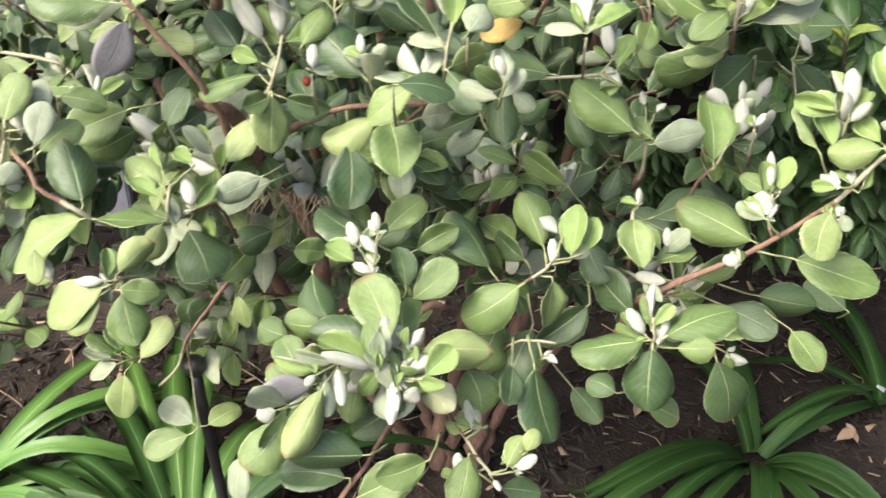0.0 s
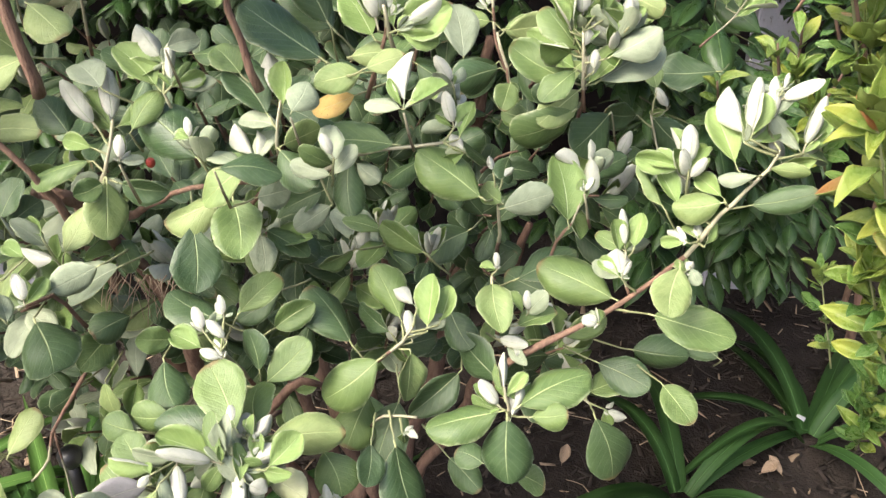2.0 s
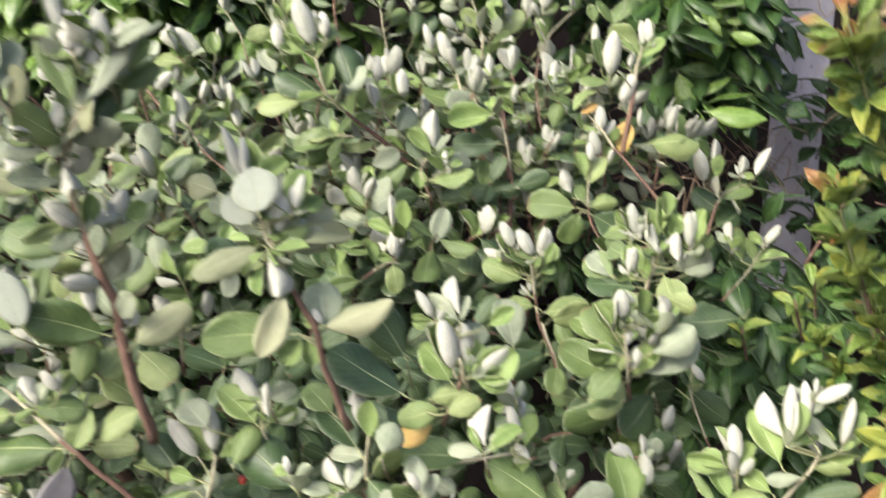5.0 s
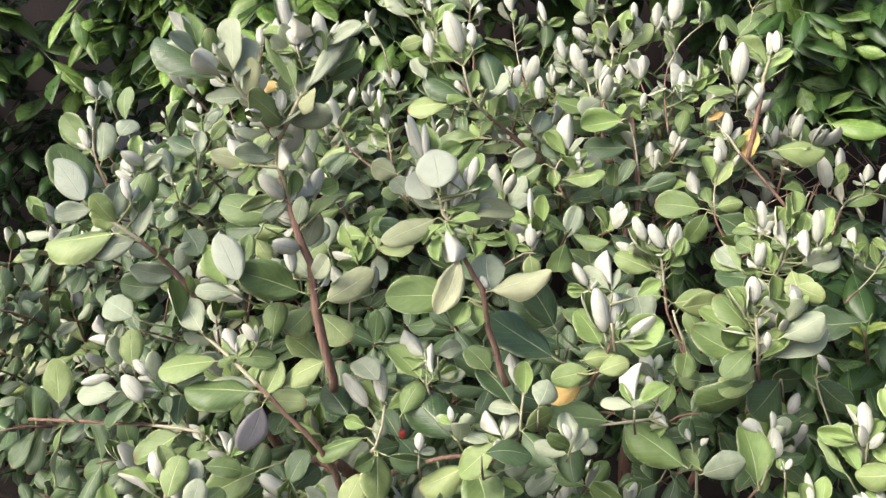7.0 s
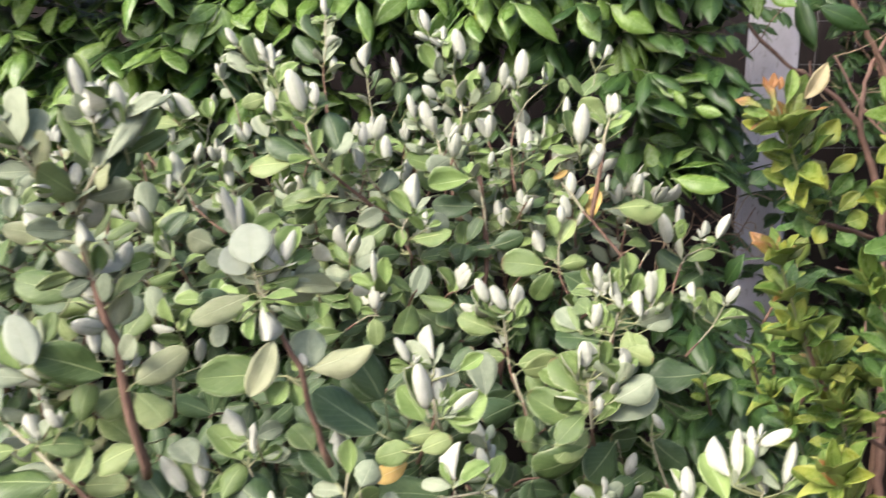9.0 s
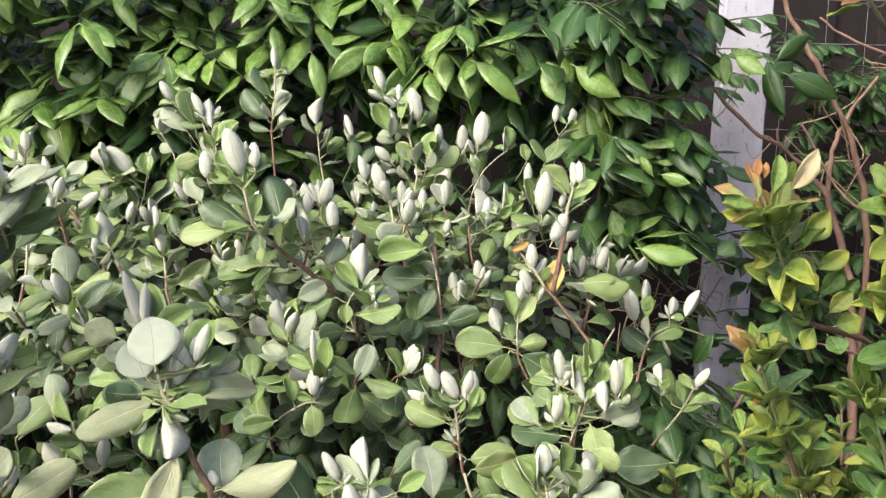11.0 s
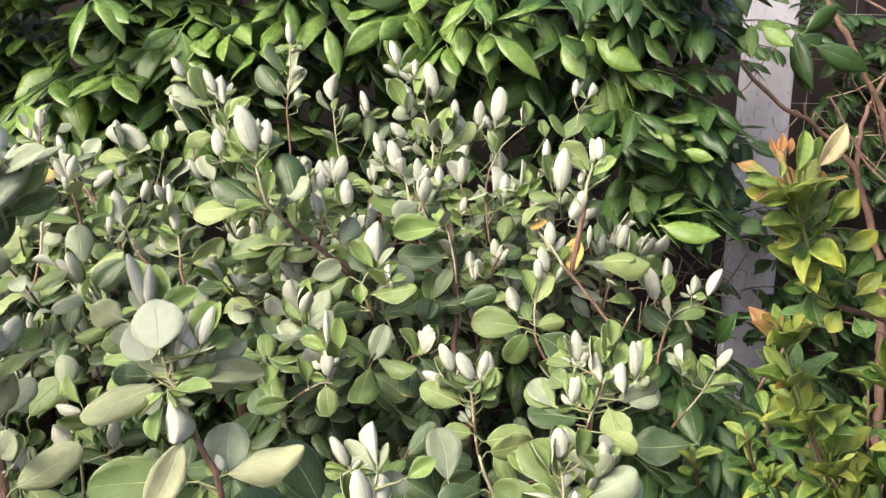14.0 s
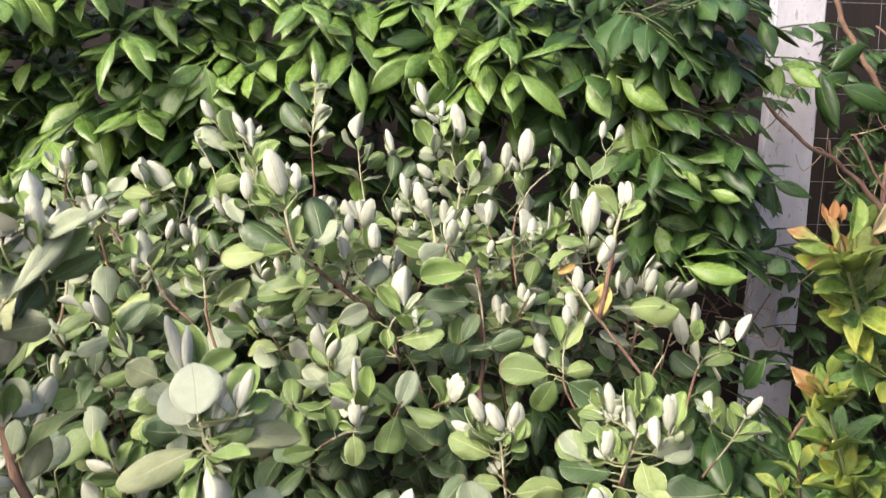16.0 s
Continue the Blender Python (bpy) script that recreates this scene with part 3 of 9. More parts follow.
def finish_branch():
    """Joins the stem that was begun last and the stalks of its leaves into the branch's mesh."""
    if not grown["object"]:
        return
    stem, verts, faces, slots = grown["stem"], [], [], []

    def put(points, sides, slot, seed, knots):
        tv, tf = tube(points, sides, seed, knots)
        faces.extend(tuple(i + len(verts) for i in f) for f in tf)
        verts.extend(tv)
        slots.extend([slot] * len(tf))

    brown = grown["bark"] is feijoa_bark
    put([(*p[:3], p[3] * (1.3 if p[3] > 0.0025 else 1.0)) for p in stem] if brown else stem, 7, 0, len(stem) * 7, 0.12)
    if brown and stem[-1][3] < 0.0019:
        # the growing end is still pale and downy
        green = int((0.35 if len(stem) < 4 else 0.6) * (len(slots) - 2))
        slots[green:-2] = [2] * (len(slots) - 2 - green)
        slots[-1] = 2
    if grown["cut"]:
        slots[-2] = 1
    line = []
    for (p, q) in zip(stem[:-1], stem[1:]):
        for k in range(6):
            line.append(Vector(p[:3]).lerp(Vector(q[:3]), k / 6))
    line.append(Vector(stem[-1][:3]))
    if grown["bark"] is feijoa_bark and grown["feet"] and stem[-1][1] > 0.92:
        # pairs of smaller leaves up the stem
        walked, turn0 = 0.0, rng.uniform(0, 3)
        for p, q in zip(line[len(line) * 2 // 5:-1], line[len(line) * 2 // 5 + 1:]):
            walked += (q - p).length
            if walked < 0.022:
                continue
            walked, turn0 = 0.0, turn0 + 1.57 + rng.uniform(-0.3, 0.3)
            along = (q - p).normalized()
            for sign in (-1, 1):
                if rng.random() < 0.3:
                    continue
                out = Matrix.Rotation(turn0, 3, along) @ along.orthogonal().normalized() * sign
                aim = (out + along * rng.uniform(0.3, 1.1)).normalized()
                me, data, width = pick(rng.choice("mmdngn"))
                tips.add(data, me.materials, leaf_pose(q, q + aim * rng.uniform(0.034, 0.050), rng.uniform(0.85, 1.05), rng.uniform(-30, 30), along * 0.8 + FACE * 0.5))
    for k, (key, foot, tip) in enumerate(grown["feet"]):
        foot, tip = Vector(foot), Vector(tip)
        near = min(line, key=lambda p: (p - foot).length + max(0.0, p.z - foot.z + 0.004) * 1.5)
        gap, size = (foot - near).length, (tip - foot).length
        along = (tip - foot).normalized()
        if gap > 0.03:
            # a side shoot of its own
            near = foot + ((near - foot).normalized() * 0.4 - along * 0.7 + Vector((0, 0.9, -0.3))).normalized() * min(gap, 0.04)
            if key in "wnb":
                for p in range(2):
                    at = near.lerp(foot, 0.35 + 0.4 * p)
                    out = along.orthogonal().normalized()
                    out = Matrix.Rotation(rng.uniform(0, 6.28), 3, along) @ out
                    for sign in (-1, 1):
                        me, data, width = pick(rng.choice("mgnwg"))
                        aim = (out * sign + along * rng.uniform(0.4, 1.0)).normalized()
                        tips.add(data, me.materials, leaf_pose(at, at + aim * rng.uniform(0.024, 0.038), rng.uniform(0.7, 1.0), rng.uniform(-40, 40)))
        if key == "w" and rng.random() < 0.7:
            # the other leaf of the pair and the small ones at its foot
            turn = Matrix.Rotation(rng.choice((-1, 1)) * rng.uniform(0.35, 0.8), 3, FACE)
            me, data, width = pick(rng.choice("wwn" if size < 0.034 else "nmg"))
            tips.add(data, me.materials, leaf_pose(foot, foot + turn @ along * size * rng.uniform(0.45, 0.75) + Vector((0, 0.006, 0)), rng.uniform(0.5, 0.8), rng.uniform(-50, 50)))
            for p in range(2):
                turn = Matrix.Rotation(rng.choice((-1, 1)) * rng.uniform(0.7, 1.5), 3, FACE)
                me, data, width = pick(rng.choice("nnmg"))
                tips.add(data, me.materials, leaf_pose(foot, foot + turn @ along * size * rng.uniform(0.6, 0.95) + Vector((0, 0.010, -0.004)), rng.uniform(0.8, 1.0), rng.uniform(-40, 40)))
            for p in range(2):
                turn = Matrix.Rotation(rng.uniform(-1.6, 1.6), 3, FACE)
                me, data, width = pick(rng.choice("wbgn" if size < 0.034 else "ngn"))
                tips.add(data, me.materials, leaf_pose(foot, foot + turn @ along * size * rng.uniform(0.2, 0.42), rng.uniform(0.6, 0.9), rng.uniform(-60, 60)))
        if gap < 0.003:
            continue
        middle = near.lerp(foot, 0.5) + Vector((0, 0, -0.03 * (foot - near).length))
        tv, tf = tube([(*near, 0.0012), (*middle, 0.001), (*foot, 0.0008)], 5, k, 0.05)
        stalks.add((tv, tf, [0] * len(tf), [(0, 0)] * len(tv)), [leaf_foot], Matrix.Identity(4))
    grown["object"].data = mesh_of("branch", verts, faces, [grown["bark"], cut_wood, young_stem], slots)
    grown["object"] = None


def twig(owner, points, bark=None, cut=False):
    """A branch of a plant; the leaves named after it grow on it."""
    global current
    finish_branch()
    current = part("branch", bpy.data.meshes.new("branch"), owner)
    grown.update(object=current, stem=points, bark=bark or feijoa_bark, cut=cut, feet=[])
    return current


def pairs(stem, start, step, size, keys):
    """Opposite pairs of leaves up a stem, each pair crossing the one below it."""
    line = [Vector(p[:3]) for p in stem]
    walked, turn = -start, rng.uniform(0, 3)
    for p, q in zip(line[:-1], line[1:]):
        for k in range(12):
            walked += (q - p).length / 12
            if walked < step:
                continue
            walked, turn = 0.0, turn + 1.57 + rng.uniform(-0.3, 0.3)
            at, along = p.lerp(q, k / 12), (q - p).normalized()
            for sign in (-1, 1):
                out = Matrix.Rotation(turn, 3, along) @ along.orthogonal().normalized() * sign
                aim = (out + along * rng.uniform(0.5, 1.3)).normalized()
                leaf(rng.choice(keys), at, at + aim * size * rng.uniform(0.7, 1.2), rng.uniform(0.46, 0.58), rng.uniform(-30, 30))


LEAF_NAMES = {"w": "folded_leaf", "b": "leaf_bud", "n": "young_leaf"}
LEAF_LABELS = {"w": "white-felted folded young leaf", "b": "white-felted leaf bud", "y": "yellow-orange ageing leaf", "n": "bright green young leaf"}


def leaf(key, base, tip, spread, roll):
    me, data, width = pick(key)
    grown["feet"].append((key, base, tip))
    ob = new(LEAF_NAMES.get(key, "leaf"), me)
    ob.parent = current
    if key in "mdlg" and spread < 0.66:
        spread *= 1.13
    if key == "w":
        spread = min(spread, 0.56)
        if base[1] > 0.8:
            spread = min(spread, 0.48)
            tip = Vector(base) + (Vector(tip) - Vector(base)) * 1.22
    ob.matrix_basis = leaf_pose(base, tip, spread / width, roll + rng.gauss(0, 10 if key == "G" else 20) if abs(roll) < 25 else roll * 0.75 + rng.gauss(0, 8))
    if key in LEAF_LABELS:
        ob["label"] = LEAF_LABELS[key]
    return ob


def open_leaf(key, base, tip, spread, roll):
    """A leaf of a near rosette, spread flat to the light."""
    ob = leaf(key, base, tip, spread, roll)
    ob.matrix_basis = leaf_pose(base, tip, spread / (0.8 if key == "G" else 0.56), roll)
    return ob



twig(bush, [(-0.168, 0.747, 0.959, 0.0048), (-0.158, 0.692, 1.025, 0.0037), (-0.132, 0.645, 1.067, 0.0016), (-0.122, 0.656, 1.107, 0.0011)])
leaf("w", (-0.125, 0.662, 1.097), (-0.130, 0.687, 1.138), 0.42, 20)
leaf("w", (-0.136, 0.662, 1.095), (-0.165, 0.684, 1.128), 0.45, 14)
leaf("n", (-0.140, 0.655, 1.083), (-0.165, 0.661, 1.089), 0.59, 1)
leaf("g", (-0.132, 0.647, 1.071), (-0.129, 0.665, 1.087), 0.67, 22)
leaf("l", (-0.131, 0.643, 1.063), (-0.131, 0.618, 1.021), 0.65, -21)
leaf("m", (-0.133, 0.641, 1.060), (-0.151, 0.621, 1.059), 0.77, -14)
leaf("d", (-0.122, 0.640, 1.060), (-0.087, 0.631, 1.051), 0.61, -3)
leaf("m", (-0.141, 0.650, 1.075), (-0.196, 0.651, 1.068), 0.44, 55)
leaf("d", (-0.159, 0.662, 1.091), (-0.185, 0.681, 1.120), 0.63, 15)
twig(bush, [(-0.071, 0.697, 1.047, 0.0016), (-0.080, 0.654, 1.128, 0.0011)])
leaf("d", (-0.052, 0.624, 1.084), (-0.100, 0.651, 1.121), 0.58, 7)
leaf("m", (-0.106, 0.640, 1.102), (-0.088, 0.656, 1.132), 0.56, -38)
leaf("n", (-0.082, 0.655, 1.130), (-0.116, 0.676, 1.161), 0.60, 43)
leaf("w", (-0.079, 0.665, 1.148), (-0.100, 0.684, 1.176), 0.56, 9)
leaf("w", (-0.074, 0.656, 1.133), (-0.074, 0.674, 1.163), 0.35, 17)
leaf("g", (-0.126, 0.658, 1.130), (-0.151, 0.686, 1.147), 0.63, 12)
twig(bush, [(-0.032, 0.694, 1.008, 0.0021), (0.005, 0.637, 1.074, 0.0016), (0.007, 0.608, 1.104, 0.0013), (0.012, 0.615, 1.137, 0.0008)])
leaf("w", (0.011, 0.623, 1.131), (0.002, 0.645, 1.165), 0.50, 8)
leaf("n", (0.012, 0.621, 1.127), (0.017, 0.638, 1.156), 0.60, -34)
leaf("d", (0.003, 0.619, 1.122), (-0.027, 0.641, 1.154), 0.61, 4)
leaf("m", (-0.017, 0.636, 1.148), (-0.039, 0.661, 1.167), 0.61, 4)
leaf("w", (-0.008, 0.603, 1.094), (-0.022, 0.619, 1.119), 0.45, 9)
leaf("g", (-0.020, 0.603, 1.092), (-0.043, 0.619, 1.100), 0.61, 4)
leaf("g", (0.010, 0.615, 1.117), (-0.020, 0.622, 1.123), 0.56, 51)
leaf("l", (0.011, 0.607, 1.104), (0.039, 0.626, 1.110), 0.75, 10)
leaf("d", (0.008, 0.607, 1.103), (0.034, 0.573, 1.092), 0.57, -5)
leaf("l", (-0.013, 0.602, 1.092), (-0.054, 0.593, 1.071), 0.56, 34)
twig(bush, [(-0.144, 0.707, 0.994, 0.0032), (-0.098, 0.667, 1.031, 0.0024), (-0.068, 0.652, 1.049, 0.0021), (0.034, 0.650, 1.061, 0.0019), (0.061, 0.655, 1.074, 0.0016), (0.135, 0.655, 1.085, 0.0013)])
leaf("m", (0.100, 0.657, 1.082), (0.036, 0.665, 1.087), 0.56, 38)
leaf("d", (0.058, 0.655, 1.073), (0.060, 0.630, 1.032), 0.51, -5)
leaf("g", (0.063, 0.653, 1.070), (0.083, 0.643, 1.057), 0.60, 0)
leaf("l", (-0.043, 0.646, 1.043), (-0.095, 0.641, 1.027), 0.56, 55)
leaf("m", (-0.036, 0.646, 1.044), (-0.026, 0.591, 1.017), 0.61, -16)
leaf("d", (-0.069, 0.639, 1.027), (-0.068, 0.608, 0.976), 0.61, -16)
leaf("d", (0.039, 0.643, 1.050), (0.004, 0.637, 1.036), 0.51, -5)
leaf("g", (0.045, 0.636, 1.040), (0.014, 0.628, 1.022), 0.52, -5)
leaf("n", (0.147, 0.655, 1.087), (0.159, 0.670, 1.114), 0.60, 0)
leaf("w", (0.153, 0.649, 1.078), (0.140, 0.658, 1.091), 0.99, -5)
leaf("m", (0.168, 0.628, 1.045), (0.114, 0.653, 1.078), 0.55, -4)
leaf("w", (0.144, 0.678, 1.124), (0.132, 0.691, 1.145), 0.50, -6)
leaf("w", (0.144, 0.660, 1.095), (0.136, 0.676, 1.120), 0.48, -3)
twig(bush, [(0.193, 0.709, 0.949, 0.0019), (0.187, 0.666, 0.993, 0.0016), (0.182, 0.655, 1.034, 0.0011)])
leaf("b", (0.177, 0.657, 1.056), (0.174, 0.665, 1.068), 0.45, -5)
leaf("b", (0.185, 0.654, 1.052), (0.194, 0.658, 1.060), 0.52, -1)
leaf("m", (0.185, 0.643, 1.034), (0.167, 0.660, 1.044), 0.65, -5)
leaf("g", (0.182, 0.641, 1.030), (0.227, 0.645, 1.042), 0.54, 0)
twig(bush, [(0.240, 0.697, 0.935, 0.0016), (0.239, 0.667, 0.983, 0.0016), (0.249, 0.661, 1.005, 0.0011), (0.255, 0.664, 1.020, 0.0008)])
leaf("n", (0.246, 0.655, 1.003), (0.238, 0.688, 1.058), 0.60, 24)
leaf("w", (0.256, 0.665, 1.022), (0.270, 0.683, 1.054), 0.43, -9)
leaf("b", (0.264, 0.682, 1.051), (0.266, 0.693, 1.070), 0.33, -10)
twig(bush, [(0.278, 0.803, 1.002, 0.0021), (0.276, 0.780, 1.061, 0.0019), (0.272, 0.757, 1.101, 0.0016), (0.270, 0.765, 1.133, 0.0011)])
leaf("n", (0.270, 0.775, 1.131), (0.272, 0.802, 1.175), 0.60, 26)
leaf("m", (0.269, 0.769, 1.121), (0.247, 0.798, 1.165), 0.56, 47)
leaf("n", (0.266, 0.763, 1.109), (0.236, 0.774, 1.122), 0.67, -14)
leaf("m", (0.258, 0.758, 1.100), (0.205, 0.779, 1.127), 0.55, -13)
leaf("w", (0.272, 0.757, 1.100), (0.286, 0.771, 1.125), 0.55, -5)
leaf("n", (0.272, 0.755, 1.096), (0.308, 0.766, 1.121), 0.60, -39)
leaf("g", (0.281, 0.755, 1.098), (0.345, 0.771, 1.135), 0.56, -35)
leaf("l", (0.269, 0.754, 1.094), (0.229, 0.740, 1.065), 0.56, -1)
leaf("l", (0.272, 0.767, 1.116), (0.253, 0.759, 1.100), 0.61, -1)
leaf("m", (0.265, 0.745, 1.078), (0.211, 0.732, 1.049), 0.59, -2)
leaf("d", (0.258, 0.754, 1.093), (0.226, 0.743, 1.095), 0.58, -9)
leaf("l", (0.318, 0.793, 1.168), (0.337, 0.766, 1.161), 0.64, 24)
twig(bush, [(0.234, 0.874, 0.997, 0.0021), (0.223, 0.856, 1.044, 0.0019), (0.215, 0.856, 1.081, 0.0016), (0.204, 0.865, 1.114, 0.0013)])
leaf("g", (0.172, 0.862, 1.085), (0.163, 0.893, 1.135), 0.59, -4)
leaf("l", (0.214, 0.875, 1.113), (0.266, 0.873, 1.117), 0.53, 13)
leaf("d", (0.209, 0.856, 1.080), (0.168, 0.820, 1.080), 0.61, -11)
leaf("m", (0.219, 0.848, 1.068), (0.208, 0.814, 1.056), 0.64, 3)
leaf("m", (0.242, 0.827, 1.036), (0.208, 0.845, 1.039), 0.67, -10)
twig(bush, [(0.188, 0.675, 0.773, 0.0032), (0.187, 0.618, 0.873, 0.0029), (0.200, 0.606, 0.904, 0.0027), (0.251, 0.607, 0.933, 0.0024), (0.285, 0.605, 0.955, 0.0024), (0.320, 0.605, 0.990, 0.0021), (0.339, 0.598, 1.019, 0.0021), (0.350, 0.595, 1.045, 0.0019), (0.365, 0.590, 1.069, 0.0016), (0.380, 0.593, 1.086, 0.0013), (0.387, 0.596, 1.101, 0.0008)])
open_leaf("w", (0.360, 0.600, 1.105), (0.355, 0.631, 1.142), 0.42, 0)
open_leaf("w", (0.367, 0.607, 1.101), (0.377, 0.633, 1.144), 0.36, 0)
open_leaf("n", (0.362, 0.595, 1.110), (0.372, 0.611, 1.141), 0.40, 25)
open_leaf("n", (0.360, 0.601, 1.082), (0.346, 0.638, 1.120), 0.51, -10)
open_leaf("w", (0.384, 0.614, 1.109), (0.392, 0.638, 1.144), 0.39, 0)
open_leaf("w", (0.393, 0.623, 1.138), (0.401, 0.635, 1.148), 0.40, 0)
open_leaf("w", (0.406, 0.597, 1.097), (0.425, 0.617, 1.136), 0.26, 0)
open_leaf("n", (0.413, 0.604, 1.095), (0.433, 0.613, 1.124), 0.39, -30)
open_leaf("l", (0.379, 0.593, 1.087), (0.406, 0.578, 1.087), 0.42, 30)
open_leaf("d", (0.369, 0.592, 1.055), (0.418, 0.581, 1.071), 0.42, -8)
open_leaf("g", (0.370, 0.584, 1.085), (0.342, 0.595, 1.080), 0.48, 30)
open_leaf("l", (0.351, 0.591, 1.059), (0.314, 0.607, 1.048), 0.64, 8)
open_leaf("n", (0.354, 0.601, 1.057), (0.338, 0.626, 1.066), 0.56, -12)
open_leaf("n", (0.323, 0.609, 1.046), (0.310, 0.635, 1.062), 0.56, 10)
open_leaf("m", (0.311, 0.611, 1.043), (0.296, 0.644, 1.070), 0.29, 35)
open_leaf("w", (0.327, 0.617, 1.075), (0.333, 0.646, 1.102), 0.48, 0)
open_leaf("n", (0.328, 0.627, 1.071), (0.322, 0.654, 1.096), 0.32, 30)
open_leaf("w", (0.327, 0.592, 1.023), (0.314, 0.606, 1.027), 0.52, 0)
open_leaf("n", (0.339, 0.586, 1.022), (0.350, 0.598, 1.039), 0.47, 35)
open_leaf("w", (0.337, 0.595, 1.024), (0.341, 0.605, 1.033), 0.82, 0)
open_leaf("l", (0.323, 0.588, 1.006), (0.310, 0.562, 0.972), 0.78, 4)
open_leaf("m", (0.307, 0.599, 0.950), (0.370, 0.562, 0.949), 0.52, -6)
open_leaf("m", (0.289, 0.623, 0.947), (0.222, 0.660, 0.964), 0.57, 8)
open_leaf("w", (0.281, 0.602, 0.984), (0.282, 0.626, 1.001), 0.85, 0)
open_leaf("w", (0.264, 0.591, 0.946), (0.251, 0.598, 0.949), 1.05, 0)
open_leaf("g", (0.332, 0.588, 1.002), (0.337, 0.578, 0.991), 0.73, 10)
open_leaf("w", (0.328, 0.587, 0.998), (0.334, 0.590, 1.006), 0.81, 0)
twig(bush, [(0.293, 0.608, 0.961, 0.0013), (0.286, 0.614, 0.981, 0.0011), (0.289, 0.624, 0.997, 0.0008)])
leaf("n", (0.287, 0.631, 0.990), (0.279, 0.647, 1.014), 0.60, 19)
leaf("w", (0.291, 0.632, 0.992), (0.289, 0.651, 1.023), 0.32, -13)
leaf("n", (0.298, 0.632, 0.993), (0.305, 0.648, 1.021), 0.60, -64)
leaf("d", (0.204, 0.677, 0.936), (0.263, 0.687, 0.962), 0.56, -36)
twig(bush, [(0.194, 0.662, 0.870, 0.0021), (0.182, 0.641, 0.932, 0.0016), (0.178, 0.639, 0.966, 0.0013)])
leaf("l", (0.178, 0.637, 0.962), (0.181, 0.590, 0.952), 0.67, 4)
leaf("w", (0.183, 0.641, 0.971), (0.182, 0.649, 0.984), 0.84, -4)
leaf("w", (0.209, 0.620, 0.939), (0.208, 0.630, 0.956), 0.50, -6)
leaf("m", (0.197, 0.615, 0.929), (0.234, 0.618, 0.940), 0.60, -8)
leaf("d", (0.185, 0.590, 0.886), (0.149, 0.630, 0.907), 0.71, 4)
leaf("b", (0.195, 0.605, 0.912), (0.202, 0.604, 0.911), 1.44, -7)
twig(bush, [(0.198, 0.563, 0.822, 0.0021), (0.182, 0.525, 0.893, 0.0016), (0.175, 0.504, 0.935, 0.0013), (0.171, 0.504, 0.954, 0.0008)])
leaf("w", (0.170, 0.504, 0.934), (0.153, 0.516, 0.951), 0.70, 5)
leaf("w", (0.176, 0.498, 0.926), (0.186, 0.511, 0.948), 0.47, -10)
leaf("w", (0.172, 0.508, 0.941), (0.173, 0.525, 0.971), 0.22, -5)
leaf("m", (0.180, 0.503, 0.934), (0.232, 0.516, 0.964), 0.56, -44)
leaf("m", (0.172, 0.503, 0.933), (0.113, 0.500, 0.920), 0.52, 13)
leaf("d", (0.174, 0.501, 0.931), (0.173, 0.473, 0.884), 0.65, 5)
leaf("m", (0.190, 0.499, 0.929), (0.217, 0.488, 0.940), 0.63, -15)
leaf("d", (0.187, 0.530, 0.844), (0.208, 0.501, 0.852), 0.77, -17)
leaf("d", (0.165, 0.534, 0.848), (0.142, 0.552, 0.846), 0.84, 15)
twig(bush, [(0.257, 0.705, 0.795, 0.0021), (0.271, 0.666, 0.809, 0.0016), (0.282, 0.644, 0.814, 0.0013)])
leaf("d", (0.286, 0.639, 0.806), (0.308, 0.601, 0.746), 0.58, 7)
leaf("m", (0.278, 0.649, 0.822), (0.327, 0.657, 0.842), 0.60, -14)
leaf("w", (0.296, 0.640, 0.809), (0.319, 0.634, 0.803), 0.51, -8)
leaf("m", (0.279, 0.649, 0.822), (0.276, 0.664, 0.847), 0.57, -9)
twig(bush, [(-0.034, 0.644, 0.845, 0.0021), (-0.039, 0.592, 0.915, 0.0016), (-0.044, 0.566, 0.948, 0.0011)])
leaf("w", (-0.057, 0.575, 0.960), (-0.066, 0.586, 0.977), 0.73, 17)
leaf("w", (-0.039, 0.570, 0.955), (-0.055, 0.580, 0.969), 0.54, 15)
leaf("w", (-0.042, 0.563, 0.943), (-0.061, 0.567, 0.947), 0.62, 12)
leaf("w", (-0.041, 0.580, 0.971), (-0.045, 0.589, 0.986), 0.53, 15)
leaf("n", (-0.057, 0.568, 0.949), (-0.084, 0.577, 0.960), 0.71, 14)
leaf("m", (-0.081, 0.574, 0.955), (-0.101, 0.556, 0.967), 0.79, 10)
leaf("d", (-0.053, 0.612, 0.946), (-0.098, 0.640, 0.953), 0.64, 13)
leaf("m", (-0.041, 0.630, 0.938), (-0.010, 0.646, 0.970), 0.56, -28)
leaf("d", (-0.017, 0.571, 0.921), (-0.025, 0.590, 0.952), 0.61, 14)
leaf("m", (-0.014, 0.566, 0.913), (0.022, 0.582, 0.945), 0.56, -28)
leaf("m", (-0.012, 0.621, 0.928), (0.025, 0.630, 0.948), 0.54, 0)
leaf("d", (-0.100, 0.600, 0.918), (-0.083, 0.553, 0.905), 0.66, -25)
twig(bush, [(-0.224, 0.816, 0.948, 0.0048), (-0.175, 0.760, 0.939, 0.0053), (-0.128, 0.729, 0.895, 0.0053), (-0.109, 0.732, 0.825, 0.0064), (-0.119, 0.791, 0.687, 0.0069)])
leaf("d", (-0.223, 0.659, 0.921), (-0.188, 0.597, 0.904), 0.62, -32)
leaf("d", (-0.148, 0.688, 0.902), (-0.174, 0.658, 0.903), 0.79, -6)
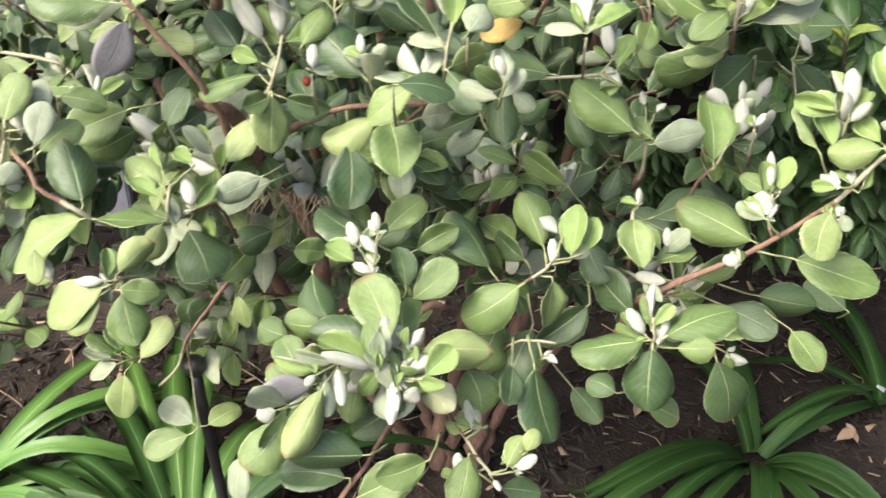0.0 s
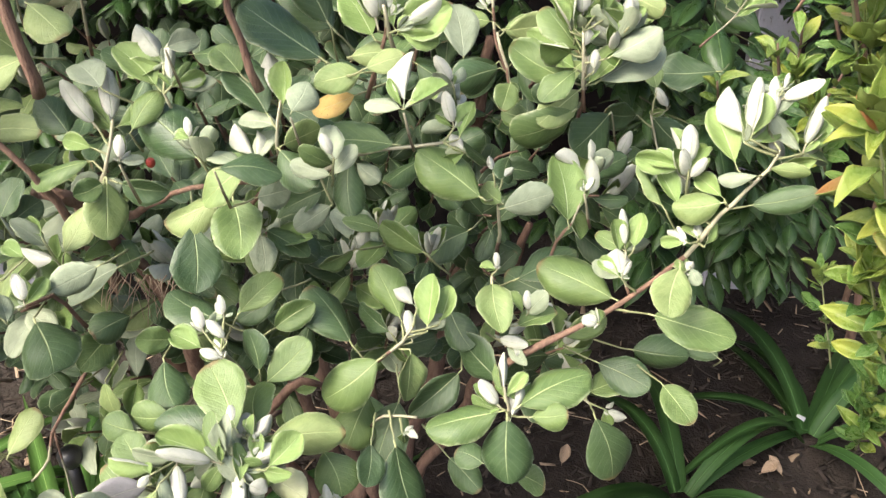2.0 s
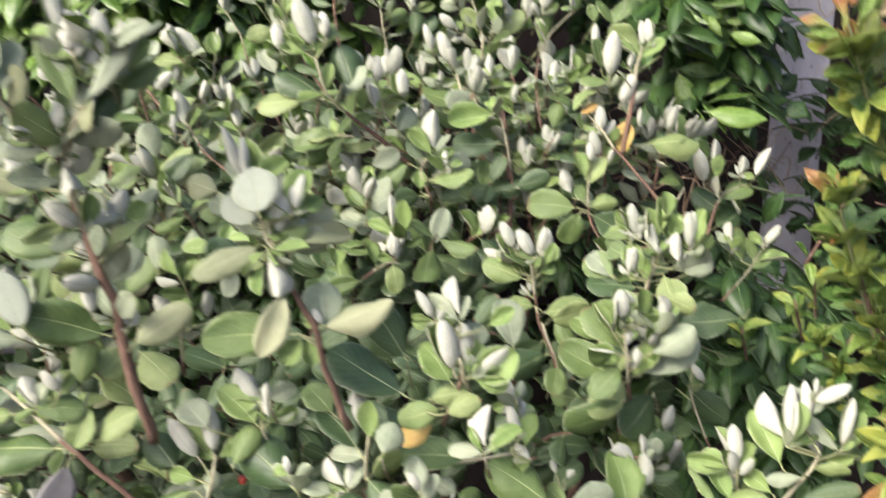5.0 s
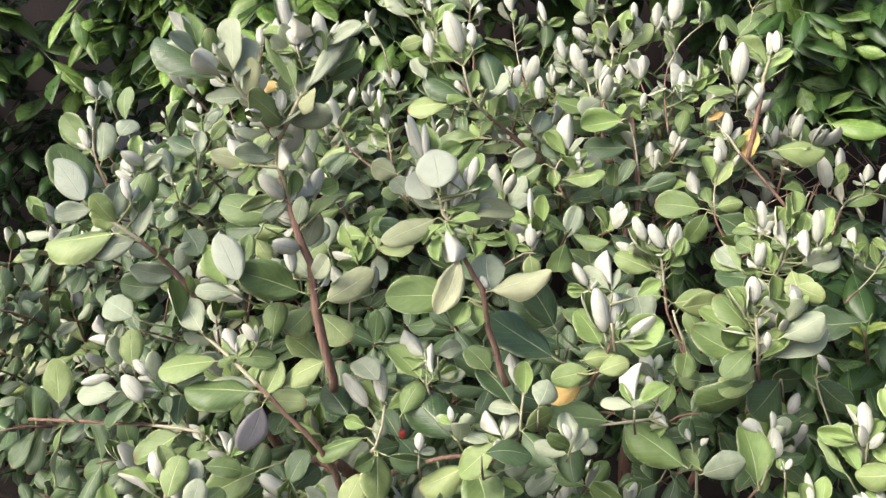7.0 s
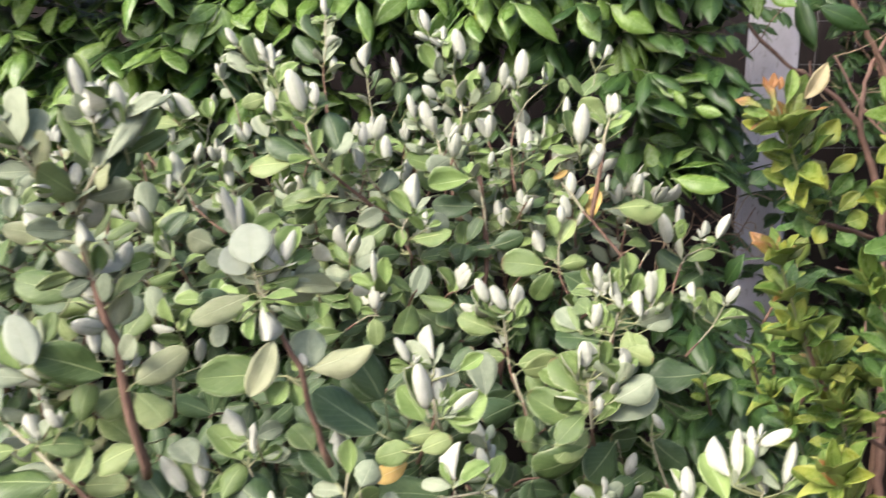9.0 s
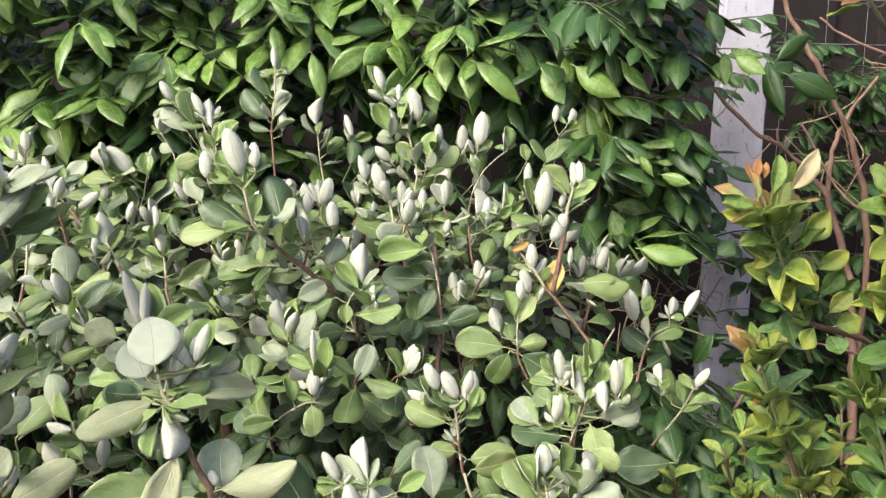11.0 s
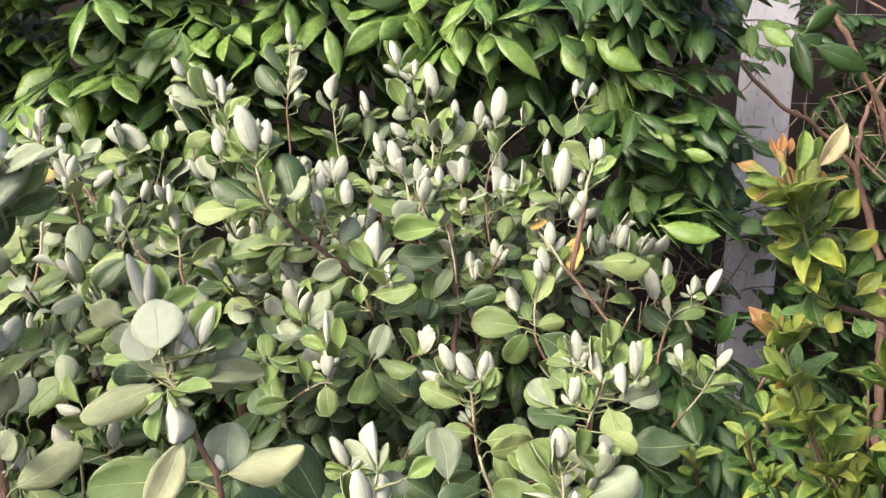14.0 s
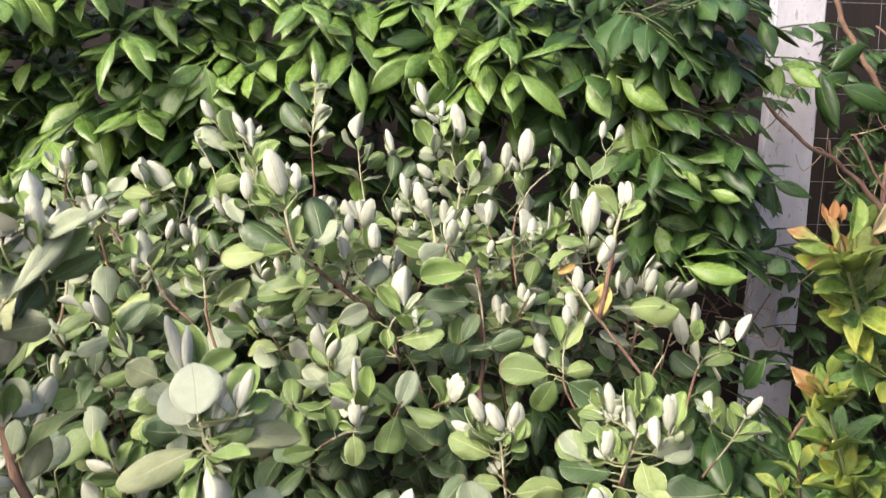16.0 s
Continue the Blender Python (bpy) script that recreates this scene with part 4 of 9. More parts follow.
leaf("g", (-0.138, 0.660, 0.973), (-0.192, 0.651, 0.950), 0.56, 44)
leaf("m", (-0.173, 0.698, 0.876), (-0.191, 0.657, 0.868), 0.78, -17)
leaf("l", (-0.198, 0.716, 0.803), (-0.196, 0.696, 0.771), 0.56, 33)
leaf("d", (-0.226, 0.715, 0.798), (-0.238, 0.686, 0.795), 0.82, -16)
twig(bush, [(-0.042, 0.674, 0.776, 0.0037), (-0.016, 0.653, 0.824, 0.0037), (0.006, 0.646, 0.854, 0.0032), (0.027, 0.656, 0.835, 0.0021)])
leaf("m", (0.071, 0.619, 0.858), (0.050, 0.568, 0.839), 0.70, 0)
leaf("d", (0.097, 0.600, 0.868), (0.074, 0.565, 0.808), 0.56, 41)
twig(bush, [(-0.011, 0.616, 0.841, 0.0021), (-0.020, 0.532, 0.895, 0.0019), (-0.024, 0.493, 0.926, 0.0016)])
open_leaf("m", (-0.024, 0.497, 0.924), (-0.053, 0.552, 0.949), 0.61, 8)
open_leaf("m", (-0.014, 0.514, 0.912), (-0.022, 0.560, 0.929), 0.67, -10)
open_leaf("d", (-0.028, 0.509, 0.907), (-0.093, 0.515, 0.914), 0.52, -12)
open_leaf("n", (-0.034, 0.484, 0.911), (-0.080, 0.489, 0.934), 0.43, 30)
open_leaf("w", (-0.033, 0.472, 0.920), (-0.075, 0.473, 0.938), 0.31, 0)
open_leaf("m", (-0.036, 0.492, 0.898), (-0.082, 0.491, 0.899), 0.54, 20)
open_leaf("l", (-0.007, 0.495, 0.919), (0.054, 0.502, 0.918), 0.52, -14)
open_leaf("w", (-0.012, 0.491, 0.923), (-0.001, 0.507, 0.933), 0.54, 0)
open_leaf("n", (-0.002, 0.466, 0.918), (0.022, 0.488, 0.932), 0.65, -12)
open_leaf("w", (-0.019, 0.474, 0.913), (0.009, 0.479, 0.923), 0.52, 0)
open_leaf("w", (-0.016, 0.464, 0.909), (-0.002, 0.462, 0.899), 0.84, 0)
open_leaf("n", (-0.020, 0.462, 0.908), (-0.024, 0.490, 0.924), 0.39, 40)
open_leaf("g", (-0.030, 0.482, 0.908), (-0.015, 0.457, 0.888), 1.00, 0)
open_leaf("c", (-0.006, 0.483, 0.899), (0.025, 0.471, 0.885), 0.76, 10)
open_leaf("m", (0.034, 0.520, 0.886), (0.046, 0.491, 0.863), 0.97, 0)
open_leaf("d", (-0.018, 0.495, 0.863), (-0.054, 0.475, 0.849), 0.68, 8)
open_leaf("m", (-0.049, 0.491, 0.891), (-0.054, 0.464, 0.873), 0.72, -15)
twig(bush, [(0.055, 0.642, 0.854, 0.0019), (0.080, 0.594, 0.915, 0.0016), (0.098, 0.583, 0.939, 0.0013), (0.107, 0.585, 0.953, 0.0011)])
leaf("w", (0.111, 0.597, 0.964), (0.092, 0.606, 0.976), 0.65, 5)
leaf("w", (0.107, 0.583, 0.939), (0.103, 0.596, 0.962), 0.45, 3)
leaf("n", (0.119, 0.586, 0.947), (0.122, 0.610, 0.988), 0.60, -44)
leaf("n", (0.129, 0.588, 0.952), (0.138, 0.604, 0.980), 0.60, -38)
leaf("g", (0.119, 0.587, 0.948), (0.133, 0.592, 0.959), 0.61, -5)
leaf("m", (0.099, 0.600, 0.947), (0.076, 0.626, 0.988), 0.52, 5)
leaf("l", (0.105, 0.580, 0.934), (0.109, 0.557, 0.898), 0.63, -2)
leaf("m", (0.082, 0.578, 0.928), (0.028, 0.565, 0.899), 0.58, 6)
leaf("d", (0.057, 0.617, 0.911), (0.026, 0.648, 0.959), 0.63, 9)
leaf("d", (0.091, 0.636, 0.909), (0.061, 0.662, 0.923), 0.67, 8)
leaf("m", (0.060, 0.703, 0.958), (0.025, 0.698, 0.944), 0.52, -1)
leaf("m", (0.123, 0.661, 0.976), (0.081, 0.677, 0.996), 0.52, 2)
open_leaf("d", (0.142, 0.646, 0.928), (0.161, 0.619, 0.903), 0.74, 8)
open_leaf("d", (0.156, 0.644, 0.860), (0.111, 0.611, 0.832), 0.52, -10)
open_leaf("d", (0.061, 0.652, 0.833), (0.067, 0.618, 0.810), 1.03, 6)
open_leaf("d", (-0.010, 0.690, 0.924), (-0.049, 0.670, 0.905), 0.57, 12)
open_leaf("d", (-0.015, 0.780, 0.939), (0.019, 0.759, 0.916), 0.73, -8)
open_leaf("m", (0.252, 0.664, 0.878), (0.294, 0.667, 0.900), 0.56, 10)
open_leaf("d", (0.286, 0.660, 0.853), (0.331, 0.624, 0.847), 0.66, -8)
open_leaf("d", (0.323, 0.674, 0.855), (0.376, 0.652, 0.857), 0.62, 12)
open_leaf("m", (0.338, 0.617, 0.859), (0.359, 0.580, 0.845), 0.71, -10)
open_leaf("d", (0.412, 0.657, 0.851), (0.375, 0.686, 0.865), 0.71, 8)
open_leaf("d", (0.251, 0.722, 0.889), (0.209, 0.753, 0.904), 0.63, 10)
open_leaf("d", (0.177, 0.786, 0.931), (0.130, 0.767, 0.910), 0.73, -6)
twig(bush, [(0.102, 0.633, 1.152, 0.0019), (0.092, 0.606, 1.185, 0.0016), (0.088, 0.597, 1.210, 0.0011)])
leaf("l", (0.073, 0.583, 1.170), (0.101, 0.585, 1.181), 0.56, -20)
leaf("l", (0.073, 0.615, 1.157), (0.037, 0.615, 1.149), 0.56, 25)
leaf("y", (0.068, 0.628, 1.136), (0.033, 0.626, 1.124), 0.56, 25)
leaf("d", (0.046, 0.641, 1.156), (-0.016, 0.669, 1.195), 0.56, 31)
leaf("d", (0.050, 0.711, 1.159), (0.011, 0.735, 1.195), 0.63, -1)
twig(bush, [(-0.226, 1.412, 1.212, 0.0021), (-0.286, 1.468, 1.285, 0.0019), (-0.249, 1.491, 1.310, 0.0016), (-0.238, 1.501, 1.355, 0.0011)])
leaf("w", (-0.256, 1.505, 1.362), (-0.289, 1.519, 1.405), 0.51, -2)
leaf("m", (-0.266, 1.506, 1.362), (-0.315, 1.521, 1.400), 0.56, 18)
leaf("n", (-0.233, 1.502, 1.363), (-0.239, 1.514, 1.405), 0.59, 11)
leaf("w", (-0.235, 1.504, 1.368), (-0.228, 1.512, 1.405), 0.38, 19)
leaf("w", (-0.304, 1.500, 1.321), (-0.307, 1.509, 1.356), 0.46, 15)
leaf("n", (-0.257, 1.495, 1.321), (-0.290, 1.506, 1.353), 0.60, -5)
leaf("m", (-0.281, 1.493, 1.303), (-0.308, 1.516, 1.330), 0.63, 0)
leaf("m", (-0.238, 1.493, 1.321), (-0.210, 1.500, 1.365), 0.56, -9)
leaf("g", (-0.234, 1.490, 1.312), (-0.191, 1.496, 1.356), 0.56, -18)
leaf("g", (-0.351, 1.501, 1.307), (-0.322, 1.505, 1.334), 0.52, 29)
twig(bush, [(0.077, 1.147, 1.238, 0.0027), (0.048, 1.137, 1.268, 0.0027), (0.020, 1.126, 1.297, 0.0024), (-0.007, 1.115, 1.322, 0.0024), (-0.029, 1.103, 1.349, 0.0021), (-0.038, 1.105, 1.393, 0.0016)])
leaf("w", (-0.131, 1.192, 1.495), (-0.146, 1.199, 1.517), 0.63, -5)
leaf("g", (-0.112, 1.180, 1.456), (-0.142, 1.194, 1.496), 0.56, 47)
leaf("m", (-0.104, 1.172, 1.465), (-0.110, 1.185, 1.515), 0.56, 55)
leaf("w", (-0.090, 1.172, 1.474), (-0.103, 1.181, 1.503), 0.43, -1)
leaf("w", (-0.082, 1.167, 1.458), (-0.082, 1.176, 1.495), 0.50, 11)
leaf("n", (-0.074, 1.142, 1.445), (-0.046, 1.146, 1.474), 0.60, -15)
leaf("n", (-0.077, 1.143, 1.445), (-0.063, 1.147, 1.470), 0.60, -22)
leaf("w", (-0.038, 1.116, 1.398), (-0.055, 1.132, 1.452), 0.45, 1)
leaf("n", (-0.052, 1.118, 1.399), (-0.070, 1.129, 1.437), 0.60, 27)
leaf("w", (-0.024, 1.118, 1.412), (-0.028, 1.126, 1.442), 0.47, 5)
leaf("w", (-0.032, 1.123, 1.429), (-0.035, 1.128, 1.447), 0.48, 5)
leaf("w", (-0.083, 1.121, 1.398), (-0.088, 1.130, 1.430), 0.57, 8)
leaf("l", (-0.090, 1.130, 1.430), (-0.125, 1.132, 1.420), 0.56, 8)
leaf("g", (-0.091, 1.116, 1.374), (-0.108, 1.126, 1.406), 0.56, 26)
leaf("d", (-0.029, 1.101, 1.341), (-0.086, 1.120, 1.390), 0.56, 33)
leaf("d", (0.009, 1.098, 1.345), (-0.008, 1.116, 1.410), 0.54, 1)
leaf("g", (-0.015, 1.100, 1.341), (0.020, 1.106, 1.383), 0.56, -17)
leaf("l", (-0.055, 1.104, 1.343), (-0.120, 1.112, 1.345), 0.56, 35)
twig(bush, [(-0.029, 1.103, 1.349, 0.0016), (-0.061, 1.129, 1.398, 0.0013), (-0.081, 1.152, 1.438, 0.0011), (-0.094, 1.172, 1.472, 0.0008)])
twig(bush, [(-0.027, 1.469, 1.321, 0.0021), (-0.024, 1.491, 1.370, 0.0019), (-0.029, 1.519, 1.438, 0.0016), (-0.023, 1.530, 1.484, 0.0013), (-0.020, 1.546, 1.549, 0.0011)])
leaf("d", (-0.032, 1.524, 1.455), (-0.070, 1.543, 1.516), 0.56, 27)
leaf("g", (-0.017, 1.533, 1.497), (-0.008, 1.544, 1.545), 0.56, -17)
leaf("w", (-0.020, 1.543, 1.538), (-0.023, 1.552, 1.573), 0.37, 4)
leaf("g", (-0.026, 1.524, 1.459), (-0.003, 1.534, 1.508), 0.56, -33)
leaf("d", (-0.027, 1.534, 1.496), (-0.057, 1.550, 1.547), 0.56, 39)
leaf("w", (-0.011, 1.516, 1.432), (-0.009, 1.524, 1.466), 0.51, 7)
twig(bush, [(-0.175, 1.472, 1.349, 0.0016), (-0.191, 1.507, 1.401, 0.0011), (-0.212, 1.519, 1.438, 0.0008)])
leaf("w", (-0.212, 1.518, 1.436), (-0.218, 1.525, 1.460), 0.57, 7)
leaf("g", (-0.193, 1.508, 1.405), (-0.216, 1.514, 1.417), 0.63, -16)
twig(bush, [(0.069, 1.436, 1.316, 0.0019), (0.056, 1.473, 1.372, 0.0013), (0.049, 1.492, 1.445, 0.0011)])
leaf("w", (0.048, 1.491, 1.443), (0.052, 1.502, 1.486), 0.53, 6)
leaf("w", (0.109, 1.480, 1.425), (0.099, 1.490, 1.461), 0.35, -6)
leaf("m", (0.062, 1.480, 1.402), (0.093, 1.483, 1.430), 0.54, 22)
leaf("m", (0.043, 1.479, 1.393), (-0.002, 1.488, 1.408), 0.56, 14)
leaf("d", (0.103, 1.470, 1.384), (0.108, 1.481, 1.427), 0.56, -30)
leaf("d", (0.122, 1.467, 1.380), (0.137, 1.476, 1.421), 0.57, 9)
leaf("g", (0.059, 1.486, 1.427), (0.075, 1.497, 1.442), 0.68, 21)
twig(bush, [(0.175, 1.222, 1.250, 0.0027), (0.174, 1.265, 1.299, 0.0021), (0.188, 1.284, 1.338, 0.0019), (0.200, 1.306, 1.390, 0.0016), (0.188, 1.332, 1.450, 0.0011)])
leaf("w", (0.153, 1.339, 1.504), (0.143, 1.349, 1.540), 0.50, -9)
leaf("w", (0.174, 1.334, 1.493), (0.176, 1.340, 1.517), 0.55, 0)
leaf("w", (0.202, 1.322, 1.457), (0.200, 1.334, 1.503), 0.49, -4)
leaf("n", (0.160, 1.324, 1.447), (0.140, 1.337, 1.489), 0.60, 17)
leaf("n", (0.177, 1.327, 1.465), (0.184, 1.335, 1.501), 0.60, -50)
leaf("w", (0.162, 1.313, 1.404), (0.142, 1.320, 1.423), 0.62, -18)
leaf("l", (0.191, 1.310, 1.404), (0.173, 1.320, 1.434), 0.64, -15)
leaf("w", (0.167, 1.326, 1.457), (0.164, 1.331, 1.476), 0.58, -6)
leaf("w", (0.292, 1.303, 1.421), (0.302, 1.314, 1.468), 0.50, -2)
leaf("w", (0.268, 1.305, 1.417), (0.271, 1.313, 1.451), 0.50, -4)
leaf("w", (0.237, 1.307, 1.413), (0.239, 1.313, 1.436), 0.52, -3)
leaf("l", (0.220, 1.305, 1.396), (0.263, 1.308, 1.427), 0.56, -9)
leaf("m", (0.287, 1.293, 1.377), (0.308, 1.304, 1.429), 0.52, 3)
leaf("m", (0.240, 1.288, 1.335), (0.234, 1.301, 1.387), 0.56, 26)
twig(bush, [(0.163, 1.227, 1.266, 0.0021), (0.159, 1.287, 1.338, 0.0016), (0.152, 1.304, 1.361, 0.0011)])
leaf("w", (0.124, 1.299, 1.372), (0.115, 1.309, 1.408), 0.35, -5)
leaf("w", (0.148, 1.292, 1.352), (0.140, 1.303, 1.394), 0.51, -5)
leaf("w", (0.130, 1.288, 1.329), (0.132, 1.292, 1.346), 0.70, 3)
leaf("g", (0.159, 1.287, 1.338), (0.168, 1.292, 1.362), 0.63, 6)
leaf("m", (0.163, 1.276, 1.297), (0.101, 1.288, 1.317), 0.56, 16)
leaf("d", (0.179, 1.267, 1.265), (0.123, 1.307, 1.292), 0.68, -17)
twig(bush, [(0.268, 1.196, 1.271, 0.0016), (0.268, 1.235, 1.345, 0.0013), (0.293, 1.246, 1.400, 0.0011), (0.326, 1.249, 1.427, 0.0006)])
leaf("w", (0.326, 1.250, 1.430), (0.326, 1.256, 1.453), 0.33, -9)
leaf("m", (0.354, 1.242, 1.411), (0.352, 1.249, 1.438), 0.56, 28)
leaf("w", (0.354, 1.232, 1.371), (0.356, 1.240, 1.402), 0.33, -9)
leaf("w", (0.293, 1.225, 1.316), (0.297, 1.234, 1.353), 0.45, -6)
leaf("w", (0.279, 1.230, 1.328), (0.275, 1.240, 1.366), 0.34, -9)
leaf("w", (0.316, 1.228, 1.336), (0.319, 1.237, 1.374), 0.24, -8)
leaf("n", (0.327, 1.228, 1.344), (0.325, 1.235, 1.370), 0.60, 36)
leaf("m", (0.277, 1.224, 1.304), (0.261, 1.251, 1.328), 0.75, -17)
leaf("m", (0.288, 1.213, 1.265), (0.301, 1.221, 1.302), 0.57, -1)
leaf("w", (0.236, 1.216, 1.253), (0.234, 1.223, 1.282), 0.48, -6)
leaf("w", (0.200, 1.242, 1.344), (0.202, 1.248, 1.368), 0.47, -2)
leaf("w", (0.232, 1.229, 1.305), (0.237, 1.234, 1.325), 0.47, 0)
twig(bush, [(0.378, 1.163, 1.229, 0.0027), (0.391, 1.175, 1.282, 0.0027), (0.404, 1.191, 1.351, 0.0024), (0.413, 1.197, 1.380, 0.0011)])
leaf("w", (0.410, 1.197, 1.378), (0.409, 1.204, 1.408), 0.49, -15)
leaf("w", (0.421, 1.196, 1.378), (0.424, 1.203, 1.408), 0.46, -12)
leaf("w", (0.365, 1.190, 1.330), (0.371, 1.203, 1.387), 0.39, -10)
leaf("w", (0.376, 1.180, 1.296), (0.396, 1.188, 1.335), 0.58, -3)
leaf("w", (0.392, 1.191, 1.348), (0.397, 1.195, 1.367), 0.64, -7)
leaf("l", (0.410, 1.194, 1.368), (0.368, 1.208, 1.405), 0.54, -26)
leaf("m", (0.354, 1.196, 1.349), (0.350, 1.207, 1.392), 0.56, 29)
leaf("l", (0.350, 1.189, 1.322), (0.309, 1.190, 1.306), 0.56, 18)
leaf("y", (0.349, 1.185, 1.304), (0.323, 1.185, 1.293), 0.56, 16)
leaf("y", (0.379, 1.163, 1.229), (0.383, 1.175, 1.280), 0.56, -38)
leaf("w", (0.352, 1.174, 1.261), (0.348, 1.182, 1.293), 0.59, -13)
leaf("w", (0.348, 1.166, 1.227), (0.336, 1.175, 1.259), 0.47, -16)
leaf("w", (0.403, 1.169, 1.265), (0.405, 1.175, 1.290), 0.31, -12)
leaf("l", (0.414, 1.163, 1.246), (0.489, 1.156, 1.249), 0.56, -29)
leaf("g", (0.361, 1.195, 1.350), (0.365, 1.202, 1.379), 0.56, -50)
twig(bush, [(0.390, 1.274, 1.347, 0.0011), (0.421, 1.335, 1.399, 0.0008), (0.430, 1.345, 1.442, 0.0006)])
leaf("w", (0.424, 1.350, 1.458), (0.427, 1.356, 1.484), 0.60, -9)
leaf("w", (0.444, 1.348, 1.460), (0.450, 1.353, 1.482), 0.63, -5)
leaf("m", (0.403, 1.336, 1.395), (0.439, 1.345, 1.446), 0.47, -58)
leaf("m", (0.412, 1.336, 1.397), (0.396, 1.349, 1.441), 0.54, 42)
twig(bush, [(0.210, 1.128, 1.097, 0.0032), (0.210, 1.145, 1.124, 0.0032), (0.218, 1.178, 1.178, 0.0029), (0.218, 1.194, 1.240, 0.0027), (0.215, 1.208, 1.297, 0.0027)])
leaf("l", (0.221, 1.190, 1.227), (0.272, 1.186, 1.233), 0.56, 15)
leaf("d", (0.224, 1.183, 1.201), (0.274, 1.178, 1.202), 0.56, 15)
leaf("l", (0.243, 1.185, 1.217), (0.229, 1.200, 1.238), 0.65, -13)
leaf("m", (0.217, 1.202, 1.270), (0.177, 1.173, 1.281), 0.64, -24)
leaf("d", (0.215, 1.182, 1.194), (0.174, 1.208, 1.195), 0.72, -16)
twig(bush, [(0.200, 1.142, 1.108, 0.0027), (0.198, 1.163, 1.151, 0.0027), (0.203, 1.180, 1.178, 0.0024)])
twig(bush, [(0.425, 1.10, 1.165, 0.0023), (0.400, 1.125, 1.20, 0.0022), (0.365, 1.158, 1.245, 0.0020), (0.327, 1.192, 1.30, 0.0016)])
twig(bush, [(0.437, 1.117, 1.156, 0.0013), (0.460, 1.133, 1.187, 0.0013)])
twig(bush, [(0.329, 1.071, 1.131, 0.0021), (0.314, 1.080, 1.160, 0.0016), (0.310, 1.086, 1.183, 0.0013), (0.313, 1.095, 1.217, 0.0008)])
leaf("n", (0.309, 1.095, 1.216), (0.297, 1.105, 1.253), 0.60, 29)
leaf("l", (0.312, 1.093, 1.208), (0.331, 1.101, 1.249), 0.56, -34)
leaf("w", (0.318, 1.099, 1.236), (0.316, 1.105, 1.261), 0.58, -11)
leaf("w", (0.290, 1.091, 1.194), (0.281, 1.100, 1.225), 0.50, -12)
leaf("m", (0.304, 1.088, 1.187), (0.303, 1.105, 1.210), 0.71, -11)
leaf("m", (0.297, 1.087, 1.180), (0.229, 1.097, 1.188), 0.56, 16)
leaf("m", (0.301, 1.086, 1.176), (0.276, 1.078, 1.134), 0.60, 2)
leaf("l", (0.312, 1.086, 1.181), (0.350, 1.083, 1.189), 0.57, 10)
leaf("d", (0.312, 1.084, 1.173), (0.362, 1.069, 1.137), 0.61, 15)
twig(bush, [(0.229, 0.880, 1.028, 0.0021), (0.224, 0.908, 1.054, 0.0019), (0.212, 0.928, 1.087, 0.0016), (0.211, 0.934, 1.108, 0.0016), (0.208, 0.941, 1.136, 0.0011)])
leaf("w", (0.206, 0.950, 1.152), (0.195, 0.960, 1.186), 0.47, -8)
leaf("w", (0.181, 0.958, 1.174), (0.179, 0.964, 1.196), 0.65, -4)
leaf("w", (0.219, 0.949, 1.152), (0.226, 0.957, 1.188), 0.47, -5)
leaf("n", (0.200, 0.949, 1.146), (0.182, 0.960, 1.181), 0.60, 33)
leaf("n", (0.222, 0.947, 1.146), (0.236, 0.953, 1.176), 0.60, -41)
leaf("w", (0.204, 0.942, 1.117), (0.206, 0.947, 1.138), 0.53, -4)
leaf("l", (0.218, 0.935, 1.096), (0.276, 0.930, 1.101), 0.56, -29)
leaf("m", (0.200, 0.948, 1.139), (0.167, 0.956, 1.159), 0.60, -9)
leaf("l", (0.209, 0.938, 1.105), (0.176, 0.943, 1.109), 0.58, -6)
leaf("m", (0.219, 0.944, 1.133), (0.238, 0.960, 1.147), 0.83, 0)
leaf("d", (0.218, 0.927, 1.064), (0.173, 0.892, 1.042), 0.67, 2)
leaf("d", (0.234, 0.925, 1.064), (0.273, 0.884, 1.049), 0.69, 7)
leaf("m", (0.229, 0.916, 1.023), (0.235, 0.929, 1.039), 0.81, -6)
twig(bush, [(0.332, 0.904, 1.086, 0.0024), (0.333, 0.893, 1.126, 0.0021), (0.335, 0.894, 1.152, 0.0016), (0.344, 0.896, 1.184, 0.0011)])
leaf("w", (0.318, 0.896, 1.151), (0.314, 0.903, 1.177), 0.79, -13)
leaf("n", (0.327, 0.895, 1.151), (0.308, 0.906, 1.185), 0.61, -15)
leaf("w", (0.321, 0.906, 1.193), (0.318, 0.915, 1.225), 0.55, -14)
leaf("n", (0.315, 0.910, 1.205), (0.304, 0.917, 1.228), 0.60, -16)
leaf("n", (0.343, 0.902, 1.187), (0.338, 0.912, 1.224), 0.60, 19)
leaf("n", (0.356, 0.907, 1.211), (0.355, 0.915, 1.244), 0.60, 12)
leaf("n", (0.361, 0.900, 1.187), (0.371, 0.907, 1.219), 0.57, -12)
leaf("w", (0.383, 0.897, 1.181), (0.386, 0.904, 1.214), 0.39, -15)
leaf("n", (0.392, 0.899, 1.193), (0.399, 0.905, 1.224), 0.60, -53)
leaf("g", (0.352, 0.896, 1.166), (0.348, 0.916, 1.199), 0.68, -15)
leaf("g", (0.361, 0.895, 1.166), (0.385, 0.910, 1.179), 0.73, -4)
leaf("g", (0.358, 0.893, 1.157), (0.408, 0.891, 1.171), 0.52, 3)
leaf("m", (0.296, 0.898, 1.150), (0.266, 0.926, 1.171), 0.76, -13)
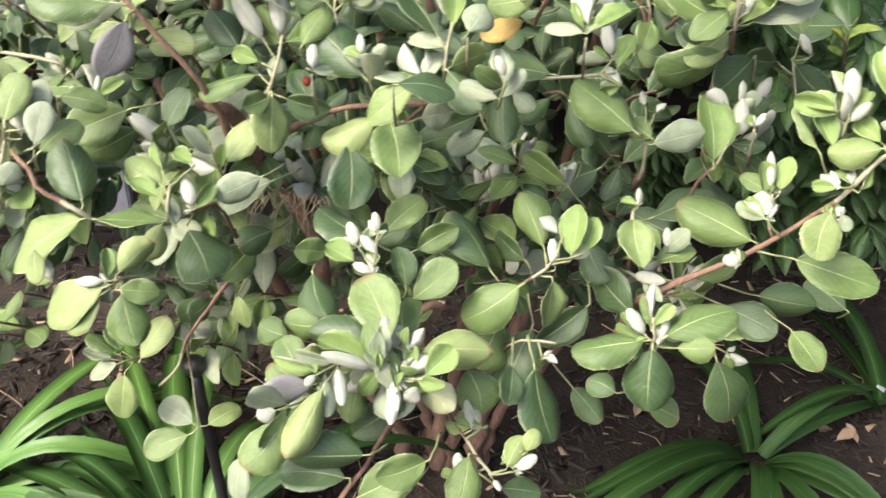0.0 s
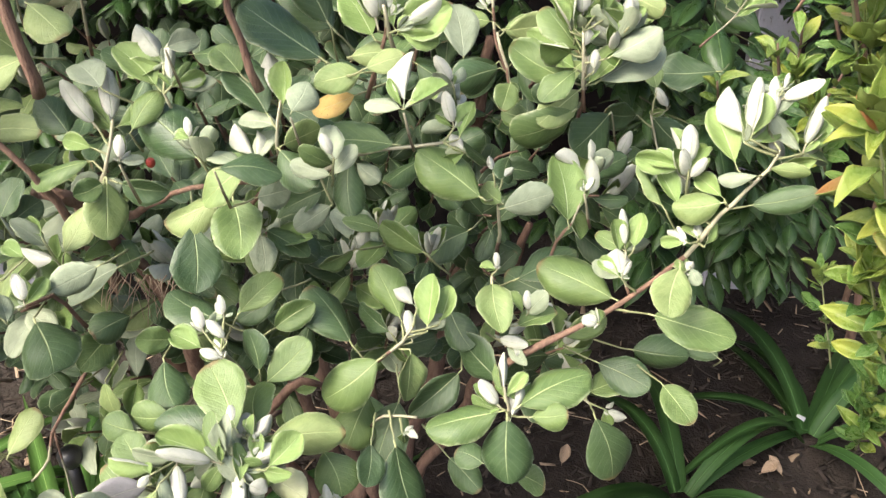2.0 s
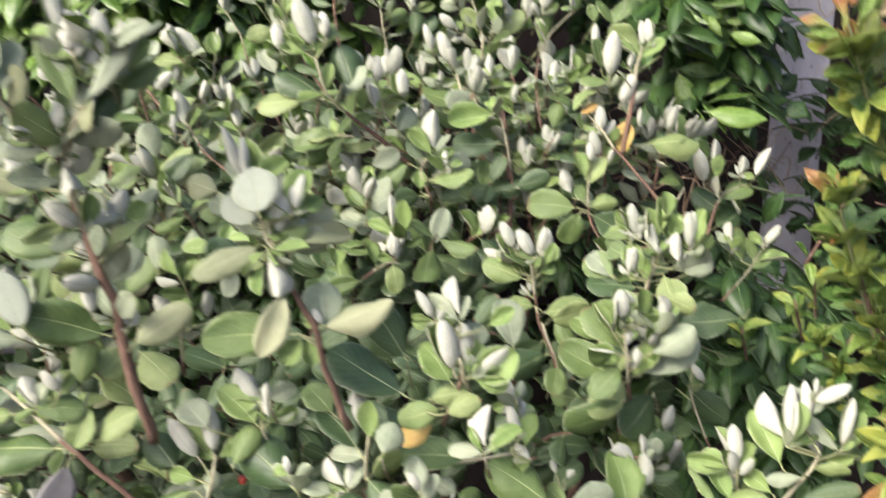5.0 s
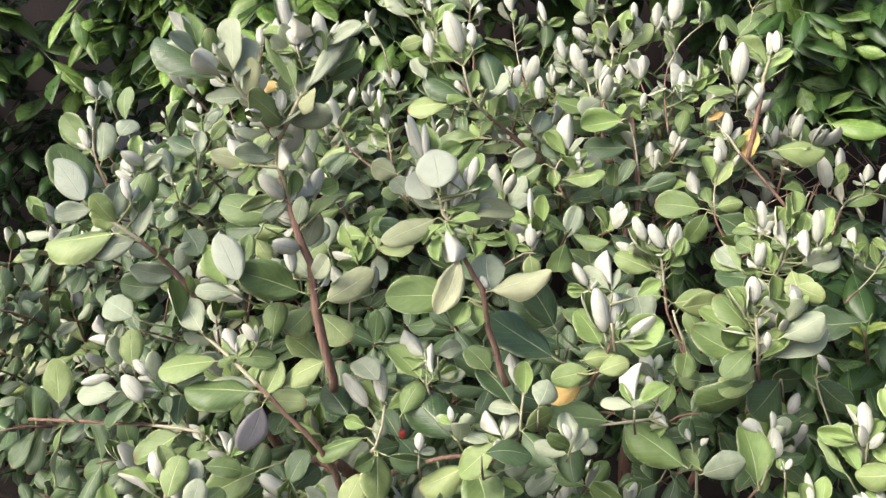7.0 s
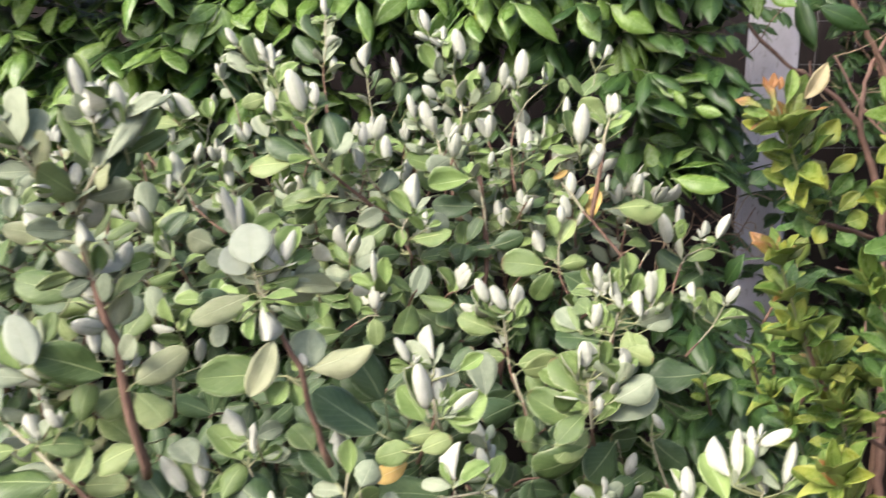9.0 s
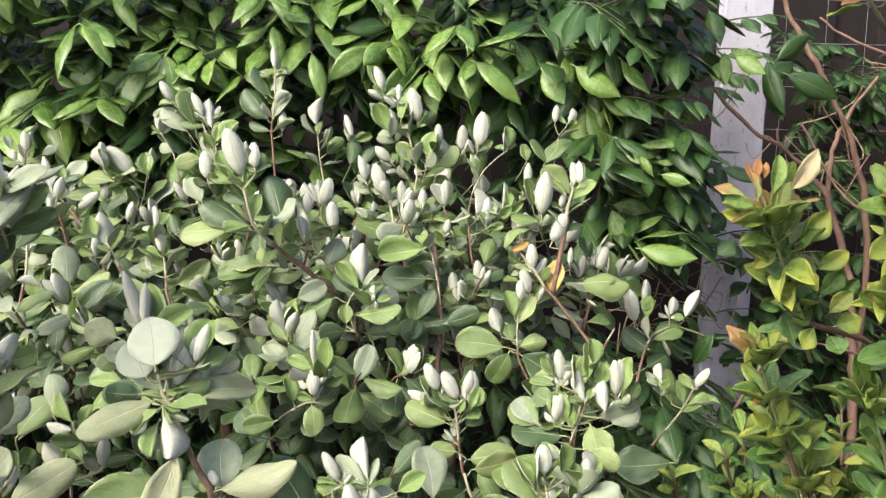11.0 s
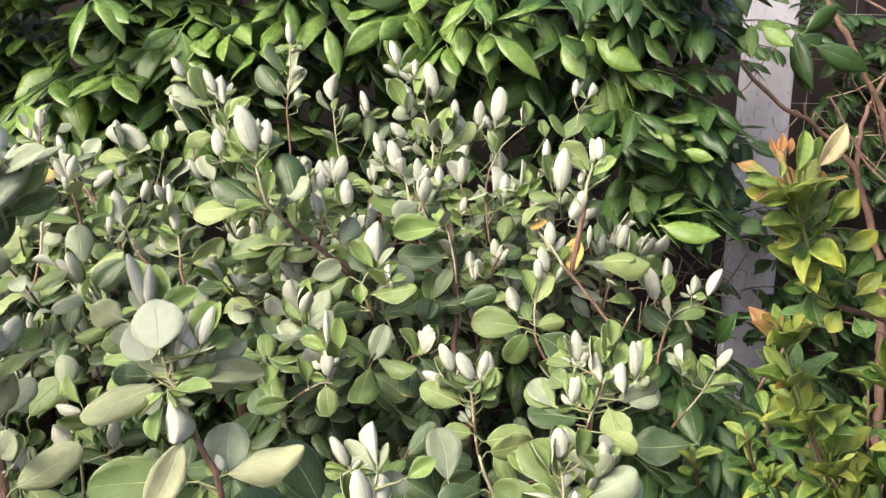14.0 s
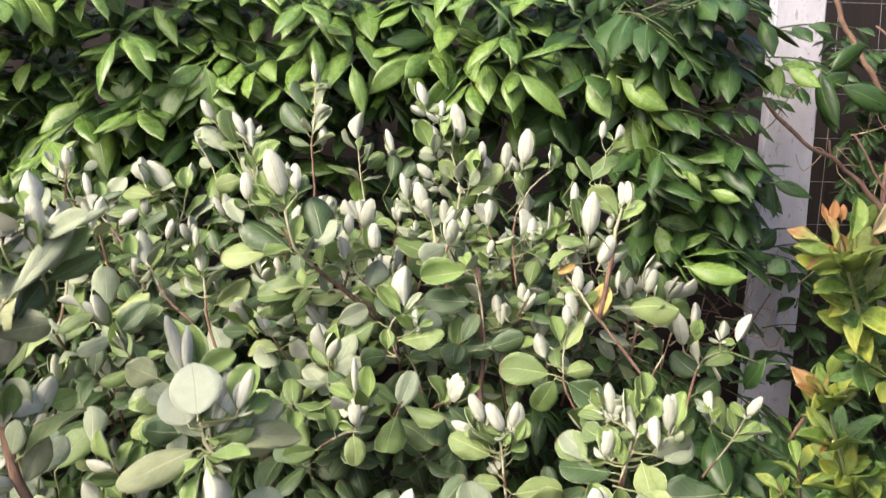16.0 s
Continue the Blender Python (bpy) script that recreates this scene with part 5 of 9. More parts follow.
leaf("d", (0.323, 0.892, 1.139), (0.263, 0.900, 1.142), 0.56, 33)
leaf("l", (0.351, 0.892, 1.148), (0.359, 0.859, 1.130), 0.73, 18)
twig(bush, [(0.273, 0.757, 1.092, 0.0016), (0.271, 0.755, 1.124, 0.0011)])
leaf("w", (0.262, 0.763, 1.153), (0.267, 0.771, 1.186), 0.56, -10)
leaf("n", (0.261, 0.759, 1.138), (0.240, 0.771, 1.175), 0.60, 48)
leaf("w", (0.312, 0.767, 1.149), (0.307, 0.774, 1.176), 0.47, -15)
leaf("n", (0.298, 0.756, 1.143), (0.285, 0.765, 1.170), 0.60, 26)
twig(bush, [(0.500, 1.144, 1.082, 0.0021), (0.521, 1.174, 1.130, 0.0019), (0.549, 1.208, 1.153, 0.0013), (0.591, 1.216, 1.163, 0.0008)])
leaf("w", (0.521, 1.214, 1.163), (0.519, 1.225, 1.210), 0.47, -18)
leaf("n", (0.538, 1.214, 1.172), (0.551, 1.222, 1.208), 0.60, -41)
leaf("w", (0.534, 1.219, 1.192), (0.539, 1.227, 1.226), 0.35, -16)
leaf("w", (0.575, 1.211, 1.176), (0.580, 1.217, 1.202), 0.52, -17)
leaf("w", (0.594, 1.207, 1.170), (0.617, 1.214, 1.209), 0.34, -11)
leaf("m", (0.545, 1.206, 1.143), (0.592, 1.207, 1.170), 0.56, -31)
leaf("d", (0.544, 1.202, 1.129), (0.510, 1.231, 1.155), 0.72, -21)
leaf("d", (0.536, 1.197, 1.104), (0.580, 1.215, 1.123), 0.65, -1)
twig(bush, [(0.504, 1.079, 1.033, 0.0016), (0.564, 1.131, 1.057, 0.0010), (0.585, 1.137, 1.090, 0.0006)])
leaf("w", (0.585, 1.136, 1.089), (0.604, 1.140, 1.114), 0.48, -11)
leaf("m", (0.565, 1.131, 1.057), (0.604, 1.133, 1.084), 0.56, -48)
leaf("m", (0.553, 1.135, 1.069), (0.554, 1.147, 1.117), 0.56, 11)
leaf("w", (0.539, 1.143, 1.096), (0.539, 1.149, 1.121), 0.47, -19)
leaf("d", (0.555, 1.114, 0.988), (0.467, 1.124, 0.987), 0.56, 40)
twig(bush, [(0.053, 1.115, 1.099, 0.0019), (0.031, 1.137, 1.140, 0.0016), (0.016, 1.148, 1.176, 0.0011)])
leaf("w", (-0.002, 1.152, 1.182), (-0.032, 1.163, 1.212), 0.58, -4)
leaf("w", (0.017, 1.151, 1.186), (-0.002, 1.162, 1.224), 0.53, -1)
leaf("l", (0.028, 1.149, 1.186), (0.021, 1.161, 1.228), 0.56, 45)
leaf("w", (-0.009, 1.162, 1.222), (-0.017, 1.167, 1.238), 0.69, -1)
leaf("m", (0.025, 1.156, 1.212), (0.069, 1.158, 1.239), 0.56, -17)
leaf("m", (0.009, 1.147, 1.167), (-0.045, 1.146, 1.141), 0.56, 22)
leaf("d", (-0.029, 1.146, 1.148), (-0.055, 1.158, 1.183), 0.61, -1)
twig(bush, [(0.004, 1.003, 1.130, 0.0016), (0.035, 0.985, 1.155, 0.0013), (0.051, 0.983, 1.154, 0.0008)])
leaf("w", (0.046, 0.993, 1.189), (0.045, 1.003, 1.229), 0.19, 4)
leaf("n", (0.059, 0.991, 1.189), (0.066, 1.000, 1.229), 0.60, -45)
leaf("w", (0.045, 0.985, 1.157), (0.042, 0.993, 1.187), 0.57, 3)
leaf("n", (0.022, 0.986, 1.151), (0.012, 0.995, 1.184), 0.60, 48)
leaf("l", (0.042, 0.984, 1.154), (0.045, 0.962, 1.127), 0.64, -4)
leaf("m", (0.002, 0.984, 1.135), (-0.039, 0.986, 1.126), 0.53, -9)
leaf("d", (-0.024, 0.983, 1.118), (-0.049, 1.007, 1.142), 0.69, 2)
twig(bush, [(0.137, 1.143, 1.126, 0.0021), (0.124, 1.185, 1.162, 0.0016), (0.113, 1.209, 1.171, 0.0011)])
leaf("w", (0.100, 1.208, 1.161), (0.115, 1.214, 1.193), 0.74, 7)
leaf("d", (0.118, 1.204, 1.154), (0.088, 1.192, 1.093), 0.54, -6)
leaf("m", (0.111, 1.213, 1.185), (0.160, 1.213, 1.207), 0.57, 14)
leaf("g", (0.150, 1.195, 1.133), (0.152, 1.203, 1.165), 0.52, 0)
leaf("d", (0.169, 1.180, 1.080), (0.132, 1.153, 1.054), 0.64, -5)
twig(bush, [(-0.003, 0.623, 1.141, 0.0027), (-0.018, 0.619, 1.200, 0.0024), (-0.024, 0.618, 1.237, 0.0024), (-0.036, 0.625, 1.260, 0.0021), (-0.047, 0.634, 1.287, 0.0019), (-0.055, 0.638, 1.303, 0.0016), (-0.058, 0.638, 1.320, 0.0011)])
leaf("d", (0.048, 0.677, 1.172), (0.016, 0.693, 1.222), 0.51, 3)
open_leaf("G", (-0.056, 0.620, 1.327), (-0.063, 0.640, 1.361), 0.93, 0)
open_leaf("G", (-0.065, 0.635, 1.315), (-0.082, 0.655, 1.339), 0.88, 12)
open_leaf("w", (-0.054, 0.636, 1.306), (-0.044, 0.652, 1.350), 0.46, -10)
open_leaf("w", (-0.050, 0.640, 1.301), (-0.034, 0.655, 1.342), 0.40, 0)
open_leaf("w", (-0.055, 0.654, 1.300), (-0.045, 0.683, 1.346), 0.27, 0)
open_leaf("n", (-0.061, 0.659, 1.319), (-0.075, 0.689, 1.374), 0.49, -15)
open_leaf("n", (-0.072, 0.661, 1.318), (-0.088, 0.691, 1.378), 0.26, 40)
open_leaf("w", (-0.070, 0.654, 1.342), (-0.082, 0.673, 1.384), 0.28, 0)
open_leaf("w", (-0.068, 0.650, 1.344), (-0.071, 0.670, 1.379), 0.27, 0)
open_leaf("n", (-0.034, 0.639, 1.320), (-0.023, 0.663, 1.351), 0.62, -14)
open_leaf("w", (-0.033, 0.635, 1.322), (-0.025, 0.657, 1.349), 0.38, 0)
open_leaf("c", (-0.030, 0.660, 1.301), (-0.004, 0.677, 1.317), 0.51, 10)
open_leaf("g", (-0.046, 0.665, 1.296), (-0.016, 0.682, 1.307), 0.54, -20)
open_leaf("c", (-0.046, 0.635, 1.303), (0.012, 0.648, 1.305), 0.36, -8)
open_leaf("c", (-0.060, 0.636, 1.300), (-0.108, 0.608, 1.286), 0.44, 8)
open_leaf("w", (-0.054, 0.626, 1.299), (-0.046, 0.598, 1.271), 0.53, 0)
open_leaf("n", (-0.057, 0.626, 1.289), (-0.061, 0.610, 1.268), 0.53, 30)
open_leaf("n", (-0.054, 0.632, 1.287), (-0.047, 0.617, 1.263), 0.54, -35)
open_leaf("c", (-0.100, 0.705, 1.326), (-0.125, 0.706, 1.337), 0.95, 12)
open_leaf("l", (-0.099, 0.702, 1.316), (-0.111, 0.685, 1.311), 0.80, 0)
open_leaf("y", (-0.110, 0.711, 1.320), (-0.120, 0.724, 1.337), 0.36, 0)
open_leaf("g", (-0.091, 0.691, 1.308), (-0.105, 0.697, 1.323), 0.91, 10)
open_leaf("d", (-0.100, 0.768, 1.255), (-0.129, 0.761, 1.261), 0.77, 0)
open_leaf("c", (-0.020, 0.617, 1.235), (0.039, 0.629, 1.247), 0.46, -24)
open_leaf("g", (-0.015, 0.626, 1.230), (-0.017, 0.657, 1.260), 0.78, 6)
open_leaf("m", (-0.037, 0.622, 1.229), (-0.107, 0.604, 1.239), 0.51, 6)
open_leaf("c", (-0.041, 0.608, 1.273), (-0.059, 0.575, 1.236), 0.47, -18)
open_leaf("n", (-0.035, 0.631, 1.223), (-0.049, 0.614, 1.207), 0.87, 10)
open_leaf("n", (-0.032, 0.631, 1.222), (-0.027, 0.616, 1.203), 0.70, -20)
open_leaf("w", (-0.018, 0.618, 1.237), (-0.024, 0.627, 1.246), 0.64, 0)
twig(bush, [(-0.180, 0.811, 1.109, 0.0016), (-0.170, 0.781, 1.159, 0.0013), (-0.166, 0.769, 1.197, 0.0011)])
leaf("n", (-0.156, 0.757, 1.233), (-0.168, 0.765, 1.261), 0.55, 15)
leaf("w", (-0.163, 0.749, 1.198), (-0.181, 0.756, 1.219), 0.63, 12)
leaf("w", (-0.142, 0.783, 1.178), (-0.142, 0.790, 1.207), 0.49, 18)
leaf("n", (-0.152, 0.767, 1.194), (-0.172, 0.779, 1.208), 0.66, 9)
leaf("g", (-0.199, 0.839, 1.212), (-0.202, 0.848, 1.249), 0.58, 20)
leaf("m", (-0.234, 0.837, 1.190), (-0.206, 0.843, 1.227), 0.56, -14)
leaf("d", (-0.100, 0.785, 1.247), (-0.139, 0.790, 1.250), 0.56, 23)
twig(bush, [(-0.169, 0.646, 1.130, 0.0037), (-0.172, 0.637, 1.169, 0.0034), (-0.181, 0.645, 1.258, 0.0032), (-0.188, 0.645, 1.289, 0.0029), (-0.201, 0.656, 1.341, 0.0027), (-0.195, 0.630, 1.375, 0.0021), (-0.176, 0.607, 1.399, 0.0019), (-0.165, 0.603, 1.418, 0.0013)])
pairs([(-0.169, 0.646, 1.130, 0.0037), (-0.172, 0.637, 1.169, 0.0034), (-0.181, 0.645, 1.258, 0.0032), (-0.188, 0.645, 1.289, 0.0029), (-0.201, 0.656, 1.341, 0.0027), (-0.195, 0.630, 1.375, 0.0021), (-0.176, 0.607, 1.399, 0.0019), (-0.165, 0.603, 1.418, 0.0013)], 0.10, 0.022, 0.042, "gglcw")
open_leaf("m", (-0.168, 0.601, 1.418), (-0.188, 0.616, 1.468), 0.39, 8)
open_leaf("d", (-0.165, 0.613, 1.420), (-0.167, 0.632, 1.456), 0.64, -8)
open_leaf("n", (-0.173, 0.614, 1.452), (-0.183, 0.629, 1.498), 0.38, 25)
open_leaf("w", (-0.172, 0.610, 1.463), (-0.179, 0.620, 1.498), 0.43, 0)
open_leaf("w", (-0.165, 0.606, 1.450), (-0.171, 0.617, 1.481), 0.62, 0)
open_leaf("w", (-0.145, 0.611, 1.444), (-0.151, 0.622, 1.479), 0.45, 0)
open_leaf("g", (-0.159, 0.594, 1.420), (-0.125, 0.613, 1.464), 0.27, 15)
open_leaf("g", (-0.143, 0.612, 1.449), (-0.115, 0.631, 1.478), 0.21, -20)
open_leaf("w", (-0.140, 0.609, 1.461), (-0.132, 0.616, 1.472), 0.54, 0)
open_leaf("d", (-0.164, 0.610, 1.401), (-0.146, 0.630, 1.427), 0.54, 10)
open_leaf("m", (-0.175, 0.613, 1.407), (-0.182, 0.625, 1.434), 0.65, -10)
open_leaf("l", (-0.191, 0.607, 1.401), (-0.156, 0.612, 1.396), 0.19, 40)
open_leaf("w", (-0.183, 0.604, 1.400), (-0.185, 0.612, 1.420), 0.60, 0)
open_leaf("g", (-0.193, 0.608, 1.380), (-0.190, 0.617, 1.395), 0.70, 0)
open_leaf("l", (-0.194, 0.654, 1.346), (-0.172, 0.672, 1.378), 0.34, -30)
open_leaf("w", (-0.226, 0.649, 1.351), (-0.245, 0.652, 1.375), 0.53, 0)
open_leaf("c", (-0.223, 0.656, 1.351), (-0.261, 0.649, 1.363), 0.56, 12)
open_leaf("c", (-0.209, 0.664, 1.321), (-0.229, 0.672, 1.339), 0.68, 15)
open_leaf("l", (-0.200, 0.651, 1.323), (-0.235, 0.631, 1.315), 0.30, -25)
open_leaf("m", (-0.205, 0.654, 1.301), (-0.256, 0.647, 1.323), 0.58, 10)
open_leaf("g", (-0.185, 0.658, 1.309), (-0.194, 0.674, 1.341), 0.53, 12)
open_leaf("g", (-0.183, 0.664, 1.308), (-0.177, 0.684, 1.339), 0.50, -12)
open_leaf("l", (-0.182, 0.643, 1.294), (-0.151, 0.667, 1.326), 0.35, -28)
open_leaf("g", (-0.188, 0.685, 1.258), (-0.176, 0.707, 1.283), 0.66, 0)
open_leaf("w", (-0.193, 0.630, 1.249), (-0.199, 0.645, 1.283), 0.41, 0)
open_leaf("m", (-0.186, 0.637, 1.232), (-0.244, 0.621, 1.261), 0.56, -8)
open_leaf("c", (-0.169, 0.633, 1.224), (-0.123, 0.649, 1.248), 0.50, 10)
open_leaf("n", (-0.172, 0.647, 1.233), (-0.170, 0.661, 1.255), 0.44, 20)
open_leaf("w", (-0.173, 0.642, 1.235), (-0.180, 0.653, 1.254), 0.45, 0)
open_leaf("G", (-0.236, 0.609, 1.252), (-0.256, 0.622, 1.296), 0.55, 8)
open_leaf("n", (-0.249, 0.618, 1.245), (-0.269, 0.628, 1.279), 0.56, -20)
open_leaf("l", (-0.236, 0.674, 1.276), (-0.223, 0.662, 1.259), 0.66, 0)
twig(bush, [(-0.195, 0.630, 1.375, 0.0019), (-0.198, 0.614, 1.390, 0.0019), (-0.210, 0.601, 1.415, 0.0016), (-0.219, 0.596, 1.435, 0.0013)])
pairs([(-0.195, 0.630, 1.375, 0.0019), (-0.198, 0.614, 1.390, 0.0019), (-0.210, 0.601, 1.415, 0.0016), (-0.219, 0.596, 1.435, 0.0013)], 0.0, 0.018, 0.040, "ggcw")
leaf("d", (-0.227, 0.594, 1.430), (-0.275, 0.608, 1.475), 0.56, 46)
leaf("g", (-0.218, 0.596, 1.434), (-0.220, 0.610, 1.479), 0.56, -38)
leaf("w", (-0.249, 0.603, 1.458), (-0.264, 0.611, 1.485), 0.48, 8)
leaf("n", (-0.244, 0.602, 1.456), (-0.255, 0.612, 1.486), 0.60, 69)
leaf("g", (-0.213, 0.595, 1.430), (-0.205, 0.606, 1.464), 0.56, -23)
leaf("w", (-0.231, 0.601, 1.450), (-0.232, 0.604, 1.460), 0.61, 21)
twig(bush, [(-0.305, 0.705, 1.195, 0.0027), (-0.332, 0.690, 1.249, 0.0024), (-0.349, 0.678, 1.276, 0.0021), (-0.367, 0.673, 1.295, 0.0019), (-0.393, 0.678, 1.312, 0.0013)])
pairs([(-0.305, 0.705, 1.195, 0.0027), (-0.332, 0.690, 1.249, 0.0024), (-0.349, 0.678, 1.276, 0.0021), (-0.367, 0.673, 1.295, 0.0019), (-0.393, 0.678, 1.312, 0.0013)], 0.0, 0.024, 0.040, "gglm")
leaf("m", (-0.400, 0.688, 1.311), (-0.430, 0.705, 1.367), 0.56, 47)
leaf("G", (-0.395, 0.678, 1.314), (-0.425, 0.691, 1.357), 0.55, 16)
leaf("l", (-0.364, 0.670, 1.287), (-0.437, 0.668, 1.288), 0.56, 46)
leaf("d", (-0.372, 0.678, 1.280), (-0.414, 0.674, 1.271), 0.56, 23)
leaf("g", (-0.372, 0.673, 1.297), (-0.363, 0.685, 1.333), 0.56, 6)
leaf("m", (-0.352, 0.685, 1.299), (-0.339, 0.698, 1.338), 0.56, 4)
leaf("w", (-0.353, 0.679, 1.312), (-0.360, 0.687, 1.337), 0.49, 22)
leaf("w", (-0.252, 0.661, 1.249), (-0.273, 0.671, 1.282), 0.67, 11)
leaf("n", (-0.274, 0.660, 1.247), (-0.282, 0.668, 1.273), 0.58, 18)
leaf("d", (-0.323, 0.730, 1.274), (-0.302, 0.698, 1.256), 0.60, -17)
leaf("d", (-0.242, 0.732, 1.271), (-0.285, 0.730, 1.270), 0.56, -16)
leaf("n", (-0.384, 0.789, 1.332), (-0.386, 0.798, 1.360), 0.60, -1)
leaf("w", (-0.377, 0.791, 1.335), (-0.380, 0.797, 1.354), 0.69, 23)
leaf("w", (-0.390, 0.785, 1.318), (-0.397, 0.793, 1.343), 0.53, 21)
leaf("g", (-0.351, 0.785, 1.316), (-0.357, 0.795, 1.347), 0.56, 59)
leaf("g", (-0.321, 0.698, 1.304), (-0.319, 0.684, 1.294), 0.62, -29)
twig(bush, [(-0.433, 0.825, 1.283, 0.0019), (-0.448, 0.835, 1.317, 0.0016), (-0.456, 0.842, 1.338, 0.0013), (-0.455, 0.852, 1.369, 0.0008)])
leaf("m", (-0.458, 0.841, 1.334), (-0.493, 0.854, 1.378), 0.51, 11)
leaf("w", (-0.451, 0.860, 1.392), (-0.461, 0.866, 1.413), 0.49, 18)
leaf("g", (-0.435, 0.860, 1.391), (-0.443, 0.867, 1.414), 0.56, 57)
leaf("g", (-0.447, 0.838, 1.325), (-0.443, 0.852, 1.368), 0.56, -20)
leaf("g", (-0.427, 0.847, 1.351), (-0.417, 0.870, 1.372), 0.79, 36)
leaf("w", (-0.459, 0.842, 1.337), (-0.467, 0.848, 1.358), 0.53, 20)
leaf("w", (-0.455, 0.849, 1.358), (-0.459, 0.856, 1.381), 0.37, 25)
leaf("d", (-0.345, 0.863, 1.329), (-0.381, 0.880, 1.341), 0.63, -9)
leaf("g", (-0.342, 0.862, 1.326), (-0.340, 0.871, 1.352), 0.58, 24)
leaf("m", (-0.439, 0.902, 1.361), (-0.445, 0.916, 1.402), 0.56, -21)
leaf("l", (-0.329, 0.867, 1.339), (-0.312, 0.874, 1.360), 0.56, 30)
leaf("w", (-0.339, 0.876, 1.367), (-0.342, 0.880, 1.380), 0.78, 18)
leaf("w", (-0.392, 0.904, 1.362), (-0.396, 0.907, 1.370), 1.01, 16)
twig(bush, [(-0.173, 0.683, 0.985, 0.0032), (-0.180, 0.658, 1.037, 0.0027), (-0.190, 0.646, 1.067, 0.0024), (-0.232, 0.643, 1.126, 0.0021), (-0.253, 0.649, 1.146, 0.0019), (-0.293, 0.677, 1.172, 0.0016), (-0.319, 0.692, 1.188, 0.0013)])
leaf("g", (-0.377, 0.701, 1.188), (-0.414, 0.721, 1.205), 0.64, 9)
leaf("d", (-0.350, 0.721, 1.214), (-0.396, 0.721, 1.220), 0.59, -8)
leaf("n", (-0.321, 0.681, 1.186), (-0.339, 0.693, 1.226), 0.60, 71)
leaf("g", (-0.298, 0.670, 1.183), (-0.322, 0.692, 1.210), 0.65, 16)
leaf("w", (-0.262, 0.655, 1.165), (-0.273, 0.663, 1.190), 0.71, 17)
leaf("w", (-0.242, 0.658, 1.174), (-0.255, 0.664, 1.193), 0.67, 12)
leaf("m", (-0.265, 0.654, 1.162), (-0.226, 0.655, 1.164), 0.56, -24)
leaf("m", (-0.232, 0.678, 1.169), (-0.224, 0.689, 1.204), 0.59, 20)
leaf("m", (-0.244, 0.644, 1.131), (-0.314, 0.644, 1.135), 0.56, 42)
leaf("l", (-0.237, 0.643, 1.126), (-0.223, 0.653, 1.158), 0.60, 20)
leaf("p", (-0.234, 0.632, 1.126), (-0.258, 0.617, 1.081), 0.57, -20)
leaf("l", (-0.174, 0.655, 1.157), (-0.219, 0.649, 1.143), 0.56, 43)
leaf("l", (-0.282, 0.662, 1.156), (-0.344, 0.661, 1.158), 0.56, 53)
leaf("d", (-0.227, 0.651, 1.020), (-0.206, 0.662, 1.054), 0.59, 15)
leaf("m", (-0.253, 0.656, 1.038), (-0.309, 0.646, 1.013), 0.55, -8)
twig(bush, [(-0.542, 0.756, 1.049, 0.0019), (-0.447, 0.730, 1.057, 0.0019), (-0.345, 0.703, 1.061, 0.0016), (-0.321, 0.701, 1.053, 0.0013)])
leaf("w", (-0.383, 0.709, 1.085), (-0.409, 0.719, 1.116), 0.56, 18)
leaf("w", (-0.423, 0.731, 1.155), (-0.435, 0.738, 1.178), 0.54, 22)
leaf("l", (-0.397, 0.721, 1.123), (-0.399, 0.734, 1.163), 0.56, -11)
leaf("g", (-0.409, 0.722, 1.126), (-0.416, 0.732, 1.157), 0.56, 66)
leaf("w", (-0.379, 0.719, 1.113), (-0.396, 0.724, 1.132), 0.61, 16)
leaf("g", (-0.411, 0.714, 1.101), (-0.459, 0.713, 1.103), 0.56, 40)
leaf("d", (-0.389, 0.712, 1.094), (-0.436, 0.707, 1.082), 0.56, 22)
leaf("n", (-0.430, 0.723, 1.130), (-0.442, 0.727, 1.143), 0.71, 18)
leaf("d", (-0.359, 0.707, 1.075), (-0.365, 0.719, 1.092), 0.68, 24)
leaf("l", (-0.477, 0.708, 1.088), (-0.480, 0.723, 1.137), 0.56, -23)
leaf("m", (-0.458, 0.639, 1.035), (-0.460, 0.657, 1.092), 0.56, -12)
leaf("m", (-0.348, 0.701, 1.057), (-0.398, 0.692, 1.031), 0.56, 27)
leaf("m", (-0.306, 0.696, 1.036), (-0.343, 0.696, 1.041), 0.56, 38)
leaf("w", (-0.324, 0.698, 1.045), (-0.338, 0.704, 1.065), 0.54, 18)
leaf("w", (-0.297, 0.694, 1.030), (-0.308, 0.702, 1.056), 0.40, 20)
twig(bush, [(-0.348, 0.576, 0.993, 0.0021), (-0.333, 0.586, 1.023, 0.0016), (-0.323, 0.587, 1.059, 0.0013)])
leaf("n", (-0.328, 0.585, 1.053), (-0.367, 0.592, 1.077), 0.57, 15)
leaf("w", (-0.312, 0.582, 1.043), (-0.317, 0.592, 1.075), 0.51, 25)
leaf("w", (-0.327, 0.589, 1.066), (-0.337, 0.598, 1.094), 0.48, 25)
leaf("l", (-0.319, 0.591, 1.071), (-0.324, 0.600, 1.100), 0.56, 62)
leaf("g", (-0.304, 0.585, 1.052), (-0.298, 0.596, 1.085), 0.56, -15)
leaf("m", (-0.302, 0.579, 1.032), (-0.279, 0.602, 1.055), 0.78, 17)
leaf("w", (-0.352, 0.578, 1.034), (-0.360, 0.586, 1.058), 0.78, 27)
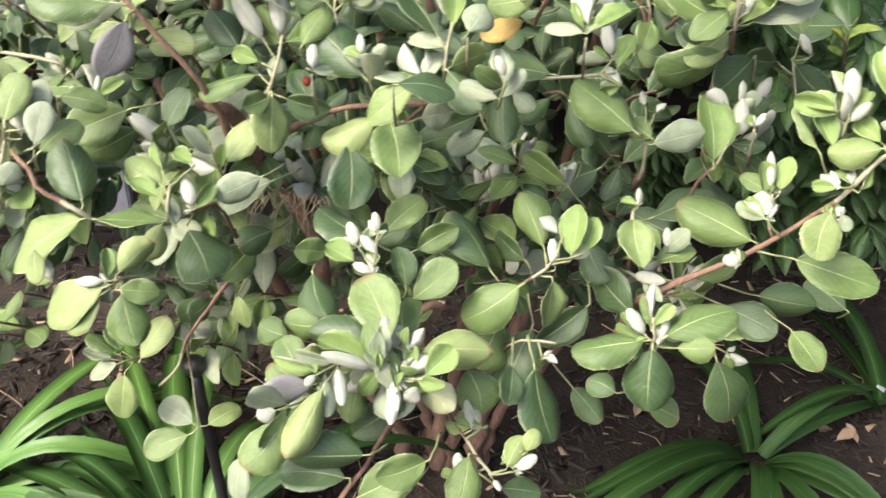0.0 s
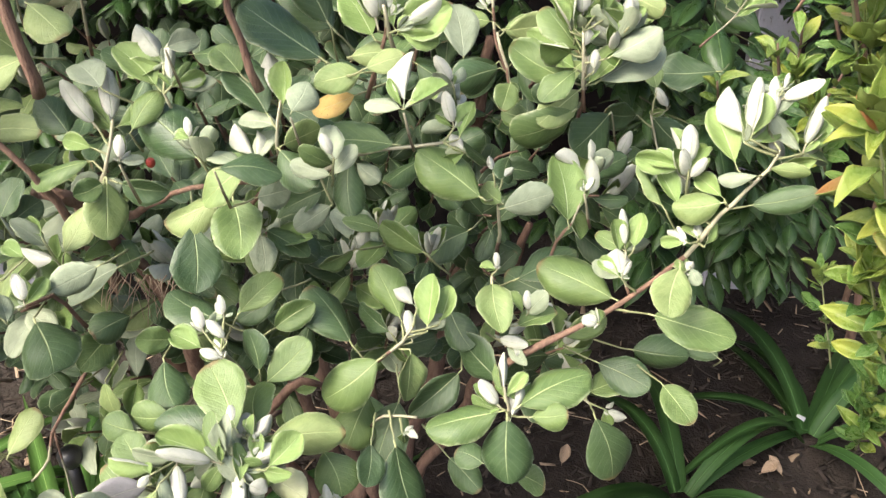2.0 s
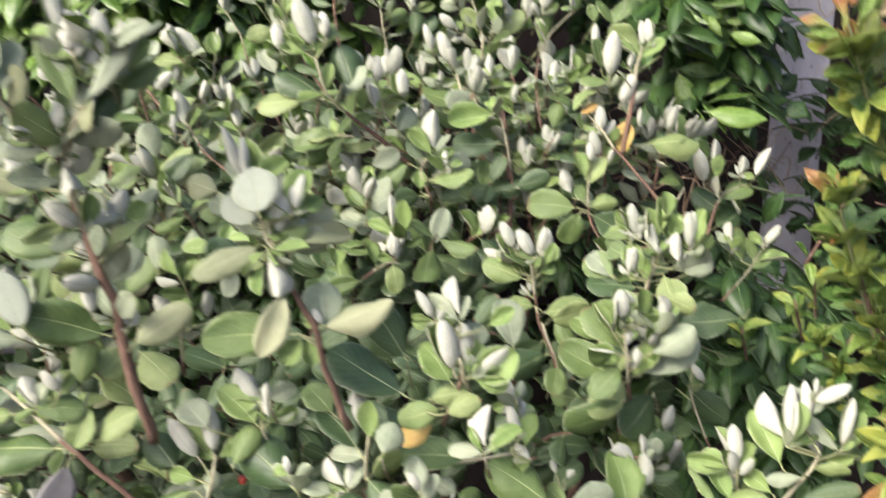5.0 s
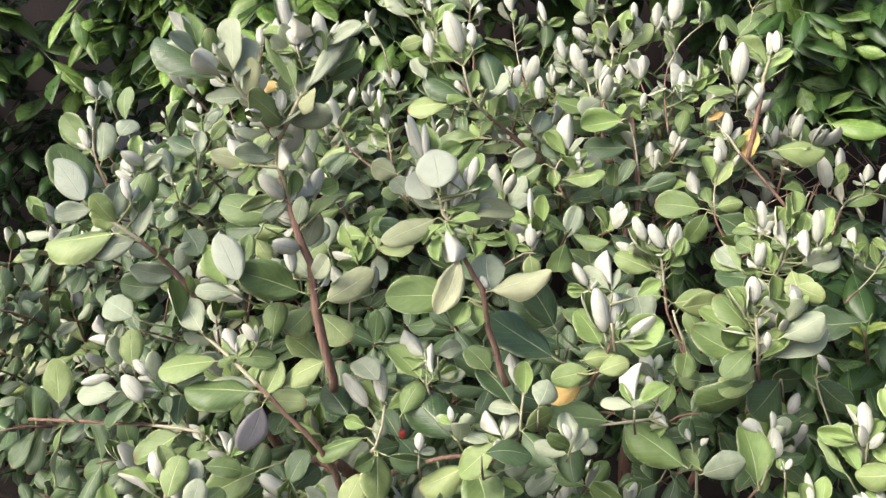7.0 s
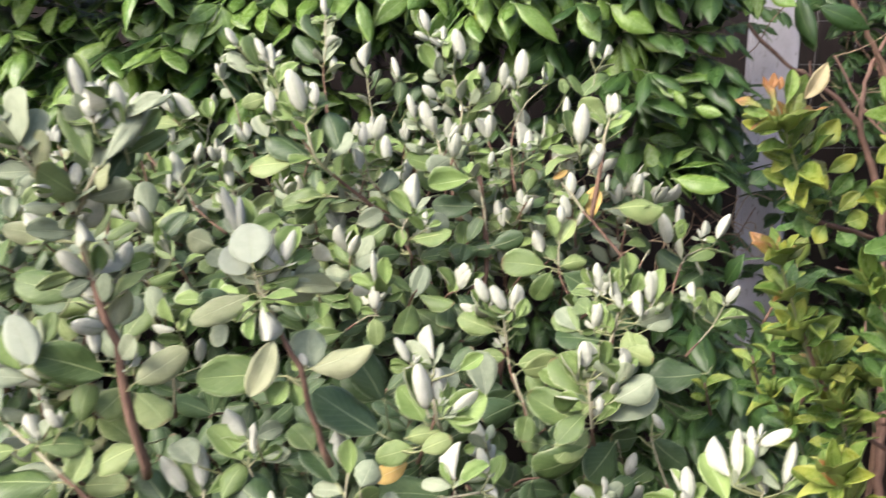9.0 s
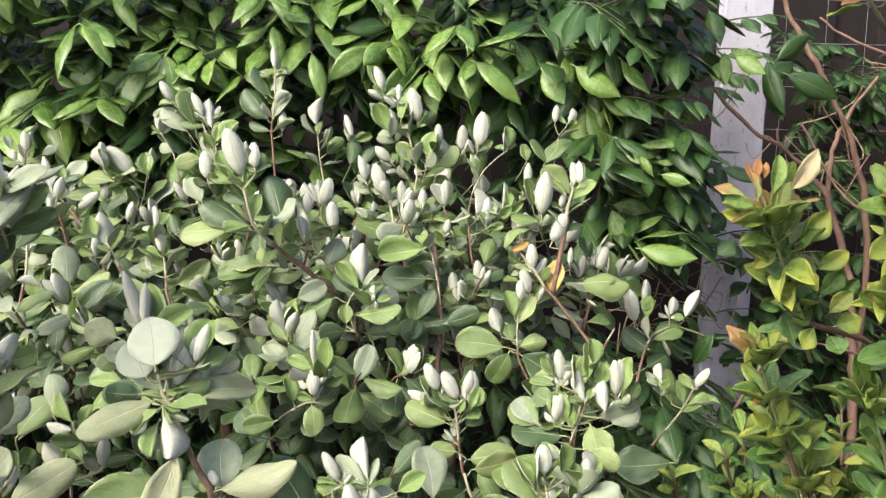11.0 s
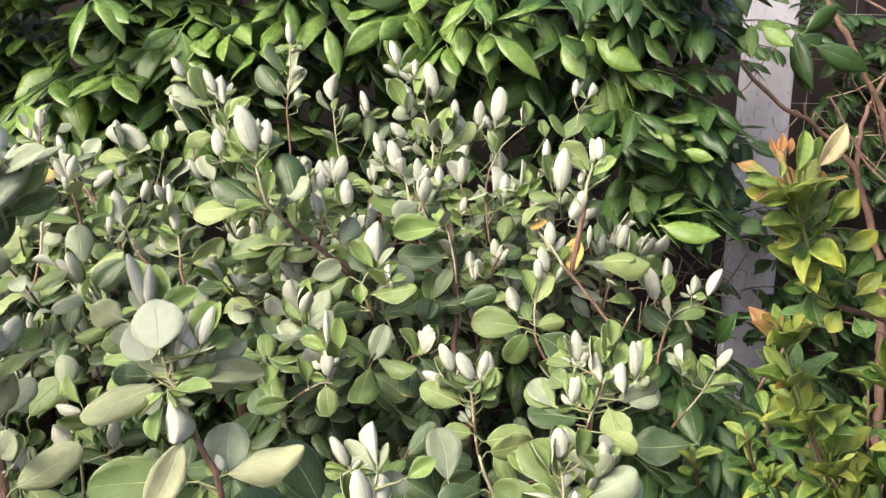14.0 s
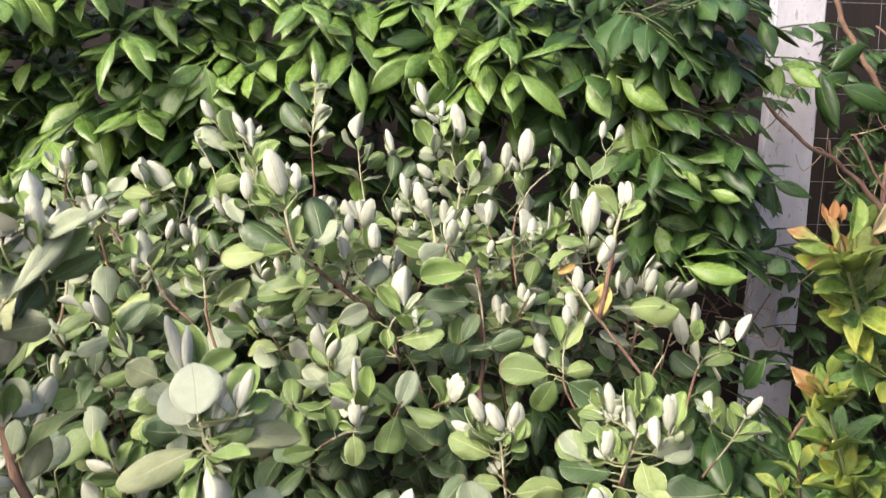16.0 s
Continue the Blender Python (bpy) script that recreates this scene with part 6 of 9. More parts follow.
twig(bush, [(-0.319, 0.576, 1.035, 0.0016), (-0.301, 0.560, 1.029, 0.0019), (-0.294, 0.553, 1.019, 0.0019), (-0.278, 0.551, 1.008, 0.0019), (-0.258, 0.549, 0.996, 0.0016), (-0.255, 0.579, 0.969, 0.0016)])
leaf("d", (-0.263, 0.553, 1.003), (-0.280, 0.583, 1.047), 0.58, 24)
leaf("l", (-0.260, 0.549, 0.996), (-0.329, 0.535, 0.973), 0.56, 47)
leaf("m", (-0.257, 0.548, 0.995), (-0.208, 0.549, 0.998), 0.56, -59)
leaf("m", (-0.249, 0.660, 1.019), (-0.299, 0.645, 0.994), 0.51, -15)
twig(bush, [(-0.173, 0.642, 0.922, 0.0019), (-0.179, 0.607, 0.978, 0.0016), (-0.207, 0.574, 0.980, 0.0013), (-0.204, 0.580, 1.008, 0.0011)])
leaf("l", (-0.212, 0.588, 1.002), (-0.251, 0.608, 1.014), 0.59, 10)
leaf("n", (-0.214, 0.595, 1.013), (-0.217, 0.608, 1.031), 0.60, -8)
leaf("n", (-0.188, 0.598, 1.018), (-0.205, 0.609, 1.021), 0.69, 7)
leaf("n", (-0.213, 0.583, 0.994), (-0.238, 0.591, 1.006), 0.57, 11)
leaf("w", (-0.188, 0.578, 0.988), (-0.195, 0.592, 1.008), 0.67, 18)
leaf("g", (-0.201, 0.571, 0.976), (-0.206, 0.584, 0.995), 0.56, 72)
leaf("n", (-0.179, 0.615, 1.025), (-0.189, 0.624, 1.039), 0.54, 14)
leaf("d", (-0.225, 0.656, 1.013), (-0.196, 0.667, 1.032), 0.64, 15)
leaf("l", (-0.171, 0.625, 1.004), (-0.150, 0.645, 1.036), 0.56, -26)
leaf("l", (-0.211, 0.573, 0.980), (-0.230, 0.556, 0.953), 0.51, -16)
leaf("g", (-0.135, 0.602, 1.008), (-0.172, 0.592, 0.992), 0.56, -8)
twig(bush, [(-0.220, 0.587, 0.909, 0.0016), (-0.225, 0.532, 0.954, 0.0013), (-0.229, 0.507, 0.969, 0.0011)])
leaf("l", (-0.235, 0.504, 0.965), (-0.289, 0.493, 0.947), 0.56, 30)
leaf("w", (-0.235, 0.506, 0.968), (-0.259, 0.505, 0.966), 0.45, 4)
leaf("m", (-0.229, 0.503, 0.963), (-0.200, 0.501, 0.962), 0.61, -9)
leaf("m", (-0.225, 0.503, 0.964), (-0.212, 0.480, 0.929), 0.64, -24)
leaf("l", (-0.239, 0.500, 0.960), (-0.268, 0.486, 0.938), 0.56, 18)
leaf("l", (-0.229, 0.508, 0.972), (-0.202, 0.521, 0.992), 0.55, 11)
twig(bush, [(-0.194, 0.668, 0.852, 0.0019), (-0.223, 0.685, 0.804, 0.0019), (-0.255, 0.699, 0.752, 0.0016), (-0.274, 0.714, 0.702, 0.0016), (-0.307, 0.731, 0.653, 0.0013)])
leaf("l", (-0.337, 0.717, 0.686), (-0.346, 0.686, 0.639), 0.56, 21)
leaf("l", (-0.322, 0.723, 0.695), (-0.298, 0.752, 0.740), 0.56, -27)
leaf("g", (-0.351, 0.724, 0.697), (-0.385, 0.732, 0.707), 0.56, 70)
leaf("m", (-0.348, 0.728, 0.702), (-0.375, 0.744, 0.725), 0.56, 74)
leaf("m", (-0.341, 0.729, 0.705), (-0.359, 0.745, 0.727), 0.56, 63)
leaf("g", (-0.344, 0.722, 0.694), (-0.379, 0.714, 0.680), 0.56, 46)
leaf("d", (-0.235, 0.722, 0.787), (-0.259, 0.694, 0.786), 0.72, -4)
twig(bush, [(-0.261, 0.715, 0.739, 0.0011), (-0.266, 0.725, 0.645, 0.0011), (-0.265, 0.719, 0.601, 0.0011)])
leaf("g", (-0.270, 0.720, 0.602), (-0.311, 0.734, 0.622), 0.65, 22)
leaf("l", (-0.256, 0.719, 0.602), (-0.223, 0.743, 0.617), 0.70, -2)
leaf("m", (-0.273, 0.714, 0.594), (-0.330, 0.701, 0.572), 0.54, 7)
twig(bush, [(-0.004, 0.520, 0.851, 0.0019), (-0.026, 0.476, 0.857, 0.0019), (-0.042, 0.446, 0.847, 0.0019), (-0.061, 0.424, 0.831, 0.0019)])
leaf("g", (-0.130, 0.437, 0.867), (-0.142, 0.417, 0.837), 0.56, 25)
leaf("d", (-0.052, 0.434, 0.846), (-0.105, 0.436, 0.848), 0.53, 19)
leaf("m", (-0.049, 0.425, 0.833), (-0.003, 0.440, 0.858), 0.53, -13)
open_leaf("m", (-0.110, 0.535, 0.896), (-0.135, 0.537, 0.906), 0.92, 10)
open_leaf("m", (-0.080, 0.539, 0.907), (-0.117, 0.540, 0.904), 0.74, -10)
open_leaf("m", (-0.095, 0.488, 0.900), (-0.113, 0.511, 0.916), 0.78, 12)
open_leaf("n", (-0.097, 0.469, 0.910), (-0.111, 0.480, 0.918), 0.65, 25)
open_leaf("w", (-0.097, 0.465, 0.913), (-0.106, 0.475, 0.919), 0.55, 0)
open_leaf("p", (-0.076, 0.456, 0.920), (-0.117, 0.436, 0.919), 0.53, -20)
open_leaf("w", (-0.100, 0.432, 0.917), (-0.114, 0.425, 0.915), 0.93, 0)
open_leaf("l", (-0.070, 0.450, 0.926), (-0.090, 0.403, 0.901), 0.45, -8)
open_leaf("m", (-0.098, 0.443, 0.898), (-0.123, 0.410, 0.884), 0.76, 10)
open_leaf("d", (-0.037, 0.432, 0.874), (-0.090, 0.414, 0.884), 0.55, -8)
open_leaf("m", (0.007, 0.439, 0.863), (-0.032, 0.420, 0.863), 0.63, 10)
open_leaf("w", (-0.076, 0.453, 0.931), (-0.084, 0.447, 0.927), 0.85, 0)
twig(bush, [(0.015, 0.552, 0.828, 0.0019), (0.022, 0.513, 0.841, 0.0016), (0.036, 0.486, 0.837, 0.0013), (0.055, 0.457, 0.830, 0.0011)])
leaf("w", (0.041, 0.491, 0.844), (0.035, 0.504, 0.864), 0.46, 3)
leaf("w", (0.048, 0.491, 0.845), (0.045, 0.504, 0.865), 0.56, 46)
leaf("w", (0.032, 0.455, 0.826), (0.028, 0.466, 0.843), 0.65, 4)
leaf("w", (0.057, 0.455, 0.827), (0.064, 0.450, 0.820), 1.04, -10)
leaf("w", (0.074, 0.458, 0.832), (0.090, 0.466, 0.844), 0.61, -15)
leaf("l", (0.067, 0.459, 0.833), (0.080, 0.473, 0.855), 0.57, -10)
leaf("l", (0.082, 0.466, 0.845), (0.091, 0.476, 0.860), 0.64, -11)
leaf("m", (0.038, 0.466, 0.843), (0.031, 0.427, 0.832), 0.71, 4)
leaf("d", (0.065, 0.478, 0.790), (0.101, 0.476, 0.788), 0.65, -18)
twig(bush, [(0.071, 0.587, 0.846, 0.0013), (0.082, 0.561, 0.880, 0.0013), (0.109, 0.545, 0.892, 0.0010)])
leaf("d", (0.090, 0.528, 0.884), (0.105, 0.492, 0.831), 0.56, -49)
leaf("d", (0.072, 0.528, 0.884), (0.068, 0.493, 0.871), 0.67, 4)
leaf("d", (0.140, 0.600, 0.795), (0.169, 0.581, 0.767), 0.53, -2)
leaf("w", (0.097, 0.531, 0.888), (0.109, 0.528, 0.885), 0.86, -8)
twig(bush, [(-0.202, 0.675, 1.036, 0.0042), (-0.175, 0.675, 1.032, 0.0045), (-0.173, 0.718, 0.988, 0.0048), (-0.167, 0.753, 0.930, 0.0053)], cut=True)
twig(bush, [(-0.130, 1.137, 1.194, 0.0021), (-0.155, 1.192, 1.242, 0.0019), (-0.160, 1.221, 1.275, 0.0016), (-0.171, 1.243, 1.319, 0.0011)])
leaf("w", (-0.164, 1.223, 1.284), (-0.167, 1.232, 1.319), 0.69, 13)
leaf("n", (-0.173, 1.227, 1.296), (-0.180, 1.235, 1.325), 0.60, 42)
leaf("w", (-0.171, 1.232, 1.319), (-0.172, 1.239, 1.346), 0.36, 14)
leaf("l", (-0.148, 1.213, 1.245), (-0.101, 1.215, 1.276), 0.52, 22)
leaf("w", (-0.177, 1.220, 1.261), (-0.185, 1.225, 1.279), 0.55, 7)
leaf("n", (-0.139, 1.217, 1.266), (-0.139, 1.226, 1.278), 0.80, 14)
leaf("m", (-0.157, 1.219, 1.267), (-0.197, 1.226, 1.279), 0.52, -13)
leaf("d", (-0.161, 1.213, 1.241), (-0.202, 1.215, 1.229), 0.65, -20)
leaf("g", (-0.152, 1.208, 1.222), (-0.130, 1.169, 1.196), 0.61, -6)
twig(bush, [(-0.173, 1.200, 1.224, 0.0021), (-0.222, 1.244, 1.255, 0.0019), (-0.237, 1.270, 1.274, 0.0016), (-0.250, 1.276, 1.294, 0.0011)])
leaf("n", (-0.270, 1.278, 1.290), (-0.274, 1.288, 1.333), 0.54, 17)
leaf("w", (-0.248, 1.273, 1.282), (-0.257, 1.285, 1.329), 0.62, 14)
leaf("n", (-0.266, 1.274, 1.276), (-0.288, 1.279, 1.288), 0.64, -6)
leaf("w", (-0.267, 1.273, 1.270), (-0.265, 1.280, 1.302), 0.49, 19)
leaf("g", (-0.223, 1.265, 1.258), (-0.183, 1.261, 1.258), 0.56, -13)
leaf("m", (-0.231, 1.263, 1.243), (-0.191, 1.256, 1.235), 0.59, 13)
twig(bush, [(-0.215, 1.146, 1.194, 0.0021), (-0.265, 1.161, 1.234, 0.0019), (-0.287, 1.166, 1.246, 0.0016), (-0.315, 1.192, 1.254, 0.0011)])
leaf("g", (-0.275, 1.167, 1.256), (-0.279, 1.180, 1.311), 0.54, 19)
leaf("w", (-0.281, 1.165, 1.243), (-0.284, 1.173, 1.278), 0.56, 19)
leaf("l", (-0.272, 1.165, 1.248), (-0.226, 1.167, 1.281), 0.56, -24)
leaf("g", (-0.293, 1.166, 1.245), (-0.346, 1.171, 1.238), 0.56, 42)
leaf("m", (-0.293, 1.165, 1.240), (-0.350, 1.167, 1.222), 0.56, 24)
leaf("g", (-0.280, 1.163, 1.238), (-0.268, 1.142, 1.216), 0.60, -15)
leaf("m", (-0.198, 1.160, 1.259), (-0.250, 1.161, 1.241), 0.56, 30)
twig(bush, [(-0.251, 1.268, 1.258, 0.0024), (-0.276, 1.300, 1.294, 0.0021), (-0.313, 1.334, 1.335, 0.0019), (-0.334, 1.352, 1.357, 0.0016), (-0.336, 1.359, 1.386, 0.0011)])
leaf("w", (-0.345, 1.356, 1.368), (-0.352, 1.365, 1.404), 0.38, 16)
leaf("n", (-0.327, 1.354, 1.368), (-0.333, 1.362, 1.399), 0.59, 16)
leaf("g", (-0.318, 1.351, 1.362), (-0.296, 1.359, 1.407), 0.56, -22)
leaf("y", (-0.349, 1.354, 1.357), (-0.400, 1.354, 1.337), 0.56, 31)
leaf("w", (-0.308, 1.343, 1.332), (-0.281, 1.346, 1.355), 0.52, 30)
leaf("l", (-0.304, 1.342, 1.329), (-0.334, 1.343, 1.321), 0.56, 2)
leaf("g", (-0.333, 1.347, 1.337), (-0.358, 1.355, 1.362), 0.56, 33)
leaf("m", (-0.317, 1.342, 1.325), (-0.351, 1.340, 1.300), 0.56, 1)
leaf("w", (-0.359, 1.346, 1.319), (-0.365, 1.351, 1.340), 0.59, 15)
leaf("l", (-0.284, 1.338, 1.321), (-0.242, 1.334, 1.325), 0.56, -22)
leaf("m", (-0.324, 1.350, 1.353), (-0.283, 1.347, 1.362), 0.56, -19)
twig(bush, [(-0.335, 1.330, 1.263, 0.0021), (-0.369, 1.381, 1.332, 0.0016), (-0.396, 1.417, 1.385, 0.0013), (-0.408, 1.428, 1.427, 0.0008)])
leaf("g", (-0.421, 1.427, 1.418), (-0.428, 1.433, 1.440), 0.56, 47)
leaf("g", (-0.396, 1.420, 1.400), (-0.404, 1.427, 1.428), 0.56, 54)
leaf("m", (-0.380, 1.423, 1.421), (-0.397, 1.429, 1.436), 0.56, 31)
leaf("g", (-0.374, 1.420, 1.409), (-0.354, 1.421, 1.423), 0.56, 0)
leaf("l", (-0.409, 1.419, 1.389), (-0.434, 1.426, 1.406), 0.56, 31)
leaf("w", (-0.413, 1.421, 1.397), (-0.417, 1.426, 1.414), 0.49, 17)
leaf("m", (-0.392, 1.411, 1.363), (-0.422, 1.417, 1.376), 0.53, -12)
leaf("g", (-0.388, 1.409, 1.355), (-0.357, 1.410, 1.376), 0.56, -9)
leaf("w", (-0.400, 1.419, 1.393), (-0.407, 1.423, 1.408), 0.53, 11)
twig(bush, [(-0.339, 1.166, 1.223, 0.0019), (-0.337, 1.212, 1.289, 0.0016), (-0.347, 1.240, 1.315, 0.0011)])
leaf("w", (-0.355, 1.238, 1.302), (-0.366, 1.247, 1.334), 0.55, 16)
leaf("w", (-0.340, 1.236, 1.298), (-0.343, 1.241, 1.318), 0.55, 19)
leaf("l", (-0.355, 1.238, 1.300), (-0.394, 1.238, 1.285), 0.56, 3)
leaf("m", (-0.340, 1.234, 1.292), (-0.309, 1.233, 1.303), 0.66, 26)
leaf("g", (-0.411, 1.307, 1.351), (-0.392, 1.316, 1.396), 0.56, -5)
leaf("l", (-0.409, 1.303, 1.333), (-0.416, 1.312, 1.370), 0.62, 20)
leaf("g", (-0.348, 1.232, 1.277), (-0.331, 1.210, 1.266), 0.62, -9)
leaf("m", (-0.356, 1.231, 1.270), (-0.391, 1.231, 1.254), 0.61, -26)
twig(bush, [(0.073, 1.149, 1.254, 0.0016), (0.028, 1.169, 1.274, 0.0016), (-0.018, 1.185, 1.278, 0.0013)])
leaf("m", (-0.020, 1.186, 1.279), (-0.086, 1.190, 1.264), 0.56, 25)
leaf("m", (-0.024, 1.185, 1.272), (-0.067, 1.182, 1.240), 0.54, -19)
leaf("l", (-0.016, 1.185, 1.276), (-0.064, 1.193, 1.287), 0.56, 38)
leaf("l", (0.037, 1.177, 1.269), (-0.015, 1.184, 1.272), 0.56, 16)
leaf("d", (-0.017, 1.187, 1.283), (0.014, 1.188, 1.305), 0.56, 20)
twig(bush, [(0.059, 1.139, 1.292, 0.0016), (0.045, 1.145, 1.309, 0.0011), (0.039, 1.154, 1.345, 0.0006)])
leaf("n", (0.016, 1.149, 1.312), (0.020, 1.156, 1.345), 0.60, -32)
leaf("w", (0.034, 1.147, 1.315), (0.026, 1.155, 1.345), 0.41, 0)
leaf("l", (0.052, 1.142, 1.301), (0.054, 1.149, 1.333), 0.56, -21)
leaf("n", (0.065, 1.148, 1.333), (0.061, 1.155, 1.363), 0.58, 1)
leaf("w", (0.072, 1.145, 1.325), (0.070, 1.154, 1.360), 0.50, 2)
leaf("w", (0.039, 1.154, 1.348), (0.037, 1.161, 1.374), 0.44, 3)
leaf("g", (0.061, 1.137, 1.285), (0.076, 1.162, 1.320), 0.71, 10)
leaf("l", (0.072, 1.134, 1.278), (0.093, 1.157, 1.302), 0.76, 13)
leaf("m", (0.030, 1.146, 1.309), (0.001, 1.148, 1.302), 0.63, -20)
twig(bush, [(0.101, 1.093, 1.200, 0.0016), (0.087, 1.103, 1.239, 0.0013), (0.098, 1.106, 1.257, 0.0011)])
leaf("w", (0.106, 1.106, 1.258), (0.112, 1.116, 1.308), 0.45, 4)
leaf("n", (0.086, 1.097, 1.213), (0.084, 1.104, 1.241), 0.69, 1)
leaf("l", (0.098, 1.099, 1.227), (0.157, 1.095, 1.237), 0.56, -15)
leaf("g", (0.123, 1.100, 1.241), (0.159, 1.117, 1.252), 0.74, 15)
leaf("m", (0.073, 1.107, 1.250), (0.024, 1.108, 1.230), 0.56, 22)
leaf("g", (0.021, 1.113, 1.248), (0.060, 1.112, 1.265), 0.61, 17)
leaf("w", (0.123, 1.100, 1.243), (0.124, 1.106, 1.268), 0.46, 1)
leaf("d", (0.086, 1.096, 1.208), (0.050, 1.072, 1.209), 0.67, -16)
twig(bush, [(0.222, 1.156, 1.176, 0.0016), (0.213, 1.179, 1.267, 0.0013), (0.204, 1.187, 1.298, 0.0011)])
leaf("n", (0.202, 1.177, 1.300), (0.135, 1.180, 1.283), 0.60, 16)
leaf("d", (0.205, 1.167, 1.257), (0.137, 1.175, 1.262), 0.56, 16)
leaf("d", (0.222, 1.151, 1.197), (0.270, 1.150, 1.214), 0.55, 12)
leaf("d", (0.207, 1.152, 1.194), (0.164, 1.125, 1.196), 0.64, -15)
leaf("n", (0.214, 1.293, 1.407), (0.227, 1.302, 1.452), 0.60, -38)
leaf("w", (0.233, 1.297, 1.431), (0.231, 1.303, 1.457), 0.47, -6)
leaf("m", (0.243, 1.227, 1.312), (0.213, 1.250, 1.330), 0.69, -19)
leaf("g", (0.175, 1.236, 1.321), (0.136, 1.206, 1.307), 0.63, -19)
twig(bush, [(0.075, 0.637, 1.130, 0.0019), (0.087, 0.610, 1.177, 0.0016), (0.089, 0.608, 1.192, 0.0013), (0.088, 0.610, 1.222, 0.0008)])
leaf("n", (0.082, 0.606, 1.183), (0.060, 0.617, 1.215), 0.68, 0)
leaf("w", (0.084, 0.600, 1.192), (0.074, 0.612, 1.237), 0.47, 0)
leaf("n", (0.076, 0.612, 1.201), (0.064, 0.620, 1.229), 0.60, 46)
leaf("w", (0.091, 0.604, 1.200), (0.093, 0.611, 1.232), 0.59, 1)
leaf("g", (0.098, 0.617, 1.202), (0.104, 0.635, 1.223), 0.80, 1)
leaf("n", (0.092, 0.606, 1.185), (0.134, 0.604, 1.207), 0.67, 3)
leaf("w", (0.096, 0.598, 1.192), (0.125, 0.600, 1.217), 0.41, 2)
leaf("l", (0.062, 0.607, 1.171), (0.094, 0.603, 1.176), 0.56, 2)
leaf("w", (0.091, 0.617, 1.231), (0.091, 0.625, 1.267), 0.36, 0)
leaf("w", (0.072, 0.620, 1.232), (0.058, 0.628, 1.256), 0.40, -2)
leaf("n", (0.110, 0.613, 1.227), (0.133, 0.613, 1.242), 0.54, 5)
leaf("b", (0.084, 0.618, 1.231), (0.084, 0.619, 1.238), 0.81, 1)
twig(bush, [(-0.049, 0.636, 1.265, 0.0016), (-0.052, 0.638, 1.296, 0.0013), (-0.053, 0.639, 1.318, 0.0011)])
twig(bush, [(0.211, 0.932, 1.106, 0.0016), (0.208, 0.940, 1.138, 0.0013), (0.206, 0.946, 1.158, 0.0011)])
leaf("n", (0.189, 0.946, 1.147), (0.168, 0.959, 1.192), 0.60, 37)
leaf("w", (0.190, 0.951, 1.170), (0.176, 0.960, 1.199), 0.49, -9)
leaf("n", (0.195, 0.945, 1.147), (0.185, 0.955, 1.183), 0.60, 33)
leaf("w", (0.212, 0.945, 1.161), (0.196, 0.955, 1.190), 0.60, -10)
leaf("w", (0.218, 0.946, 1.166), (0.224, 0.951, 1.193), 0.64, -3)
leaf("n", (0.222, 0.942, 1.155), (0.236, 0.946, 1.180), 0.65, 0)
leaf("l", (0.199, 0.942, 1.138), (0.151, 0.955, 1.161), 0.52, -11)
leaf("n", (0.215, 0.941, 1.144), (0.235, 0.952, 1.153), 0.81, 5)
leaf("n", (0.211, 0.942, 1.148), (0.217, 0.946, 1.166), 0.69, -2)
leaf("l", (0.218, 0.929, 1.099), (0.274, 0.923, 1.107), 0.51, 7)
twig(bush, [(0.327, 0.888, 1.126, 0.0016), (0.333, 0.892, 1.145, 0.0013), (0.343, 0.895, 1.164, 0.0011)])
leaf("n", (0.313, 0.908, 1.201), (0.308, 0.924, 1.224), 0.75, -14)
leaf("g", (0.315, 0.905, 1.188), (0.322, 0.921, 1.220), 0.65, -10)
leaf("n", (0.335, 0.900, 1.182), (0.335, 0.911, 1.227), 0.60, 35)
leaf("n", (0.344, 0.901, 1.192), (0.348, 0.909, 1.227), 0.54, -12)
leaf("m", (0.357, 0.899, 1.189), (0.358, 0.910, 1.240), 0.56, 22)
leaf("n", (0.367, 0.897, 1.189), (0.364, 0.914, 1.214), 0.74, -17)
leaf("w", (0.343, 0.888, 1.179), (0.341, 0.895, 1.207), 0.86, -14)
leaf("w", (0.364, 0.881, 1.164), (0.367, 0.888, 1.195), 0.85, -14)
leaf("w", (0.380, 0.892, 1.177), (0.380, 0.901, 1.214), 0.41, -16)
leaf("n", (0.387, 0.893, 1.183), (0.394, 0.900, 1.218), 0.60, -51)
leaf("g", (0.373, 0.887, 1.151), (0.410, 0.906, 1.169), 0.72, -2)
leaf("l", (0.350, 0.891, 1.154), (0.352, 0.858, 1.128), 0.68, 17)
leaf("g", (0.293, 0.899, 1.150), (0.273, 0.927, 1.171), 0.78, -15)
leaf("m", (0.309, 0.903, 1.175), (0.294, 0.919, 1.182), 1.13, -17)
leaf("n", (0.315, 0.899, 1.163), (0.315, 0.919, 1.183), 0.98, -13)
leaf("w", (0.311, 0.896, 1.150), (0.316, 0.902, 1.178), 0.72, -9)
leaf("n", (0.330, 0.892, 1.144), (0.335, 0.898, 1.172), 0.60, -46)
leaf("d", (0.312, 0.892, 1.134), (0.264, 0.901, 1.141), 0.56, -10)
twig(bush, [(0.275, 0.758, 1.070, 0.0016), (0.267, 0.750, 1.119, 0.0013), (0.266, 0.757, 1.146, 0.0011)])
leaf("w", (0.264, 0.759, 1.156), (0.264, 0.767, 1.189), 0.60, -11)
leaf("n", (0.258, 0.758, 1.148), (0.255, 0.767, 1.180), 0.60, 15)
leaf("n", (0.255, 0.758, 1.145), (0.238, 0.768, 1.176), 0.60, 48)
